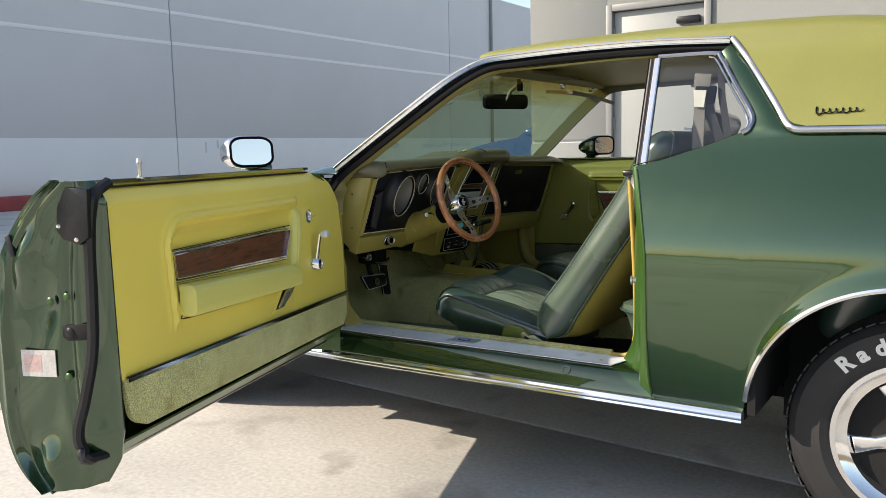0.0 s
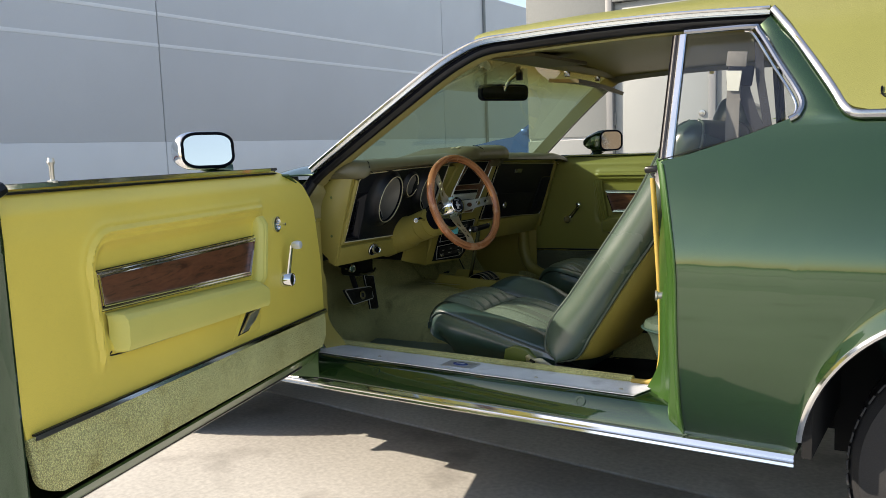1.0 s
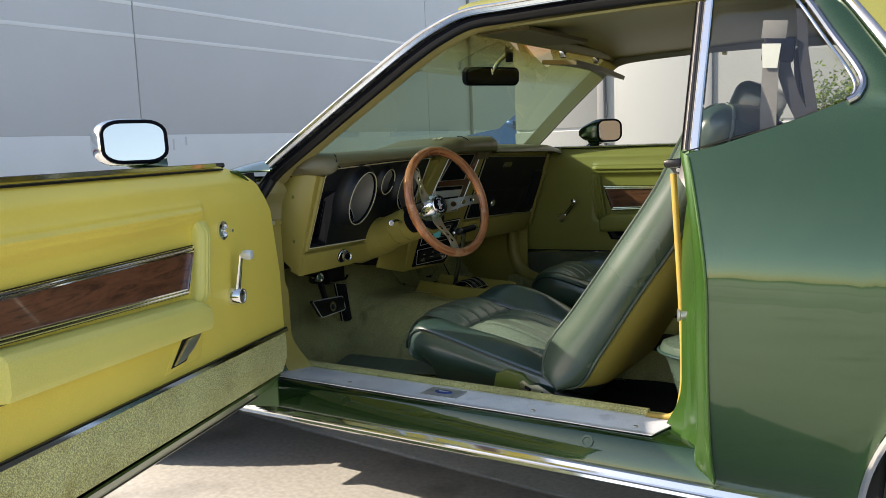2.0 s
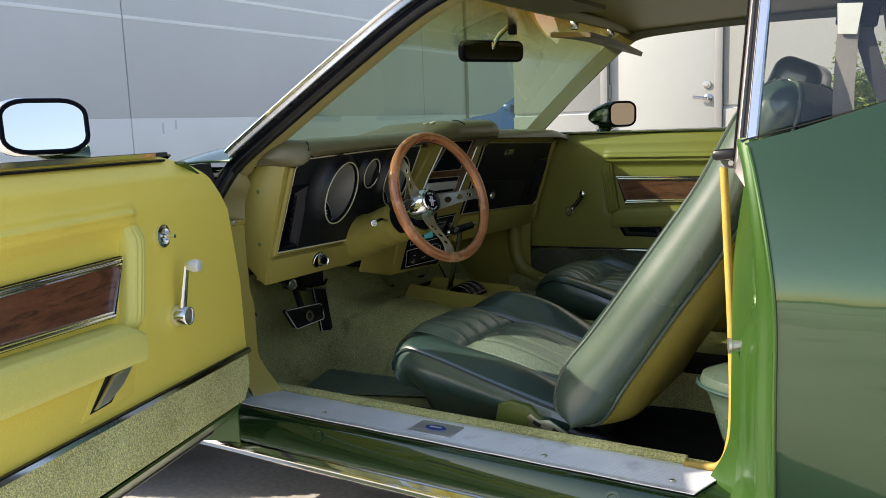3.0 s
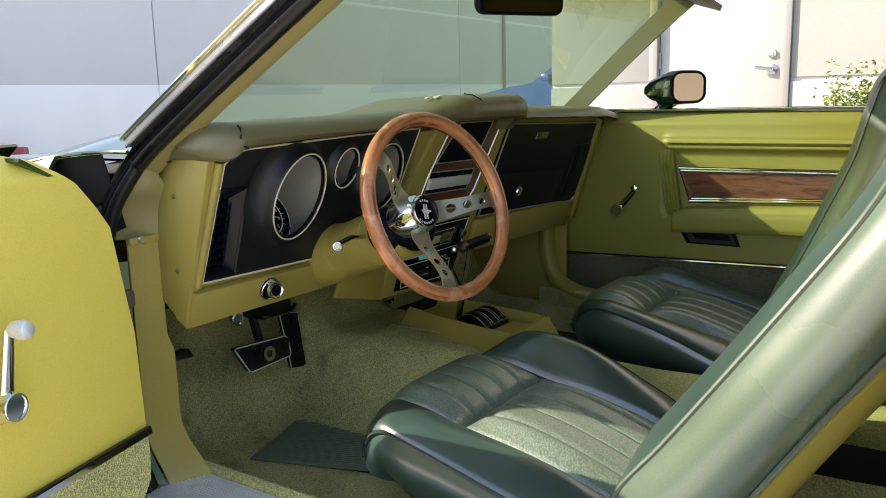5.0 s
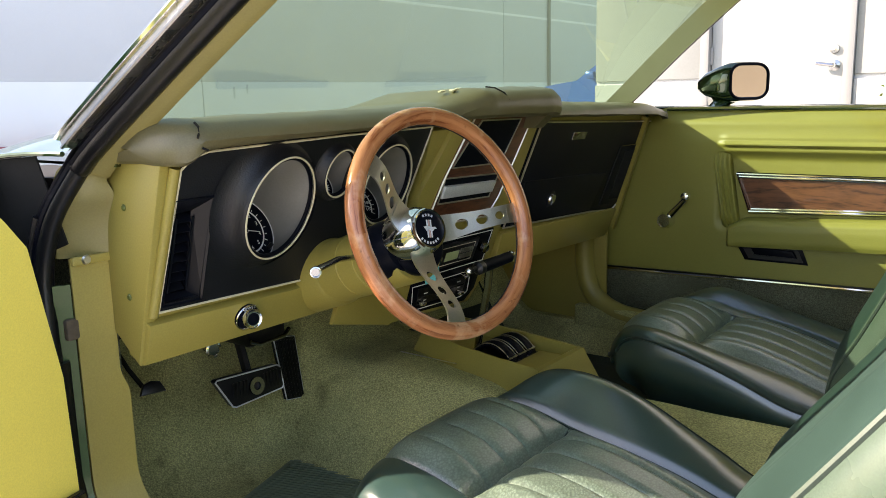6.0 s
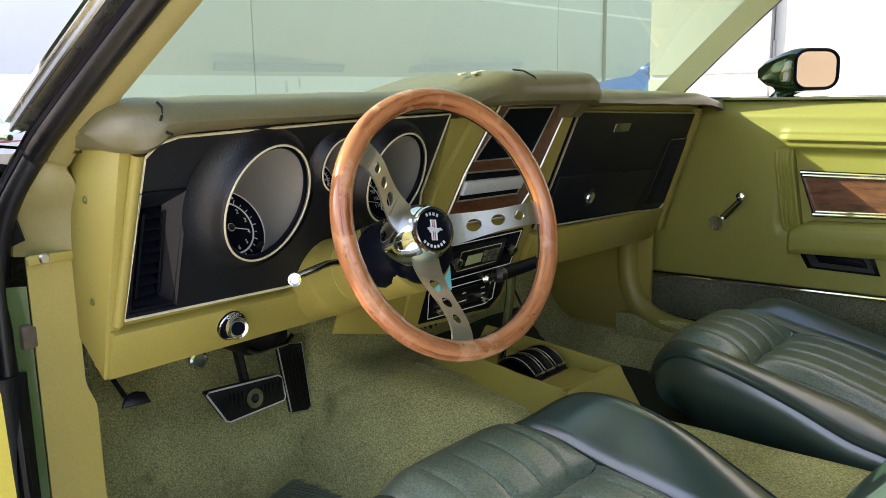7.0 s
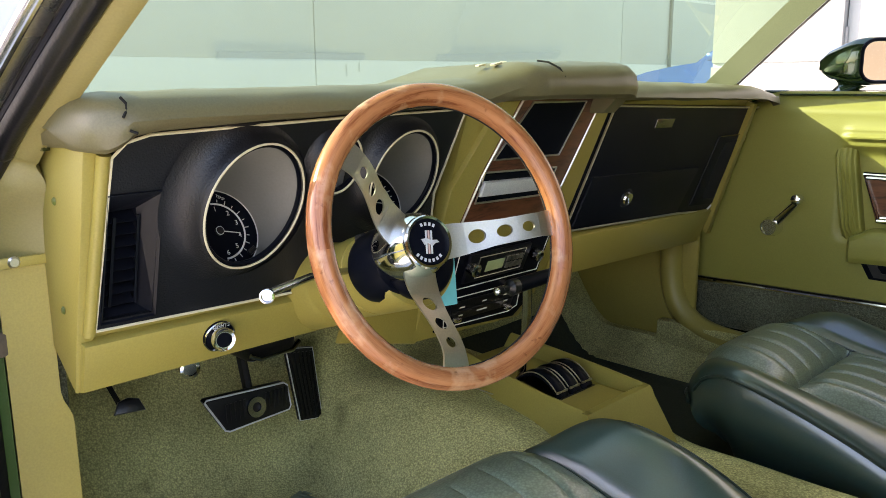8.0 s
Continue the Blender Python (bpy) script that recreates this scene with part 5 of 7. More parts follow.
lower = [(0.105, 0.614), (0.60, 0.620), (0.60, 0.676), (0.105, 0.676)]
plate_on("lower_rail", lower, -0.03, 0.010, OLIVE_P, "olive lower dash rail", 0.006)
plate_on("lower_rail", [(0.95, 0.602), (1.485, 0.596), (1.50, 0.672), (0.95, 0.682)], -0.03, 0.012, OLIVE_P, "olive lower dash rail", 0.006)
# strips added behind the gap so sun does not shine through the dash
plate_on("leak_filler", [(0.112, 0.650), (0.66, 0.650), (0.66, 0.692), (0.112, 0.692)], -0.027, -0.0065, OLIVE_P, "olive filler behind the lower rail that stops sun")
plate_on("leak_filler", [(0.575, 0.585), (0.665, 0.585), (0.665, 0.652), (0.575, 0.652)], -0.026, -0.0070, OLIVE_P)
# end cap on the driver side
cap = [(0.058, 0.655), (0.112, 0.612), (0.13, 0.672), (0.205, 0.905), (0.15, 0.925), (0.08, 0.90), (0.03, 0.80), (0.03, 0.68)]
part("end_cap", prism(cap, lambda a, b, k: (a, 0.118 - 0.018 * k, b), 0.003), OLIVE_P, dash, "olive dash end cap")
part("end_cap", prism(cap, lambda a, b, k: (a + 0.04, 1.495 + 0.018 * k, b), 0.003), OLIVE_P, dash, "olive dash end cap")
for x, z in ((0.112, 0.834), (0.106, 0.71)):
    part("screw", lathe([(0.005, 0), (0.003, 0.002)], frame_to((x, 0.099, z), (0, -1, 0)), 10), LIMED, dash)


part("end_bead", tube([face(0.1135 + 0.006 * k / 8, 0.684 + 0.205 * k / 8, 0.001) for k in range(9)], 0.0075, 10, up=FN), OLIVE_P, dash, "rounded olive end bead")


# pad
def edge_x(y):
    return lerp([(0.083, 0.186), (0.087, 0.208), (0.094, 0.228), (0.104, 0.243), (0.12, 0.256), (0.14, 0.260), (0.2, 0.261), (0.4, 0.263), (0.58, 0.270), (0.66, 0.285), (0.71, 0.306), (0.90, 0.310), (0.945, 0.304), (0.966, 0.284), (1.1, 0.282), (1.4, 0.295), (1.52, 0.29), (1.555, 0.25)], y)


def edge_z(y):
    return lerp([(0.083, 0.924), (0.087, 0.934), (0.095, 0.942), (0.108, 0.948), (0.125, 0.951), (0.2, 0.952), (0.5, 0.955), (0.62, 0.962), (0.70, 0.985), (0.93, 0.987), (0.95, 0.980), (0.962, 0.957), (1.2, 0.952), (1.45, 0.945), (1.56, 0.925)], y)


def pad(u, v):
    y = 0.083 + 1.472 * (v - 0.05 * math.sin(2 * math.pi * v) / math.pi)
    ex, ez = edge_x(y), edge_z(y)
    lip = lerp([(0.083, 0.908), (0.087, 0.900), (0.095, 0.893), (0.108, 0.890), (0.120, 0.896), (0.135, 0.908), (0.16, 0.912), (0.235, 0.915), (0.40, 0.921), (0.62, 0.925), (0.68, 0.932), (0.92, 0.930), (0.96, 0.924), (1.53, 0.914), (1.56, 0.905)], y)
    x0 = 0.06 - 0.24 * (1 - ((y - YC) / 0.72) ** 2)
    prof = [(x0, 0.920), (x0 * 0.5 + ex * 0.5, ez - 0.006), (ex - 0.06, ez), (ex - 0.035, ez - 0.002), (ex - 0.016, ez - 0.008), (ex - 0.005, ez - 0.017), (ex, min(ez - 0.028, lip + 0.02)), (ex - 0.004, lip + 0.006), (ex - 0.014, lip), (fx(0.9) - 0.05, lip + 0.002), (x0, 0.89)]
    a = u * 20
    i = min(int(a / 2), 9)
    k = a / 2 - i
    p = Vector(prof[i]).lerp(Vector(prof[i + 1]), k)
    if v == 0:
        p = Vector((0.16, 0.914))
    wob = 0.0015 * noise.noise((p.x * 30, y * 18, p.y * 30))
    return (p.x + wob, y, p.y + wob)


part("dash_pad", grid(pad, 21, 200, caps=False), PAD, dash, "sun-faded cracked olive dash pad")


def slot(y0, y1):
    def f(u, v):
        y = y0 + (y1 - y0) * v
        b_ = 0.09 - 0.27 * (1 - ((y - YC) / 0.70) ** 2)
        return (b_ + 0.070 + 0.013 * u, y, 0.9390 + 0.005 * u)
    part("defroster_slot", thick(grid(f, 2, 24), 0.004), GLOSSB, dash, "dark defroster slot")


slot(0.43, 0.75)
slot(0.92, 1.20)
for pts in ([(0.122, 0.946), (0.127, 0.940), (0.127, 0.933), (0.121, 0.927)], [(0.126, 0.914), (0.133, 0.911)]):
    part("crack", tube([(edge_x(y) - (0.001 if z < 0.928 else 0.008), y, z) for y, z in pts], 0.0016, 6), DARK, dash)
part("pod_leg", prism([(0.285, 0.960), (0.300, 0.945), (0.258, 0.905), (0.232, 0.905), (0.232, 0.960)], lambda a, b, k: (a, 0.914 + 0.040 * k, b), 0.006), PAD, dash, "olive pad end beside the glovebox")
for k in range(7):
    a = 0.66 + 0.014 * k
    part("torn_foam", box((0.010 - 0.0008 * abs(k - 3), 0.015, 0.003), pose(0.222 + 0.010 * math.sin(k * 1.7) + 0.004 * k, a, 0.9835 - 0.0012 * abs(k - 3), 8, 0, 25 * math.sin(k * 2.3)), 0.001), CREAM, dash)
part("crack", tube([(0.262, 0.738, 0.9865), (0.280, 0.742, 0.9840), (0.296, 0.748, 0.9750), (0.303, 0.752, 0.9620)], 0.0016, 6), DARK, dash)

# vents
VO = [(0.1235, 0.697), (0.1875, 0.696), (0.1845, 0.847), (0.1235, 0.847)]
VI = [(0.133, 0.705), (0.171, 0.705), (0.164, 0.821), (0.131, 0.819)]


def vent_funnel(u, v):
    i = int(round(v * 4)) % 4
    (a, b), (c, d) = VO[i], VI[i]
    k = [0.003, 0.0068, 0.0068, -0.014, -0.030][int(round(u * 4))]
    w = [-0.02, 0.0, 0.05, 1.0, 1.0][int(round(u * 4))]
    return face(a + (c - a) * w, b + (d - b) * w, k)


vent = part("side_vent", grid(vent_funnel, 5, 4, closed_v=True), VENTB, dash, "black side vent with a sunk louvre well", False)
plate_on("vent_well", [(0.120, 0.685), (0.186, 0.685), (0.182, 0.840), (0.120, 0.840)], -0.034, -0.029, DARK, "", 0.0, vent)
for k in range(8):
    part("slat", box((0.036, 0.0016, 0.020), frame_to(face(0.150, 0.713 + 0.0142 * k, -0.019), FN) @ Matrix.Rotation(radians(28), 4, "X"), 0.0), VENTB, vent)
part("vent_lever", box((0.0035, 0.0035, 0.112), frame_to(face(0.1385, 0.762, -0.009), (0.322, 0.0, 0.947))), VENTB, vent)
part("lever_rib", box((0.0025, 0.0025, 0.112), frame_to(face(0.1665, 0.762, -0.009), (0.322, -0.03, 0.947))), VENTB, vent)


# gauges
def gauge(y, z, k0, r, yaw, flare, name, marks, back, rd, fr=0.44):
    """A hooded gauge whose deep dial sits lower than its bezel and looks up at the driver."""
    n = Matrix.Rotation(radians(yaw), 3, "Z") @ FN
    c = face(y, z, k0)
    m = frame_to(c, n)
    q = c + Vector(back)
    md = frame_to(q, -Vector(back))
    g = new(name)
    g.parent = dash
    g.matrix_parent_inverse = world_of(dash).inverted()
    g.location = c
    sx = 0.93

    def hood(u, v):
        a = 2 * math.pi * v
        if u > 0.99:
            return m @ Vector((r * sx * math.cos(a), r * math.sin(a), 0.001))
        w = u / 0.93
        f = flare * (0.68 - 0.12 * math.cos(a)) * max(0.0, 1 - w) ** 2.4 + 0.006 * math.sqrt(max(0.0, 1 - w ** 3))
        deep = max(0.006, k0 + 0.003 - r * math.sin(radians(yaw)) * math.cos(a))
        return m @ Vector(((r * sx + f) * math.cos(a), (r + f) * math.sin(a), 0.004 - deep * (1 - w ** 1.3)))
    part("hood", grid(hood, 16, 64, closed_v=True), BLACK, g, "grained black gauge hood")
    part("bezel", tube([m @ Vector((r * sx * math.cos(t * math.pi / 32), r * math.sin(t * math.pi / 32), 0.003)) for t in range(64)], 0.0015, 8, True, up=n), CREAM, g, "pale bezel ring")
    part("bezel_step", tube([m @ Vector((r * sx * 0.962 * math.cos(t * math.pi / 32), r * 0.962 * math.sin(t * math.pi / 32), -0.002)) for t in range(64)], 0.0032, 8, True, up=n), GLOSSB, g, "black inner step")

    def cone(u, v):
        a = 2 * math.pi * v
        return (m @ Vector((r * sx * 0.985 * math.cos(a), r * 0.985 * math.sin(a), 0.001))).lerp(md @ Vector((rd * math.cos(a), rd * math.sin(a), 0)), u)
    part("cone", grid(cone, 6, 64, closed_v=True), GREYC, g, "grey gauge cone")
    part("dial", lathe([(rd, -0.002), (rd, 0.001), (rd * 0.98, 0.001)], md, 48), GLOSSB, g, "black dial")
    nb = -Vector(back)
    part("dial_ring", tube([md @ Vector((rd * 0.985 * math.cos(t * math.pi / 24), rd * 0.985 * math.sin(t * math.pi / 24), 0.002)) for t in range(48)], 0.0008, 6, True, up=nb), WHITEP, g)
    a0, a1 = marks[0][0], marks[-1][0]
    for t, w in marks:
        a = radians(t)
        part("figure", letters(w, 0.0088, md @ Matrix.Translation((rd * fr * math.cos(a), rd * fr * math.sin(a), 0.0018)), 0.0002), WHITEP, g, smooth=False)
    arc = [(radians(a0 + 8 + (a1 - a0 - 16) * k / 24)) for k in range(25)]
    part("scale_ring", tube([md @ Vector((rd * (fr + 0.13) * math.cos(a), rd * (fr + 0.13) * math.sin(a), 0.0016)) for a in arc], 0.0013, 6, up=nb, ry=0.0005), WHITEP, g)
    for k in range(0, 25, 2):
        part("tick", box((0.0055 if k % 4 == 0 else 0.0035, 0.0009, 0.0006), md @ Matrix.Rotation(arc[k], 4, "Z") @ Matrix.Translation((rd * (fr + 0.21), 0, 0.0016))), WHITEP, g)
    part("needle", box((rd * fr * 0.95, 0.0011, 0.0008), md @ Matrix.Rotation(radians(-14), 4, "Z") @ Matrix.Translation((rd * fr * 0.50, 0, 0.004))), WHITEP, g)
    part("needle_cap", lathe([(0.0055, 0.001), (0.0048, 0.006), (0.003, 0.0065)], md, 20), RUBBER, g)
    part("cap_ring", tube([md @ Vector((0.0052 * math.cos(t * math.pi / 10), 0.0052 * math.sin(t * math.pi / 10), 0.0052)) for t in range(20)], 0.0005, 5, True, up=nb), WHITEP, g)
    return g, md


g1, gd = gauge(0.291, 0.823, 0.021, 0.079, 9, 0.036, "tachometer", [(82, "1"), (47, "2"), (15, "3"), (-18, "4"), (-50, "5"), (-82, "6")], (-0.082, -0.004, -0.040), 0.055, 0.53)
part("word", letters("TEMP", 0.0052, gd @ Matrix.Translation((0.016, 0.043, 0.002)) @ Matrix.Rotation(radians(-32), 4, "Z"), 0.0002), WHITEP, g1, smooth=False)
# small black reset stalk standing off the dial
part("reset_stalk", box((0.014, 0.007, 0.005), gd @ pose(0.036, -0.032, 0.004, 0, 0, 30), 0.002), RUBBER, g1)
gauge(0.413, 0.860, 0.010, 0.039, 6, 0.013, "small_gauge", [(60, "-"), (0, "-"), (-60, "-")], (-0.05, 0.0, -0.024), 0.028, 0.5)
gauge(0.523, 0.834, 0.016, 0.070, 6, 0.026, "speedometer", [(112, "60"), (82, "70"), (54, "80"), (28, "90"), (3, "100"), (-22, "110")], (-0.080, 0.006, -0.042), 0.051, 0.55)
# light knob and lower knobs
kn = part("light_switch", lathe([(0.012, 0), (0.0125, 0.010), (0.0142, 0.013), (0.0152, 0.023), (0.0135, 0.026), (0.0108, 0.024), (0.010, 0.024)], frame_to(face(0.270, 0.652, 0.010), (0.95, -0.18, -0.02)), 28), CHROME, dash, "chrome light switch knob")
part("knob_face", lathe([(0.0098, 0), (0.0098, 0.0015)], frame_to(face(0.270, 0.652, 0.010) + 0.0235 * Vector((0.95, -0.18, -0.02)), (0.95, -0.18, -0.02)), 20), GLOSSB, kn)
part("knob_bezel", lathe([(0.0205, 0), (0.0205, 0.004), (0.019, 0.005)], frame_to(face(0.270, 0.652, 0.0095), FN), 28), GLOSSB, kn, "black switch bezel")
part("bezel_ring", tube([frame_to(face(0.270, 0.652, 0.0145), FN) @ Vector((0.0203 * math.cos(t * math.pi / 16), 0.0203 * math.sin(t * math.pi / 16), 0)) for t in range(32)], 0.0013, 6, True, up=FN), CHROME, kn)
part("word", letters("LIGHTS", 0.0072, frame_to(face(0.270, 0.6672, 0.0150), FN), 0.0004), WHITEP, kn, smooth=False)
kr = part("release_knob", lathe([(0.006, 0), (0.006, 0.02), (0.013, 0.022), (0.014, 0.034), (0.010, 0.035), (0.009, 0.033)], frame_to((0.004, 0.284, 0.576), (0.95, -0.15, 0.0)), 20), CHROME, dash, "small chrome pull knob")
part("knob_bracket", box((0.05, 0.02, 0.03), (0.0, 0.284, 0.592), 0.004), BLACK, dash)
# centre stack
st = [(0.668, 0.735), (0.868, 0.731), (0.893, 0.770), (0.940, 0.937), (0.738, 0.934), (0.690, 0.82)]
plate_on("stack_frame", [(0.632, 0.545), (0.895, 0.535), (0.925, 0.58), (0.945, 0.70), (0.982, 0.935), (0.70, 0.93), (0.635, 0.80)], -0.02, 0.006, OLIVE_P, "olive centre stack", 0.004)
plate_on("walnut_panel", st, 0.006, 0.009, WALNUT, "walnut grain centre panel", 0.001)
line_on("stack_bead", st, 0.010, 0.0022, STEEL)
rd_ = [(0.706, 0.844), (0.863, 0.842), (0.895, 0.928), (0.762, 0.929)]
plate_on("top_recess", rd_, 0.0085, 0.0102, GLOSSB, "black recess", 0.0)
line_on("recess_bead", rd_, 0.011, 0.0018, STEEL)
ash = [(0.687, 0.778), (0.853, 0.775), (0.866, 0.821), (0.692, 0.826)]
plate_on("ashtray", ash, 0.0085, 0.011, GLOSSB, "black and bright ashtray front", 0.0)
line_on("ash_bead", ash, 0.012, 0.0018, STEEL)
plate_on("ashtray_bar", [(0.690, 0.789), (0.854, 0.786), (0.859, 0.808), (0.693, 0.812)], 0.011, 0.018, ALU, "bright ashtray bar", 0.003)
blk = [(0.672, 0.556), (0.872, 0.543), (0.898, 0.568), (0.912, 0.70), (0.675, 0.70)]
plate_on("radio_panel", blk, 0.006, 0.010, GLOSSB, "black radio and heater panel", 0.002)
line_on("radio_bead", [(0.685, 0.697), (0.905, 0.697), (0.898, 0.632), (0.685, 0.630)], 0.0108, 0.0010, WHITEP)
line_on("heater_bead", [(0.676, 0.614), (0.845, 0.614), (0.866, 0.600), (0.872, 0.566), (0.850, 0.558), (0.690, 0.562)], 0.0108, 0.0010, WHITEP)
radio = plate_on("radio", [(0.705, 0.640), (0.852, 0.642), (0.858, 0.690), (0.708, 0.690)], 0.010, 0.016, VENTB, "black radio with pale green display", 0.002)
plate_on("radio_face", [(0.728, 0.648), (0.838, 0.649), (0.843, 0.684), (0.730, 0.684)], 0.016, 0.0168, RUBBER, "", 0.0, radio)
line_on("face_bead", [(0.728, 0.648), (0.838, 0.649), (0.843, 0.684), (0.730, 0.684)], 0.0168, 0.0009, STEEL, True, radio)
plate_on("display", [(0.748, 0.656), (0.790, 0.657), (0.792, 0.674), (0.750, 0.674)], 0.0168, 0.0178, SCREEN, "", 0.0, radio)
for k in range(4):
    for j in range(2):
        y_, z_ = 0.797 + 0.0105 * k, 0.655 + 0.012 * j
        plate_on("radio_button", [(y_, z_), (y_ + 0.008, z_), (y_ + 0.0085, z_ + 0.009), (y_ + 0.0005, z_ + 0.009)], 0.0168, 0.0188, STEEL, "", 0.0, radio)
for y in (0.716, 0.874):
    part("radio_knob", lathe([(0.0085, 0), (0.0115, 0.003), (0.011, 0.017), (0.008, 0.019), (0.004, 0.018)], frame_to(face(y, 0.668, 0.010), FN), 24), STAIN, radio)
heater = plate_on("heater_control", [(0.700, 0.571), (0.852, 0.571), (0.856, 0.606), (0.696, 0.606)], 0.010, 0.0125, RUBBER, "heater slide controls", 0.001)
for y, z, w in ((0.716, 0.593, 0.012), (0.770, 0.595, 0.010), (0.822, 0.596, 0.012), (0.718, 0.578, 0.010), (0.762, 0.579, 0.024), (0.828, 0.583, 0.010)):
    plate_on("mark", [(y, z), (y + w, z), (y + w, z + 0.0024), (y, z + 0.0024)], 0.0125, 0.0129, WHITEP, "", 0.0, heater)
part("slide_track", box((0.150, 0.0025, 0.0015), frame_to(face(0.776, 0.588, 0.0128), FN)), DARK, heater)
for y, z in ((0.835, 0.612), (0.832, 0.576), (0.706, 0.580)):
    part("slide_lever", box((0.014, 0.007, 0.016), frame_to(face(y, z, 0.019), FN), 0.002), CHROME, heater)
# glove side
gl = [(0.957, 0.691), (1.352, 0.678), (1.480, 0.668), (1.506, 0.688), (1.541, 0.898), (0.992, 0.916)]
plate_on("glove_panel", gl, -0.004, 0.004, GLOVE, "black glovebox panel", 0.002)
line_on("glove_trim", gl, 0.005, 0.0025, STEEL)
plate_on("glove_door", [(0.975, 0.696), (1.345, 0.684), (1.37, 0.778), (0.99, 0.790)], 0.004, 0.008, GLOVE, "black glovebox door", 0.002)
part("glove_lock", lathe([(0.014, 0), (0.012, 0.006), (0.006, 0.007)], frame_to(face(1.123, 0.738, 0.008), FN), 20), CHROME, dash, "chrome glovebox lock")
part("lock_ring", lathe([(0.019, 0), (0.018, 0.002), (0.014, 0.0022)], frame_to(face(1.123, 0.738, 0.0078), FN), 24), VENTB, dash)
plate_on("name_badge", [(1.141, 0.871), (1.201, 0.870), (1.203, 0.887), (1.141, 0.888)], 0.004, 0.007, STAIN, "small bright badge", 0.001)
pv = plate_on("passenger_vent", [(1.395, 0.690), (1.497, 0.684), (1.516, 0.842), (1.411, 0.842)], 0.004, 0.0065, GLOVE, "black passenger vent", 0.002)
plate_on("vent_well", [(1.437, 0.702), (1.488, 0.700), (1.503, 0.830), (1.443, 0.826)], 0.0065, 0.0072, DARK, "", 0.0, pv)
part("vent_edge", tube([face(1.411, 0.842, 0.0075), face(1.516, 0.842, 0.0075)], 0.0012, 6), STAIN, pv)
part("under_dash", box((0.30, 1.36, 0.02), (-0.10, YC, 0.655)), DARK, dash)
# black blocks added under the dash to keep light off the footwell
part("dash_shade_slab", box((0.36, 0.50, 0.03), (-0.22, 0.37, 0.622), 0.008), DARK, dash, "added black slab under the dash that dims the footwell")
part("stack_shade_box", box((0.34, 0.34, 0.10), (-0.20, 0.83, 0.60), 0.02), DARK, dash, "added black box behind the centre stack that blocks light")
part("dash_shade_slab", box((0.30, 0.46, 0.03), (-0.22, 1.23, 0.615), 0.008), DARK, dash, "added black slab under the dash that dims the footwell")
part("left_knee_panel", prism([(0.478, 0.581), (0.636, 0.541), (0.652, 0.556), (0.664, 0.645), (0.495, 0.645)], lambda a, b, k: (0.112 + 0.010 * k - 0.2 * (0.645 - b), a, b), 0.003), OLIVE_P, dash, "olive steering column cover plate")


# ---- steering wheel and column ----
WC = Vector((0.4397, 0.3796, 0.802))
WN = Vector((0.934, -0.166, 0.3155)).normalized()
WM = frame_to(WC, WN)
HC = Vector((0.413, 0.366, 0.790))
HM = frame_to(HC, WN)
DISH = WM.inverted() @ HC
column = new("steering_column")
column.parent = dash
column.matrix_parent_inverse = world_of(dash).inverted()
column.location = (0.2, 0.42, 0.72)
CB = WC - WN * 0.085 + Vector((0, 0, -0.020))
CA = CB - WN * 0.27
cdir = (CB - CA).normalized()
Lc = (CB - CA).length
cm = frame_to(CA, cdir)
prof_c = [(0.0555, -0.06), (0.0555, Lc * 0.30), (0.0515, Lc * 0.33), (0.0505, Lc * 0.34), (0.0505, Lc * 0.545), (0.0490, Lc * 0.548), (0.0490, Lc * 0.556), (0.0512, Lc * 0.56), (0.0512, Lc * 0.715), (0.0495, Lc * 0.718), (0.0495, Lc * 0.726), (0.0515, Lc * 0.73), (0.0515, Lc * 1.03), (0.049, Lc * 1.05)]
part("column_tube", lathe(prof_c, cm, 48), OLIVE_P, column, "olive steering column shroud in banded sections")
part("collar", lathe([(0.042, Lc * 1.04), (0.0435, Lc * 1.05), (0.043, Lc * 1.08), (0.039, Lc * 1.11), (0.034, Lc * 1.12)], cm, 48), GLOSSB, column, "black collar")
sg = tube([CA + cdir * Lc * 0.72 + Vector((0.0, -0.045, 0.010)), Vector((0.333, 0.275, 0.756)), Vector((0.362, 0.205, 0.757))], 0.0042, 10)
part("signal_stalk", sg, STAIN, column, "dull steel turn signal stalk")
part("stalk_tip", lathe([(0.005, -0.004), (0.006, 0.0), (0.0074, 0.009), (0.0072, 0.013), (0.0056, 0.0135), (0.005, 0.010)], frame_to((0.363, 0.203, 0.7565), (0.75, -0.62, 0.05)), 24), CHROME, column, "chrome stalk tip")
part("tip_face", lathe([(0.0050, 0.0), (0.0050, 0.0008)], frame_to(Vector((0.363, 0.203, 0.7565)) + 0.0100 * Vector((0.75, -0.62, 0.05)), (0.75, -0.62, 0.05)), 20), STAIN, column)
part("ignition_slot", box((0.014, 0.014, 0.02), frame_to(CA + cdir * Lc * 0.80 + Vector((-0.008, -0.030, 0.040)), cdir), 0.003), DARK, column)

wheel = new("steering_wheel")
wheel.location = WC
tagged(wheel, "worn wood-rimmed steering wheel with three drilled steel spokes", "steering wheel")
RR, TR = 0.1505, 0.0122


def rim_pt(u, v):
    a, b = 2 * math.pi * u, 2 * math.pi * v
    bumps = 1 + 0.03 * max(0.0, math.cos(a * 26)) ** 6 * (1 if math.cos(b) < -0.3 else 0.3)
    r = TR * bumps
    return WM @ Vector(((RR + r * math.cos(b)) * math.cos(a), (RR + r * math.cos(b)) * math.sin(a), 1.12 * r * math.sin(b)))


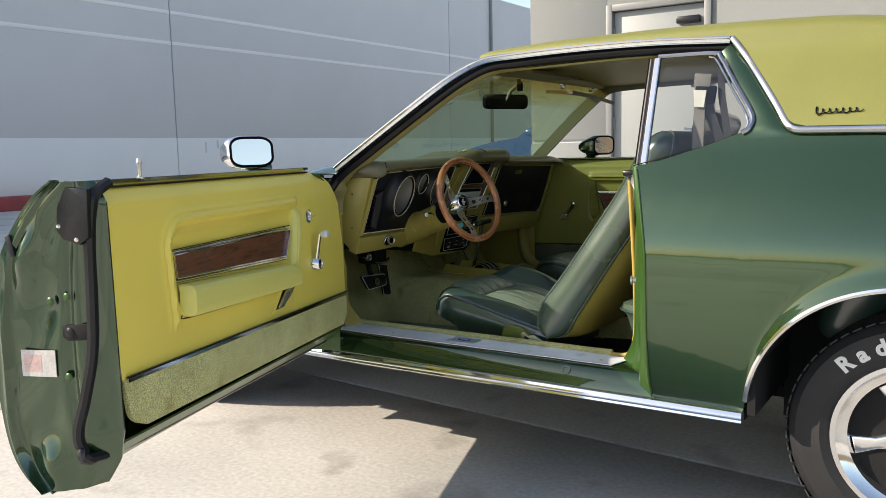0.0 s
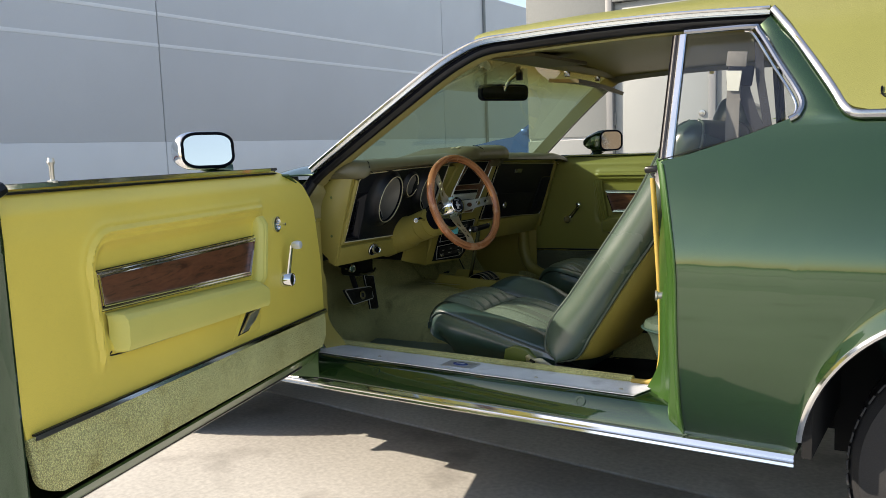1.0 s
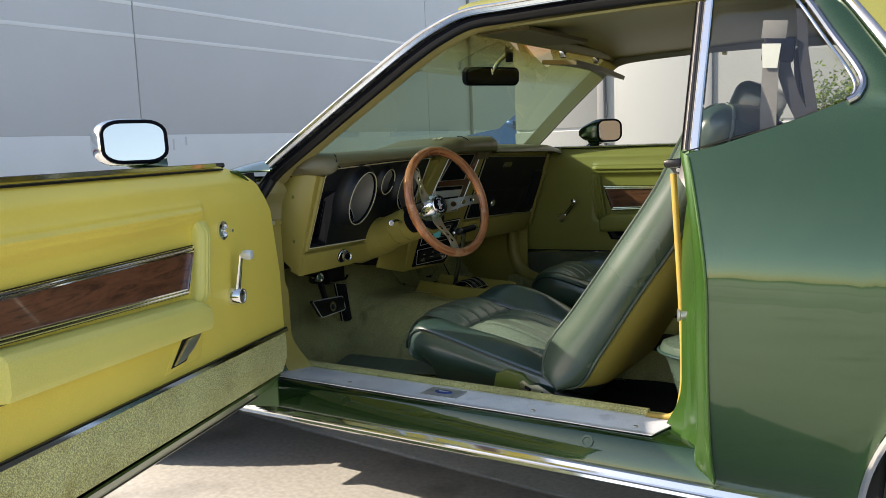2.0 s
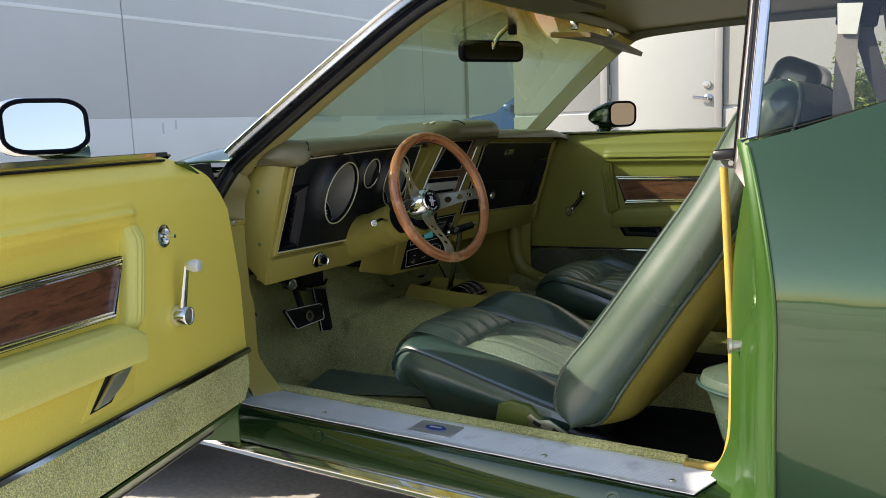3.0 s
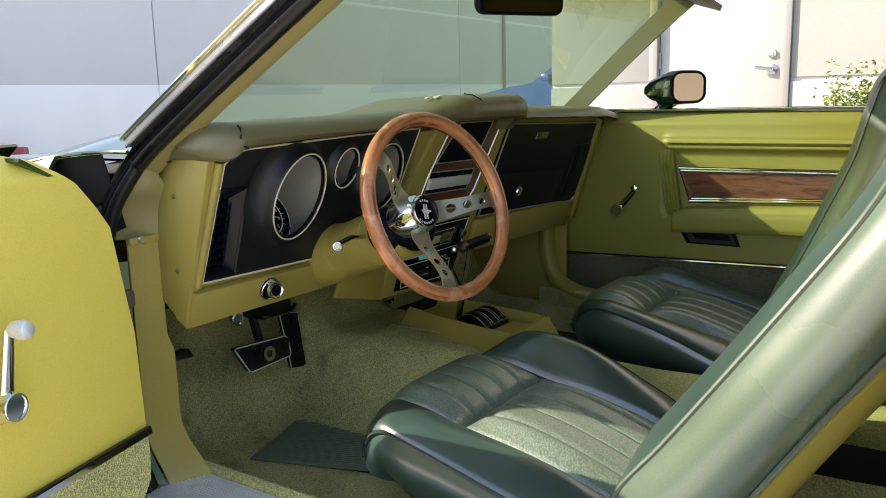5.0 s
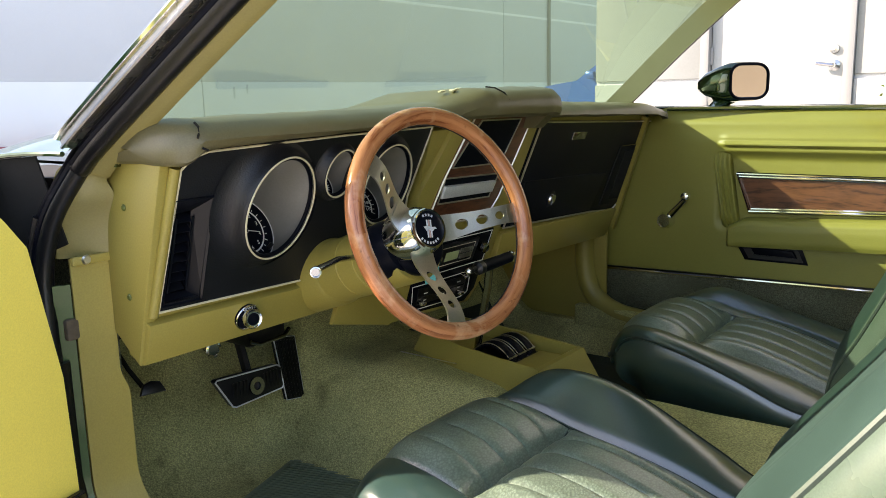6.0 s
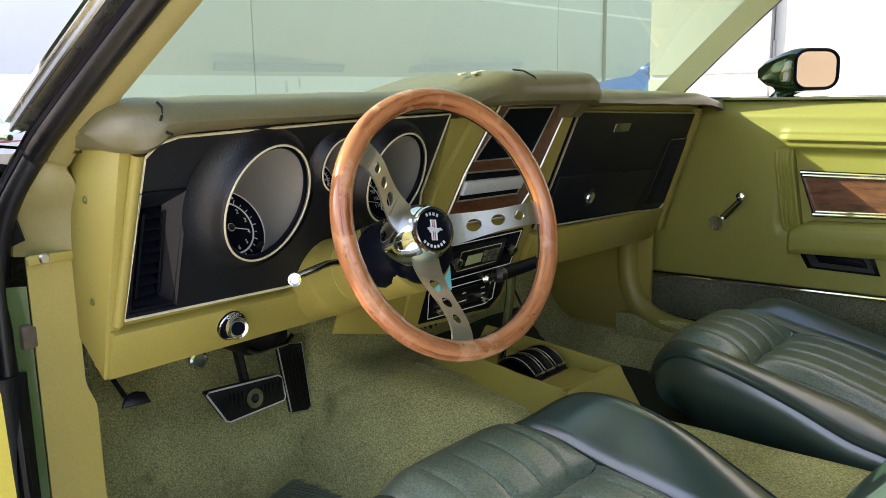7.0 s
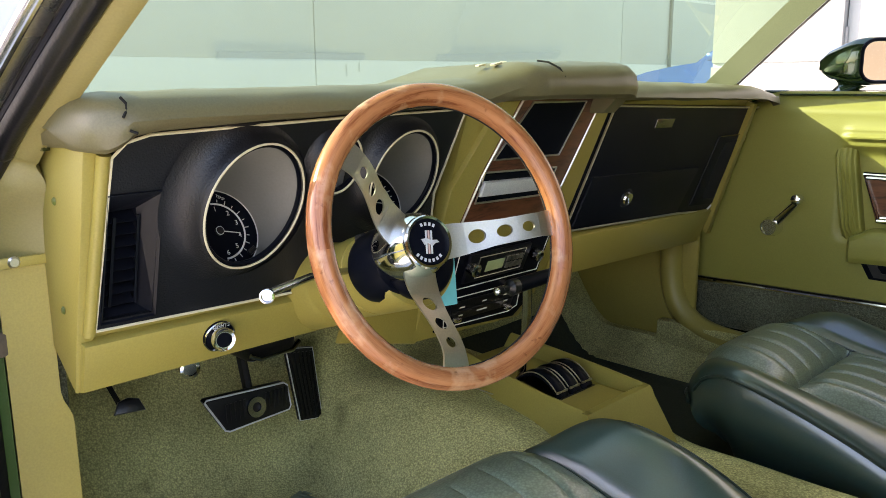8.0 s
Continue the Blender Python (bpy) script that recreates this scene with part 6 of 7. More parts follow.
rim = part("rim", grid(rim_pt, 208, 16, closed_u=True, closed_v=True), RIMWOOD, wheel, "worn orange-brown varnished wood rim")
uv = rim.data.uv_layers.new(name="grain")
inv = WM.inverted()
for poly in rim.data.polygons:
    c0 = inv @ poly.center
    a_c = math.atan2(c0.y, c0.x)
    b_c = math.atan2(c0.z, math.hypot(c0.x, c0.y) - RR)
    for li in poly.loop_indices:
        p0 = inv @ rim.data.vertices[rim.data.loops[li].vertex_index].co
        a_ = math.atan2(p0.y, p0.x)
        b_ = math.atan2(p0.z, math.hypot(p0.x, p0.y) - RR)
        a_ += 2 * math.pi * round((a_c - a_) / (2 * math.pi))
        b_ += 2 * math.pi * round((b_c - b_) / (2 * math.pi))
        uv.data[li].uv = (a_ * RR, b_ * TR)
part("rim_inlay", tube([WM @ Vector(((RR - TR * 0.93) * math.cos(t * math.pi / 48), (RR - TR * 0.93) * math.sin(t * math.pi / 48), -TR * 0.35)) for t in range(96)], 0.0014, 6, True, up=WN), DARK, wheel)


def spoke(angle):
    """A flat tapered arm with three round holes, built as rings round each hole."""
    b = bmesh.new()
    holes = [(0.066, 0.0078), (0.090, 0.0069), (0.112, 0.0060)]
    x0, x1 = 0.022, 0.150
    cuts = [x0, 0.0545, 0.0785, 0.1015, 0.1225, x1]

    def half(x):
        return 0.0195 - 0.0060 * sm(0.03, 0.10, x) + 0.002 * sm(0.12, 0.146, x)

    def zed(x):
        return 0.0
    for k in range(5):
        a, c = cuts[k], cuts[k + 1]
        hole = holes[k - 1] if 1 <= k <= 3 else None
        n = 20
        if hole:
            cx, r = hole
            inner = [b.verts.new((cx + r * math.cos(2 * math.pi * i / n), r * math.sin(2 * math.pi * i / n), zed(cx))) for i in range(n)]
            outer = []
            for i in range(n):
                t = 2 * math.pi * i / n
                dx, dy = math.cos(t), math.sin(t)
                sx = ((c - cx) if dx > 0 else (cx - a)) / max(abs(dx), 1e-6)
                sy = half(cx) / max(abs(dy), 1e-6)
                s = min(sx, sy)
                x = cx + dx * s
                y = dy * s
                if sy < sx:
                    y = math.copysign(half(x), dy)
                outer.append(b.verts.new((x, y, zed(x))))
            for ex in (a, c):
                for sy in (-1, 1):
                    t = math.atan2(sy * half(ex), ex - cx)
                    i = int(round(t / (2 * math.pi) * n)) % n
                    outer[i].co = (ex, sy * half(ex), zed(ex))
            for i in range(n):
                j = (i + 1) % n
                b.faces.new((inner[i], outer[i], outer[j], inner[j]))
        else:
            m = 5
            P = [[b.verts.new((a + (c - a) * i / m, s * half(a + (c - a) * i / m), zed(a + (c - a) * i / m))) for s in (-1, 1)] for i in range(m + 1)]
            for i in range(m):
                b.faces.new((P[i][0], P[i + 1][0], P[i + 1][1], P[i][1]))
    thick(b, 0.003)
    bmesh.ops.transform(b, matrix=Matrix.Rotation(radians(angle), 4, "Z"), verts=b.verts[:])
    for v in b.verts:
        k = 1 - sm(0.03, 0.135, math.hypot(v.co.x, v.co.y))
        v.co = v.co + (DISH - Vector((0, 0, 0.012))) * k
    bmesh.ops.transform(b, matrix=WM, verts=b.verts[:])
    return b


for ang in (-1, 139, 260):
    part("spoke", spoke(ang), STEEL, wheel, "brushed steel spoke with three holes")
part("hub", lathe([(0.0375, -0.046), (0.0385, -0.040), (0.038, -0.024), (0.036, -0.010), (0.0325, 0.002), (0.0295, 0.007), (0.0285, 0.010), (0.0290, 0.0125), (0.0275, 0.0150), (0.0250, 0.0145), (0.0242, 0.011)], HM @ Matrix.Translation((0, 0, -0.004)), 48), CHROME, wheel, "polished chrome hub")
part("hub_boot", lathe([(0.043, -0.098), (0.0445, -0.085), (0.043, -0.066), (0.040, -0.052), (0.036, -0.044)], Matrix.Translation((0, 0, -0.012)) @ HM, 48), GLOSSB, wheel, "black cone behind the hub")
horn = part("horn_button", lathe([(0.0250, 0.008), (0.0245, 0.0100), (0.014, 0.0115), (0.001, 0.012)], HM @ Matrix.Translation((0, 0, -0.003)), 40), GLOSSB, wheel, "black horn button with bright emblem")
EM = HM @ Matrix.Rotation(radians(-8), 4, "Z")
for x in (-0.0032, 0, 0.0032):
    part("emblem_bar", box((0.0022, 0.025, 0.001), EM @ Matrix.Translation((x, 0, 0.0092)), 0.0003), ALU if x else PINK, horn)
part("emblem_shape", prism([(-0.010, 0.0025), (-0.004, 0.004), (0.0015, 0.002), (0.009, 0.0025), (0.012, 0.0), (0.007, -0.0012), (0.004, -0.004), (-0.0015, -0.0012), (-0.006, -0.0035), (-0.008, 0.0)], lambda a, b, k: EM @ Vector((a, b, 0.0094 + 0.0014 * k)), 0.0), ALU, horn, smooth=False)
for n_, a_, gap in ((4, 90, 15), (7, -90, 15)):
    for k in range(n_):
        a = radians(a_ + (k - (n_ - 1) / 2) * gap)
        part("emblem_mark", box((0.0028, 0.0036, 0.0006), EM @ Matrix.Rotation(a - math.pi / 2, 4, "Z") @ Matrix.Translation((0, 0.0196, 0.0080))), ALU, horn)
for k in range(8):
    a = radians(45 * k + 20)
    part("hub_screw", lathe([(0.0032, 0), (0.0024, 0.0016)], HM @ Matrix.Rotation(a, 4, "Z") @ Matrix.Translation((0.0362, 0, -0.016)) @ Matrix.Rotation(radians(82), 4, "Y"), 10), DARK, wheel)
tag = single("key_tag", box((0.001, 0.026, 0.062), pose(0.335, 0.475, 0.715, 4, 0, -25)), TAG, "turquoise card tag hanging below the steering wheel", "tag", smooth=False)

# ---- pedals ----
BRK = [(0.343, 0.481), (0.347, 0.484), (0.484, 0.476), (0.490, 0.471), (0.492, 0.437), (0.488, 0.431), (0.378, 0.427), (0.371, 0.430)]


def brk(y, z, k):
    return Vector((-0.052 + 0.16 * (0.455 - z) + k, y, z))


brake = part("brake_pedal", prism(BRK, lambda a, b, k: brk(a, b, -0.012 + 0.016 * k), 0.004), RUBBER, car, "ribbed rubber brake pedal with bright edge")
part("bright_edge", tube([brk(a, b, 0.002) for a, b in BRK], 0.0018, 6, True, up=(1, 0, 0.1)), ALU, brake)
part("pedal_ring", lathe([(0.0165, 0.000), (0.0165, 0.0055), (0.0078, 0.0055), (0.0078, 0.000)], frame_to(brk(0.427, 0.4525, 0.003), (1, 0, 0.15)), 24), STAIN, brake)
for k in range(15):
    y = 0.376 + 0.0078 * k
    if abs(y - 0.427) > 0.018:
        part("rib", box((0.0025, 0.0035, 0.036), Matrix.Translation(brk(y, 0.4535, 0.005)), 0.0), RUBBER, brake)
part("pedal_arm", tube([(-0.075, 0.432, 0.465), (-0.105, 0.436, 0.54), (-0.125, 0.438, 0.66)], 0.007, 8, ry=0.013), DARK, brake)
part("pedal_bracket", box((0.09, 0.092, 0.13), (-0.100, 0.470, 0.585), 0.012), RUBBER, brake, "black bracket under the column")
part("bracket_lip", tube([(-0.050, 0.424, 0.537), (-0.046, 0.440, 0.529), (-0.046, 0.500, 0.531), (-0.050, 0.517, 0.541)], 0.004, 8), STAIN, brake)
GAS = [(0.533, 0.507), (0.588, 0.497), (0.594, 0.367), (0.548, 0.374)]


def gs(y, z, k):
    return Vector((-0.112 + 0.10 * (0.44 - z) + k, y, z))


gas = part("accelerator", prism(GAS, lambda a, b, k: gs(a, b, -0.008 + 0.012 * k), 0.004), RUBBER, car, "ribbed rubber accelerator pedal with bright edge")
part("bright_edge", tube([gs(a, b, 0.001) for a, b in GAS], 0.0014, 6, True, up=(1, 0, 0.1)), ALU, gas)
for k in range(6):
    w = 0.12 + 0.15 * k
    part("rib", tube([gs(0.533 + 0.055 * w, 0.500 - 0.008 * w, 0.005), gs(0.548 + 0.046 * w, 0.380 - 0.006 * w, 0.005)], 0.0022, 6, up=(1, 0, 0)), RUBBER, gas)
part("pedal_arm", tube([(-0.125, 0.560, 0.49), (-0.17, 0.560, 0.55), (-0.22, 0.55, 0.62)], 0.006, 8), DARK, gas)
pm = frame_to((-0.10, 0.246, 0.492), (0.9, -0.2, 0.43)) @ Matrix.Scale(0.7, 4)
pk = part("parking_pedal", prism([(-0.032, -0.014), (0.032, -0.014), (0.022, 0.012), (0, 0.018), (-0.02, 0.012)], lambda a, b, k: pm @ Vector((a, b, 0.012 * k)), 0.003), RUBBER, car, "small black parking brake pedal")
part("pedal_arm", tube([(-0.105, 0.238, 0.49), (-0.15, 0.236, 0.52), (-0.24, 0.234, 0.60)], 0.004, 8), DARK, pk)
dm = frame_to((-0.02, 0.155, 0.315), (0.75, 0.1, 0.66))
part("foot_switch_plate", box((0.05, 0.075, 0.01), dm, 0.004), BLACK, car)

# ---- console and shifter ----
console = new("console")
console.location = (0.2, 0.77, 0.4)
tagged(console, "olive plastic centre console with black floor shifter", "console")


def con(u, v):
    x = 0.062 + 0.333 * u
    top = 0.487
    w = lerp([(0.05, 0.072), (0.18, 0.084), (0.30, 0.088), (0.42, 0.083)], x)
    y0 = lerp([(0.05, 0.858), (0.18, 0.828), (0.30, 0.803), (0.42, 0.783)], x)
    prof = [(-w - 0.016, 0.385), (-w - 0.008, 0.44), (-w, top - 0.006), (-w + 0.004, top), (-w + 0.008, top), (-w + 0.011, top - 0.004), (-w + 0.014, top - 0.028), (w - 0.014, top - 0.028), (w - 0.011, top - 0.004), (w - 0.008, top), (w - 0.004, top), (w, top - 0.006), (w + 0.008, 0.44), (w + 0.016, 0.385)]
    i = int(round(v * 13))
    y, z = prof[i]
    if x > 0.388:
        x += 0.05 * (top - z) / 0.16
    x -= 0.045 * (1 - sm(0.0, 0.30, u)) * (top - z) / 0.10
    return (x, y0 + y, z)


part("console_shell", thick(grid(con, 40, 14), 0.004), OLIVE_P, console, "scuffed olive console shell")
part("console_end", prism([(-0.099, 0.385), (0.099, 0.385), (0.083, 0.487), (-0.083, 0.487)], lambda a, b, k: (0.395 + 0.055 * math.sin(math.pi / 2 * (0.487 - b) / 0.102) - 0.01 * k, 0.783 + a, b), 0.0), OLIVE_P, console)
part("rear_rim", box((0.016, 0.150, 0.036), (0.388, 0.783, 0.4685), 0.004), OLIVE_P, console)
part("tray_step", box((0.085, 0.145, 0.02), (0.347, 0.783, 0.460), 0.006), OLIVE_P, console)
GY, GX0, GW = 0.766, 0.200, 0.033


def gate(y, u, lift=0.0):
    return (GX0 + 0.098 * u, y, 0.462 + lift + 0.032 * math.sin(math.pi * u) ** 0.75)


for k in range(3):
    y0_ = GY - 0.006 + GW * k
    band = part("gate_band", thick(grid(lambda u, v: Vector(gate(y0_ + 0.029 * v, u)) + Vector((0, 0, 0.006 * math.sin(math.pi * v))), 18, 7), 0.003), GLOSSB, console, "black curved louvre band")
    for e in (0.002, 0.027):
        part("band_edge", tube([gate(y0_ + e, u / 14, 0.0035) for u in range(1, 14)], 0.0011, 6, up=(0, 1, 0)), STEEL, band)
    part("band_foot", box((0.003, 0.027, 0.003), gate(y0_ + 0.0155, 0.95, 0.004)), STEEL, band)
part("gate_plate", box((0.104, 0.100, 0.006), (0.249, GY + 0.042, 0.462), 0.002), RUBBER, console)
part("console_ridge", box((0.14, 0.0025, 0.0015), (0.13, 0.715, 0.4605)), STEEL, console)
LV = [(0.205, 0.780, 0.475), (0.255, 0.726, 0.550), (0.318, 0.655, 0.640), (0.350, 0.615, 0.690)]
shift = part("shift_lever", tube(LV, 0.0072, 12, up=(0, 1, 0)), STAIN, console, "black and chrome shift lever")
HD = [Vector((0.346, 0.552, 0.688)), Vector((0.349, 0.590, 0.690)), Vector((0.352, 0.640, 0.693)), Vector((0.354, 0.672, 0.695))]
part("shift_handle", tube(HD[1:], 0.0105, 14, up=(1, 0, 0), scale=lambda t: 1.0 - 0.12 * t), GLOSSB, shift, "black t-handle")
part("handle_collar", lathe([(0.0105, -0.004), (0.0112, 0.0), (0.0112, 0.008), (0.008, 0.011), (0.0045, 0.013), (0.0045, 0.022), (0.0062, 0.024), (0.005, 0.033), (0.002, 0.035)], frame_to(HD[1], (-0.08, -0.99, -0.03)), 24), RUBBER, shift, "black handle button")
part("button_tip", lathe([(0.0050, 0), (0.0055, 0.006), (0.002, 0.009)], frame_to(HD[1] + Vector((-0.0022, -0.0275, -0.001)), (-0.08, -0.99, -0.03)), 16), CHROME, shift)
part("handle_cap", lathe([(0.0092, -0.002), (0.0105, 0.001), (0.009, 0.006), (0.004, 0.008)], frame_to(HD[3], (0.06, 0.99, 0.05)), 20), CHROME, shift)


# ---- seats ----
def piping(path, parent, r=0.004, closed=False, m=None):
    return part("piping", tube(path, r, 6, closed, up=(0.3, 0.5, 0.8)), m or SEAT, parent)


def bucket_seat(name, yc, label, headrest=False, upright=0.0):
    seat = new(name)
    seat.location = (0.6, yc, 0.26)
    tagged(seat, label, "car seat", "bucket seats")
    X0, X1, W = 0.345, 0.875, 0.240
    s0 = -1 if yc < YC else 1
    OUTER = [(0.345, 0.470), (0.40, 0.487), (0.475, 0.479), (0.545, 0.464), (0.64, 0.439), (0.72, 0.419), (0.80, 0.400), (0.875, 0.384)]
    if s0 < 0:
        INNER = [(0.345, 0.470), (0.40, 0.500), (0.45, 0.516), (0.50, 0.520), (0.56, 0.511), (0.62, 0.492), (0.68, 0.464), (0.735, 0.438), (0.79, 0.410), (0.875, 0.386)]
    else:
        INNER = [(0.345, 0.470), (0.40, 0.497), (0.45, 0.500), (0.50, 0.498), (0.58, 0.478), (0.66, 0.452), (0.74, 0.421), (0.80, 0.408), (0.875, 0.386)]
        OUTER = [(x, z + 0.024 * sm(0.38, 0.46, x)) for x, z in OUTER]
    MID = [(0.345, 0.478), (0.39, 0.494), (0.44, 0.499), (0.48, 0.491), (0.51, 0.474), (0.526, 0.459), (0.534, 0.455), (0.545, 0.464), (0.58, 0.472), (0.64, 0.466), (0.72, 0.444), (0.80, 0.416), (0.875, 0.398)]
    SEAM = 0.575

    def curve(t):
        return [(p.x, p.z) for p in spline([(x, 0, z) for x, z in t], 5)]
    BED = curve([(0.345, 0.474), (0.40, 0.488), (0.46, 0.486), (0.54, 0.468), (0.64, 0.452), (0.72, 0.434), (0.80, 0.408), (0.875, 0.392)])
    OUTER, INNER, MID = curve(OUTER), curve(INNER), curve(MID)

    def top(x, y):
        a = abs(y) / W
        edge = lerp(OUTER if y * s0 > 0 else INNER, x)
        mid = lerp(MID, x)
        mid += (lerp(BED, x) - mid) * sm(0.40, SEAM, a)
        z = mid - 0.006 * sm(0.3, SEAM, a)
        if a < SEAM:
            e = 1 - sm(SEAM - 0.05, SEAM, a)
            c = abs(math.cos(math.pi * y / 0.056))
            deep = 0.0070 if x > 0.535 else 0.0055 * sm(0.39, 0.45, x)
            z += deep * (min(c, 0.62) ** 0.42 - 0.82) * e
            z -= 0.010 * math.exp(-((x - 0.532) / 0.007) ** 2) * e
        else:
            k = sm(SEAM, 0.95, a)
            z += (lerp(BED, x) - z) * sm(SEAM, SEAM + 0.05, a)
            z += (edge - z) * k
            z += 0.010 * math.sin(math.pi * min((a - SEAM) / (0.96 - SEAM), 1.0)) * sm(0.38, 0.5, x)
        return z - 0.006 * math.exp(-((a - SEAM) / 0.022) ** 2)

    def front_x(y):
        return X0 + 0.062 * (abs(y) / W) ** 3

    def drop(d):
        return 0.060 * (1 - math.sqrt(max(0.0, 1 - ((0.065 - d) / 0.065) ** 2))) if d < 0.065 else 0.0

    def surf(u, y):
        x0 = front_x(y)
        d = (X1 - x0) * u ** 1.25
        a = abs(y) / W
        z = top(x0 + d, y) - drop(d) - 0.010 * (1 - math.sqrt(max(0.0, 1 - ((a - 0.93) / 0.07) ** 2))) * (a > 0.93)
        return Vector((x0 + d, yc + y * (1 - 0.05 * (1 - sm(0, 0.10, d))), z))

    NV = 112

    def cush(u, v):
        t = v * NV
        if t <= 96:
            return surf(u, W * (-1 + 2 * t / 96))
        k = (t - 96) / 16
        sgn = 1 if k < 0.5 else -1
        e = surf(u, W * sgn)
        zb = 0.300 + 0.045 * (1 - sm(0, 0.2, u))
        kk = min(k, 1 - k) / 0.5
        if kk < 0.75:
            q = kk / 0.75
            return (e.x + 0.05 * q * (1 - sm(0, 0.3, u)), e.y + sgn * (0.016 * math.sin(math.pi * min(1, q * 1.5)) - 0.062 * q ** 1.6), e.z + (zb - e.z) * q)
        q = (kk - 0.75) / 0.25
        return (e.x + 0.05 * (1 - sm(0, 0.3, u)), yc + (e.y - sgn * 0.062 - yc) * (1 - q), zb)
    cu = part("cushion", grid(cush, 110, NV, closed_v=True, caps=True), SEAT, seat, "dark green pleated vinyl cushion")
    part("insert", grid(lambda u, v: surf(0.07 + 0.90 * u, SEAM * W * 0.975 * (2 * v - 1)) + Vector((0, 0, 0.0022)), 130, 130), SEAT_K, cu, "knitted-texture pleated insert")
    for s in (-1, 1):
        piping([surf(k / 40, W * s) + Vector((0, 0.002 * s, 0.002)) for k in range(1, 41)], cu, 0.0034, m=PIPE)
        piping([surf(0.02 + 0.93 * k / 40, W * SEAM * s) + Vector((0, 0, 0.0035)) for k in range(41)], cu, 0.0018, m=PIPE)
        part("seat_track", box((0.44, 0.03, 0.05), (0.62, yc + s * 0.17, 0.285), 0.006), DARK, seat)
    piping([surf(0.0, W * (-1 + 2 * k / 30)) + Vector((-0.002, 0, 0)) for k in range(31)], cu, 0.0034, m=PIPE)
    piping([Vector((0.532, yc + W * SEAM * (-1 + k / 15), top(0.532, W * SEAM * (-1 + k / 15) * 0.97) + 0.004)) for k in range(31)], cu, 0.0015, m=PIPE)
    part("hinge_cover", prism([(0.690, 0.300), (0.870, 0.300), (0.852, 0.340), (0.800, 0.362), (0.765, 0.392), (0.722, 0.398), (0.692, 0.385), (0.684, 0.345)], lambda a, b, k: (a, yc + s0 * (W - 0.012 + 0.030 * k), b), 0.006, seg=3), LIMED, seat, "olive recliner cover")
    part("hinge_plate", prism([(0.762, 0.372), (0.772, 0.379), (0.790, 0.368), (0.812, 0.372), (0.850, 0.352), (0.862, 0.336), (0.850, 0.330), (0.820, 0.338), (0.800, 0.334), (0.780, 0.348), (0.764, 0.352)], lambda a, b, k: (a, yc + s0 * (W + 0.018 + 0.004 * k), b), 0.001), STEEL, seat, "steel hinge plate")
    for x, z in ((0.785, 0.360), (0.828, 0.350)):
        part("plate_slot", box((0.018, 0.003, 0.008), pose(x, yc + s0 * (W + 0.0225), z, 0, 22, 0), 0.001), DARK, seat)
    part("hinge_foot", tube(spline([(0.85, yc + s0 * (W - 0.004), 0.345), (0.91, yc + s0 * (W - 0.006), 0.332), (0.97, yc + s0 * (W - 0.02), 0.300), (1.00, yc + s0 * (W - 0.03), 0.275)], 4), 0.022, 10, up=(0, 1, 0)), RUBBER, seat, "black plastic hinge boot")
    # backrest: a padded slab leaning to the rear, its front swelling past the side piping
    front = [(0.862, 0.372), (0.822, 0.400), (0.838, 0.478), (0.900, 0.562), (0.958, 0.643), (1.043, 0.765), (1.100, 0.850), (1.143, 0.930), (1.174, 0.985), (1.200, 1.014), (1.218, 1.026)]
    rear = [(0.874, 0.368), (0.925, 0.384), (0.966, 0.450), (0.998, 0.500), (1.072, 0.615), (1.158, 0.740), (1.225, 0.858), (1.258, 0.935), (1.268, 0.980), (1.262, 1.012), (1.240, 1.026)]
    F = spline([(a - upright * max(b - 0.40, 0) / 0.55, 0, b) for a, b in front], 5)
    G = spline([(a - upright * max(b - 0.40, 0) / 0.55, 0, b) for a, b in rear], 5)
    N = len(F)

    def wide(h):
        return 0.252 * (1 - 0.22 * sm(0.72, 1.0, h) ** 2)

    def at(h):
        i = min(max(h, 0.0), 1.0) * (N - 1)
        j = min(int(i), N - 2)
        return F[j].lerp(F[j + 1], i - j), G[j].lerp(G[j + 1], i - j)

    def back(u, v):
        f, g = at(u)
        h = u
        w = wide(h)
        t = v * 72
        d = (g - f).normalized()
        if t <= 44:
            y = -1 + 2 * t / 44
            a = abs(y)
            swell = (0.034 * (1 - a ** 2.2) - 0.016 * (1 - sm(0.38, 0.62, a)) * (1 - sm(0.75, 0.9, h))) * sm(0.06, 0.30, h) * (1 - 0.6 * sm(0.9, 1, h))
            if a < 0.52:
                swell += 0.004 * (abs(math.cos(math.pi * y * w / 0.052)) ** 0.4 - 0.8) * sm(0.1, 0.2, h) * (1 - sm(0.8, 0.86, h))
            return (f.x - d.x * swell, yc + w * y, f.z - d.z * swell)
        if t <= 52 or t > 64:
            k = (t - 44) / 8 if t <= 52 else 1 - (t - 64) / 8
            s = 1 if t <= 52 else -1
            p = f.lerp(g, 0.04 + 0.92 * k)
            return (p.x, yc + s * (w + 0.028 * math.sin(math.pi * k) ** 0.7), p.z)
        k = (t - 52) / 12
        return (g.x, yc + w * (1 - 2 * k) * 0.97, g.z)
    bk = part("backrest", grid(back, 96, 72, closed_v=True, caps=True), SEAT_B, seat, "dark green vinyl backrest, smooth sides lightened for sky sheen")
    bk.data.materials.append(SEAT_SHEEN)
    # side faces take the copy lightened for sheen
    for f in bk.data.polygons:
        if abs(f.center.y - yc) > 0.2535 * (wide(0.5) / 0.252) and f.center.z < 0.99:
            f.material_index = 1
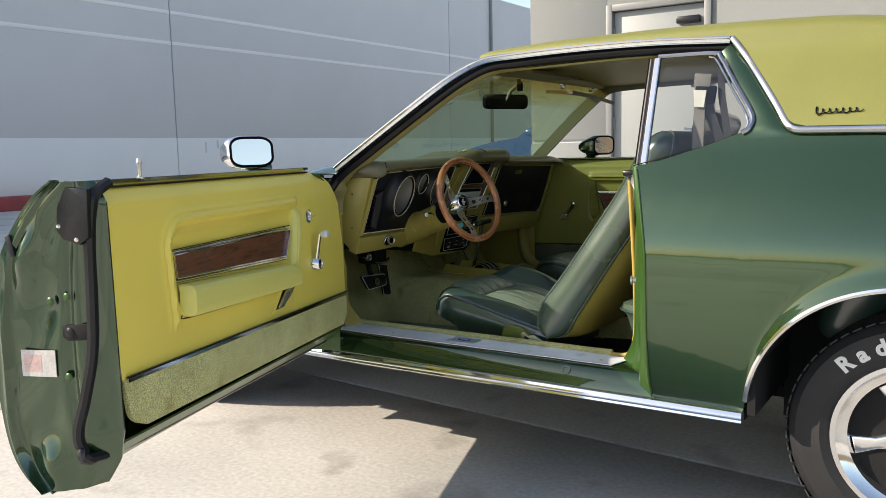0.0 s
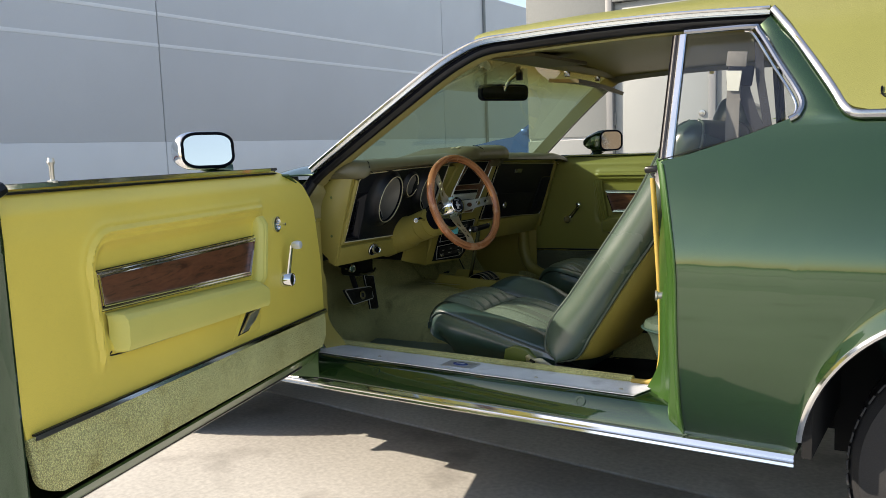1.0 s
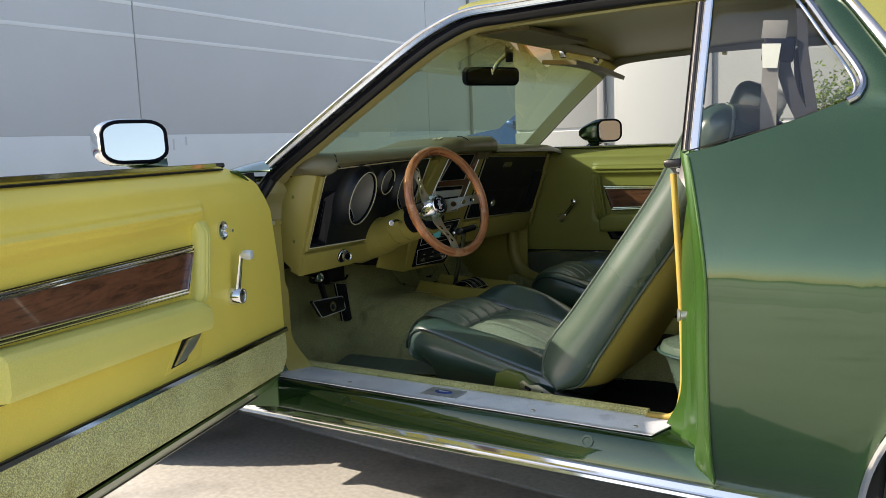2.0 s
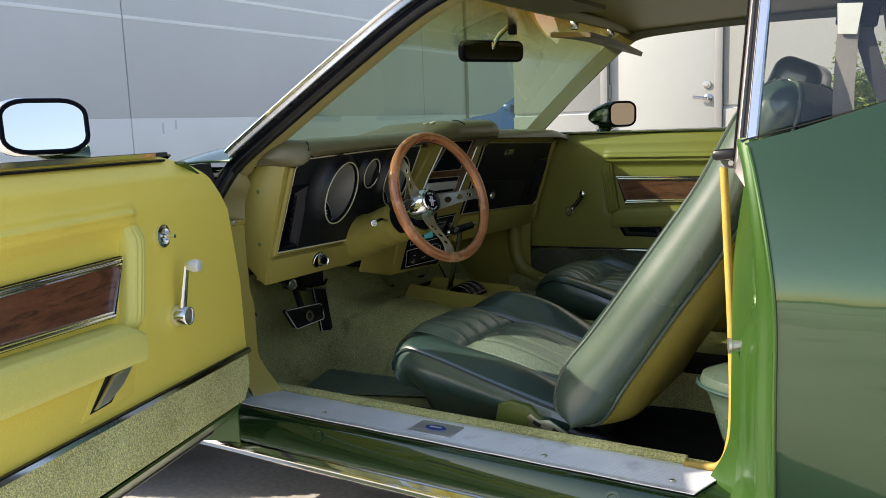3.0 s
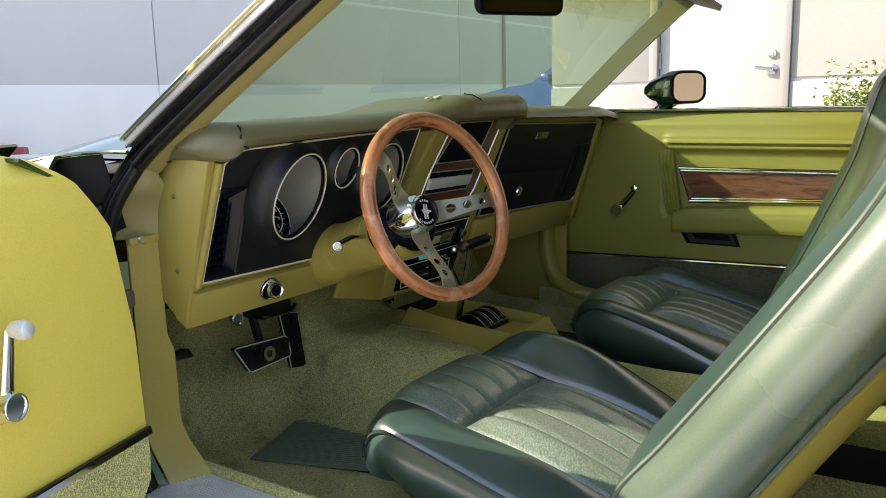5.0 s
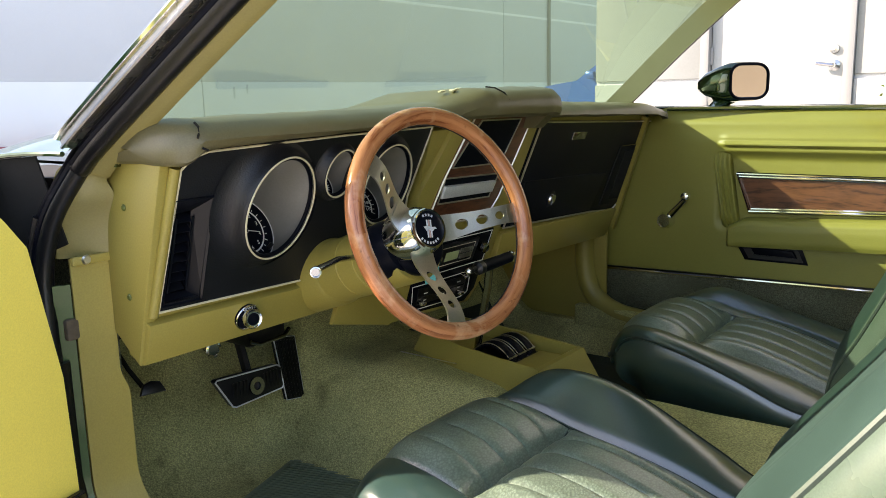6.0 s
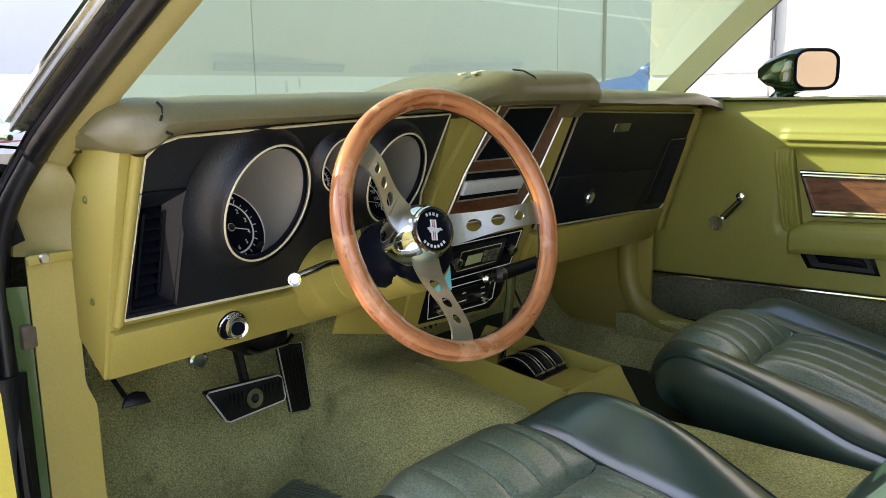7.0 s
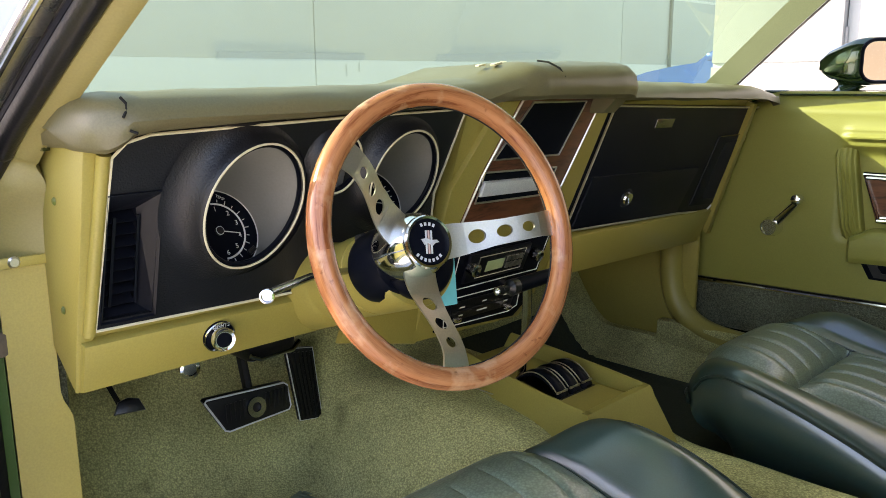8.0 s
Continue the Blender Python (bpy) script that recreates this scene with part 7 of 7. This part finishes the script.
    for s in (-1, 1):
        piping([(F[i].x * 0.985 + G[i].x * 0.015, yc + s * (wide(i / (N - 1)) + 0.002), F[i].z * 0.985 + G[i].z * 0.015) for i in range(N)], bk, 0.0036, m=PIPEL)
        piping([(F[i].x * 0.03 + G[i].x * 0.97, yc + s * (wide(i / (N - 1)) + 0.003), F[i].z * 0.03 + G[i].z * 0.97) for i in range(N)], bk, 0.0034, m=PIPEL)

    def shell(u, v):
        g = at(0.03 + 0.80 * u)[1]
        y = 2 * v - 1
        out = 0.034 * (1 - abs(y) ** 6) * sm(0.0, 0.12, u)
        return (g.x + 0.004 + out * 0.83, yc + wide(0.8 * u) * 0.985 * y, g.z - 0.002 - out * 0.55)
    sb = part("back_shell", thick(grid(shell, 40, 25), 0.006), OLIVE_P, bk, "olive seat back shell, dark green above")
    sb.data.materials.append(SEAT_B)
    for f in sb.data.polygons:
        f.material_index = int(f.center.z > 0.80)
    if headrest:
        hr = bmesh.new()
        box((0.13, 0.27, 0.125), pose(1.112, yc, 1.052, 0, 24, 0), 0.040, hr, 5)
        part("headrest", hr, SEAT, seat, "dark green padded headrest")
        for s in (-1, 1):
            part("headrest_post", tube([(1.105, yc + 0.05 * s, 1.02), (1.090, yc + 0.05 * s, 0.95)], 0.006, 10, up=(0, 1, 0)), CHROME, seat)
    return seat


bucket_seat("driver_seat", 0.425, "dark green pleated vinyl bucket seat beside the open door")
bucket_seat("passenger_seat", 1.205, "dark green pleated vinyl bucket seat beside the closed door", True, 0.145)
rs = new("rear_seat")
rs.location = (1.4, YC, 0.4)
tagged(rs, "green vinyl rear bench seat behind the bucket seats", "car seat")


def bolster(y, s):
    def f(u, v):
        a = 2 * math.pi * v
        h = u
        r = lerp([(0, 0.075), (0.35, 0.062), (0.8, 0.085), (0.88, 0.098), (0.93, 0.092), (0.97, 0.06), (1.0, 0.005)], h)
        return (1.24 + (r * 1.45) * math.cos(a), y + r * 0.95 * math.sin(a), lerp([(0, 0.27), (0.8, 0.462), (0.88, 0.485), (0.93, 0.505), (0.97, 0.520), (1.0, 0.527)], h))
    # bolsters share the green with sheen in its colour
    part("side_bolster", grid(f, 40, 28, closed_v=True), SEAT_SHEEN, rs, "rounded green side bolster lightened for sheen")
    piping([(1.24 + 0.099 * 1.45 * math.cos(k * math.pi / 14), y + 0.099 * 0.95 * math.sin(k * math.pi / 14), 0.484) for k in range(28)], rs, 0.0035, True)


bolster(0.215, 1)
bolster(1.385, -1)
part("bench_cushion", box((0.5, 0.86, 0.16), pose(1.50, YC, 0.42, 0, -6, 0), 0.05, seg=4), SEAT, rs, "dark green bench cushion")
part("bench_back", box((0.16, 1.26, 0.56), pose(1.80, YC, 0.70, 0, 18, 0), 0.06, seg=4), SEAT, rs, "dark green bench back")

# ---- roof fittings ----
rv = new("rear_view_mirror")
rv.parent = car
rv.matrix_parent_inverse = world_of(car).inverted()
rv.location = (0.335, 0.865, 1.181)
rvm = frame_to((0.335, 0.865, 1.181), (0.86, -0.48, -0.05)) @ Matrix.Scale(1.06, 4)
part("housing", prism(round_rect(0.20, 0.058, 0.02), lambda a, b, k: rvm @ Vector((a, b, -0.022 + 0.022 * k)), 0.004), GLOSSB, rv, "black rear view mirror shell")
gb = bmesh.new()
gb.faces.new([gb.verts.new(rvm @ Vector((x, y, 0.0008))) for x, y in round_rect(0.186, 0.046, 0.015)])
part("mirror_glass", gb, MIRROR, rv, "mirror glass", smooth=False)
part("stem", tube([(0.328, 0.865, 1.186), (0.355, 0.865, 1.225), (0.425, 0.845, 1.265)], 0.007, 8), CHROME, rv)
part("stem_clip", box((0.02, 0.02, 0.05), (0.405, 0.85, 1.245), 0.003), GLOSSB, rv)


def visor(u, v):
    y = 0.90 + 0.45 * v
    x = 0.500 + 0.12 * u
    return (x, y, 1.222 - 0.01 * u - 0.03 * v * u + 0.006 * math.sin(v * 3))


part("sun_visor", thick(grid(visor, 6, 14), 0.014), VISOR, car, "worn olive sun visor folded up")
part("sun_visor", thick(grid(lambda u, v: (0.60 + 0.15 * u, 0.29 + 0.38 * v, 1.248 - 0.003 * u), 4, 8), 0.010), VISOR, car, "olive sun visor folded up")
for y in (0.93, 1.22):
    part("visor_bracket", box((0.02, 0.015, 0.025), (0.56, y, 1.238), 0.003), STAIN, car)
part("coat_hook", box((0.015, 0.02, 0.02), (0.98, 1.32, 1.235), 0.004), OLIVE, car)
# belt by the side window
belt = new("seat_belt")
belt.location = (1.36, 0.2, 1.2)
tagged(belt, "stowed dark seat belt with grey tongue by the side window", "seat belt")
part("upper_webbing", box((0.048, 0.004, 0.036), pose(1.336, 0.215, 1.168, 0, 6, 0), 0.001), BELTG, belt, "grey webbing loop")
part("belt_guide", box((0.062, 0.012, 0.050), pose(1.343, 0.219, 1.128, 0, 8, 0), 0.005), GLOSSB, belt, "black plastic belt guide")
part("tongue", prism([(1.313, 1.141), (1.350, 1.138), (1.343, 1.090), (1.315, 1.093)], lambda a, b, k: (a, 0.205 + 0.005 * k, b), 0.002), STEEL, belt, "steel belt tongue")
part("webbing", sweep([(1.336, 0.216, 1.155), (1.328, 0.215, 1.08), (1.326, 0.212, 1.0), (1.328, 0.20, 0.90), (1.335, 0.18, 0.75)], [(-0.016, -0.0015), (0.016, -0.0015), (0.016, 0.0015), (-0.016, 0.0015)], up=(0, 1, 0)), BELTG, belt)
part("webbing", sweep([(1.350, 0.222, 1.14), (1.352, 0.224, 1.09), (1.370, 0.228, 1.03), (1.392, 0.232, 0.98), (1.43, 0.24, 0.88)], [(-0.014, -0.0015), (0.014, -0.0015), (0.014, 0.0015), (-0.014, 0.0015)], up=(0, 1, 0)), BELT, belt)
part("webbing", sweep([(1.384, 0.226, 1.215), (1.388, 0.226, 1.12), (1.404, 0.228, 1.02), (1.410, 0.23, 0.97), (1.43, 0.24, 0.88)], [(-0.010, -0.0015), (0.010, -0.0015), (0.010, 0.0015), (-0.010, 0.0015)], up=(0, 1, 0)), BELT, belt)
# script emblem on the vinyl
em = bmesh.new()
wave = []
for k in range(60):
    t = k / 59
    ph = 44 * t
    amp = 0.0110 if t < 0.14 else (0.0085 if 0.62 < t < 0.74 else 0.0050)
    z = 1.061 + amp * math.sin(ph)
    wave.append((1.662 + 0.106 * t + 0.0042 * math.cos(ph), lerp(SIDE, z) - 0.022, z))
tube(spline(wave, 2), 0.0013, 6, bm=em, up=(0, 1, 0))
tube(spline([(1.664, lerp(SIDE, 1.056) - 0.022, 1.056), (1.70, lerp(SIDE, 1.054) - 0.022, 1.0535), (1.768, lerp(SIDE, 1.057) - 0.022, 1.057)], 6), 0.0009, 6, bm=em, up=(0, 1, 0))
part("script_emblem", em, GLOSSB, car, "small dark script emblem on the vinyl")

# floor mat
MM = pose(0.165, 0.555, 0.272, 0, -1.0, 17)
mat_thing = thing("floor_mat", "ribbed dark footwell shade on the footwell carpet", "floor mat", (0.10, 0.52, 0.266))
part("mat_base", box((0.46, 0.36, 0.004), MM, 0.0015), MATR, mat_thing)
rib_mesh = mesh("mat_rib", box((0.44, 0.004, 0.003), None, 0.0008, seg=1), MATR)
for k in range(40):
    ob = new("mat_rib", rib_mesh)
    ob.parent = mat_thing
    ob.matrix_parent_inverse = world_of(mat_thing).inverted()
    ob.matrix_basis = MM @ Matrix.Translation((0, -0.172 + 0.0088 * k, 0.0032))


# ---- shrub and parked car in the distance ----
def shrub(cx, cy, w, d, h, label, n=2600):
    sh = thing("shrub", label, "shrub", (cx, cy, 0))
    tr = bmesh.new()
    rnd = random.Random(5)
    tips = []
    for k in range(14):
        a = rnd.uniform(0, 6.28)
        e = (cx + w * rnd.uniform(0.2, 0.9) * math.cos(a), cy + d * rnd.uniform(0.2, 0.9) * math.sin(a), h * rnd.uniform(0.55, 0.95))
        tips.append(e)
        tube([(cx + 0.05 * math.cos(a), cy + 0.05 * math.sin(a), 0), ((cx + e[0]) / 2, (cy + e[1]) / 2, e[2] * 0.6), e], 0.016, 6, bm=tr, scale=lambda t: 1.1 - 0.85 * t, up=(0.2, 1, 0.1))
    part("branches", tr, BARK, sh)
    V, Fc = [], []
    for k in range(n):
        t = rnd.choice(tips)
        s = 0.30
        p = Vector((t[0] + rnd.gauss(0, s * w * 0.8), t[1] + rnd.gauss(0, s * d * 0.8), t[2] + rnd.gauss(-0.13, 0.12)))
        if p.z < 0.1:
            p.z = 0.1 + rnd.random() * 0.4
        q = Euler((rnd.uniform(-1, 1), rnd.uniform(-1, 1), rnd.uniform(0, 6.28))).to_matrix()
        L, Wd = rnd.uniform(0.022, 0.046), rnd.uniform(0.006, 0.012)
        i = len(V)
        for a in ((0, 0, 0), (Wd, L * 0.45, 0.006), (0, L, 0), (-Wd, L * 0.45, 0.006)):
            V.append(p + q @ Vector(a))
        Fc.append((i, i + 1, i + 2, i + 3))
    me = bpy.data.meshes.new("leaves")
    me.from_pydata(V, [], Fc)
    me.materials.append(LEAF)
    lv_ = new("leaves", me)
    lv_.parent = sh
    lv_.matrix_parent_inverse = world_of(sh).inverted()
    lv_["kind"] = "stuff"
    sh.location.z = GZ


shrub(0.47, 4.68, 0.20, 0.14, 1.06, "low leafy yellow-green shrub against the white wall", 4500)
shrub(0.98, 4.68, 0.22, 0.16, 1.36, "taller leafy yellow-green shrub against the white wall", 6500)

bc = thing("parked_car", "blue parked car half hidden by the white wall", "car", (-4.3, 12.4, 0))
prof = [(-6.6, 0.45), (-6.65, 0.75), (-6.55, 1.02), (-6.2, 1.12), (-5.75, 1.2), (-5.35, 1.25), (-4.75, 1.66), (-3.2, 1.74), (-2.4, 1.62), (-2.15, 1.1), (-2.1, 0.45)]
part("body", prism(prof, lambda a, b, k: (a, 11.55 + 1.75 * k, b), 0.08, seg=3), BLUE, bc, "glossy blue body")
part("windscreen", prism([(-5.30, 1.27), (-5.24, 1.26), (-4.80, 1.60), (-4.86, 1.62)], lambda a, b, k: (a - 0.03, 11.68 + 1.5 * k, b + 0.01)), DARKG, bc)
part("side_window", prism([(-5.1, 1.28), (-4.7, 1.60), (-3.3, 1.66), (-3.2, 1.28)], lambda a, b, k: (a, 11.545 - 0.012 * k, b)), DARKG, bc)
for x in (-5.75, -3.0):
    part("wheel", lathe([(0.02, 0), (0.2, 0.02), (0.33, 0.0), (0.34, -0.2)], frame_to((x, 11.53, 0.34), (0, -1, 0)), 32), TYRE, bc)
part("door_mirror", box((0.16, 0.14, 0.12), (-5.05, 11.46, 1.33), 0.04), BLUE, bc)

bc.location.z = GZ
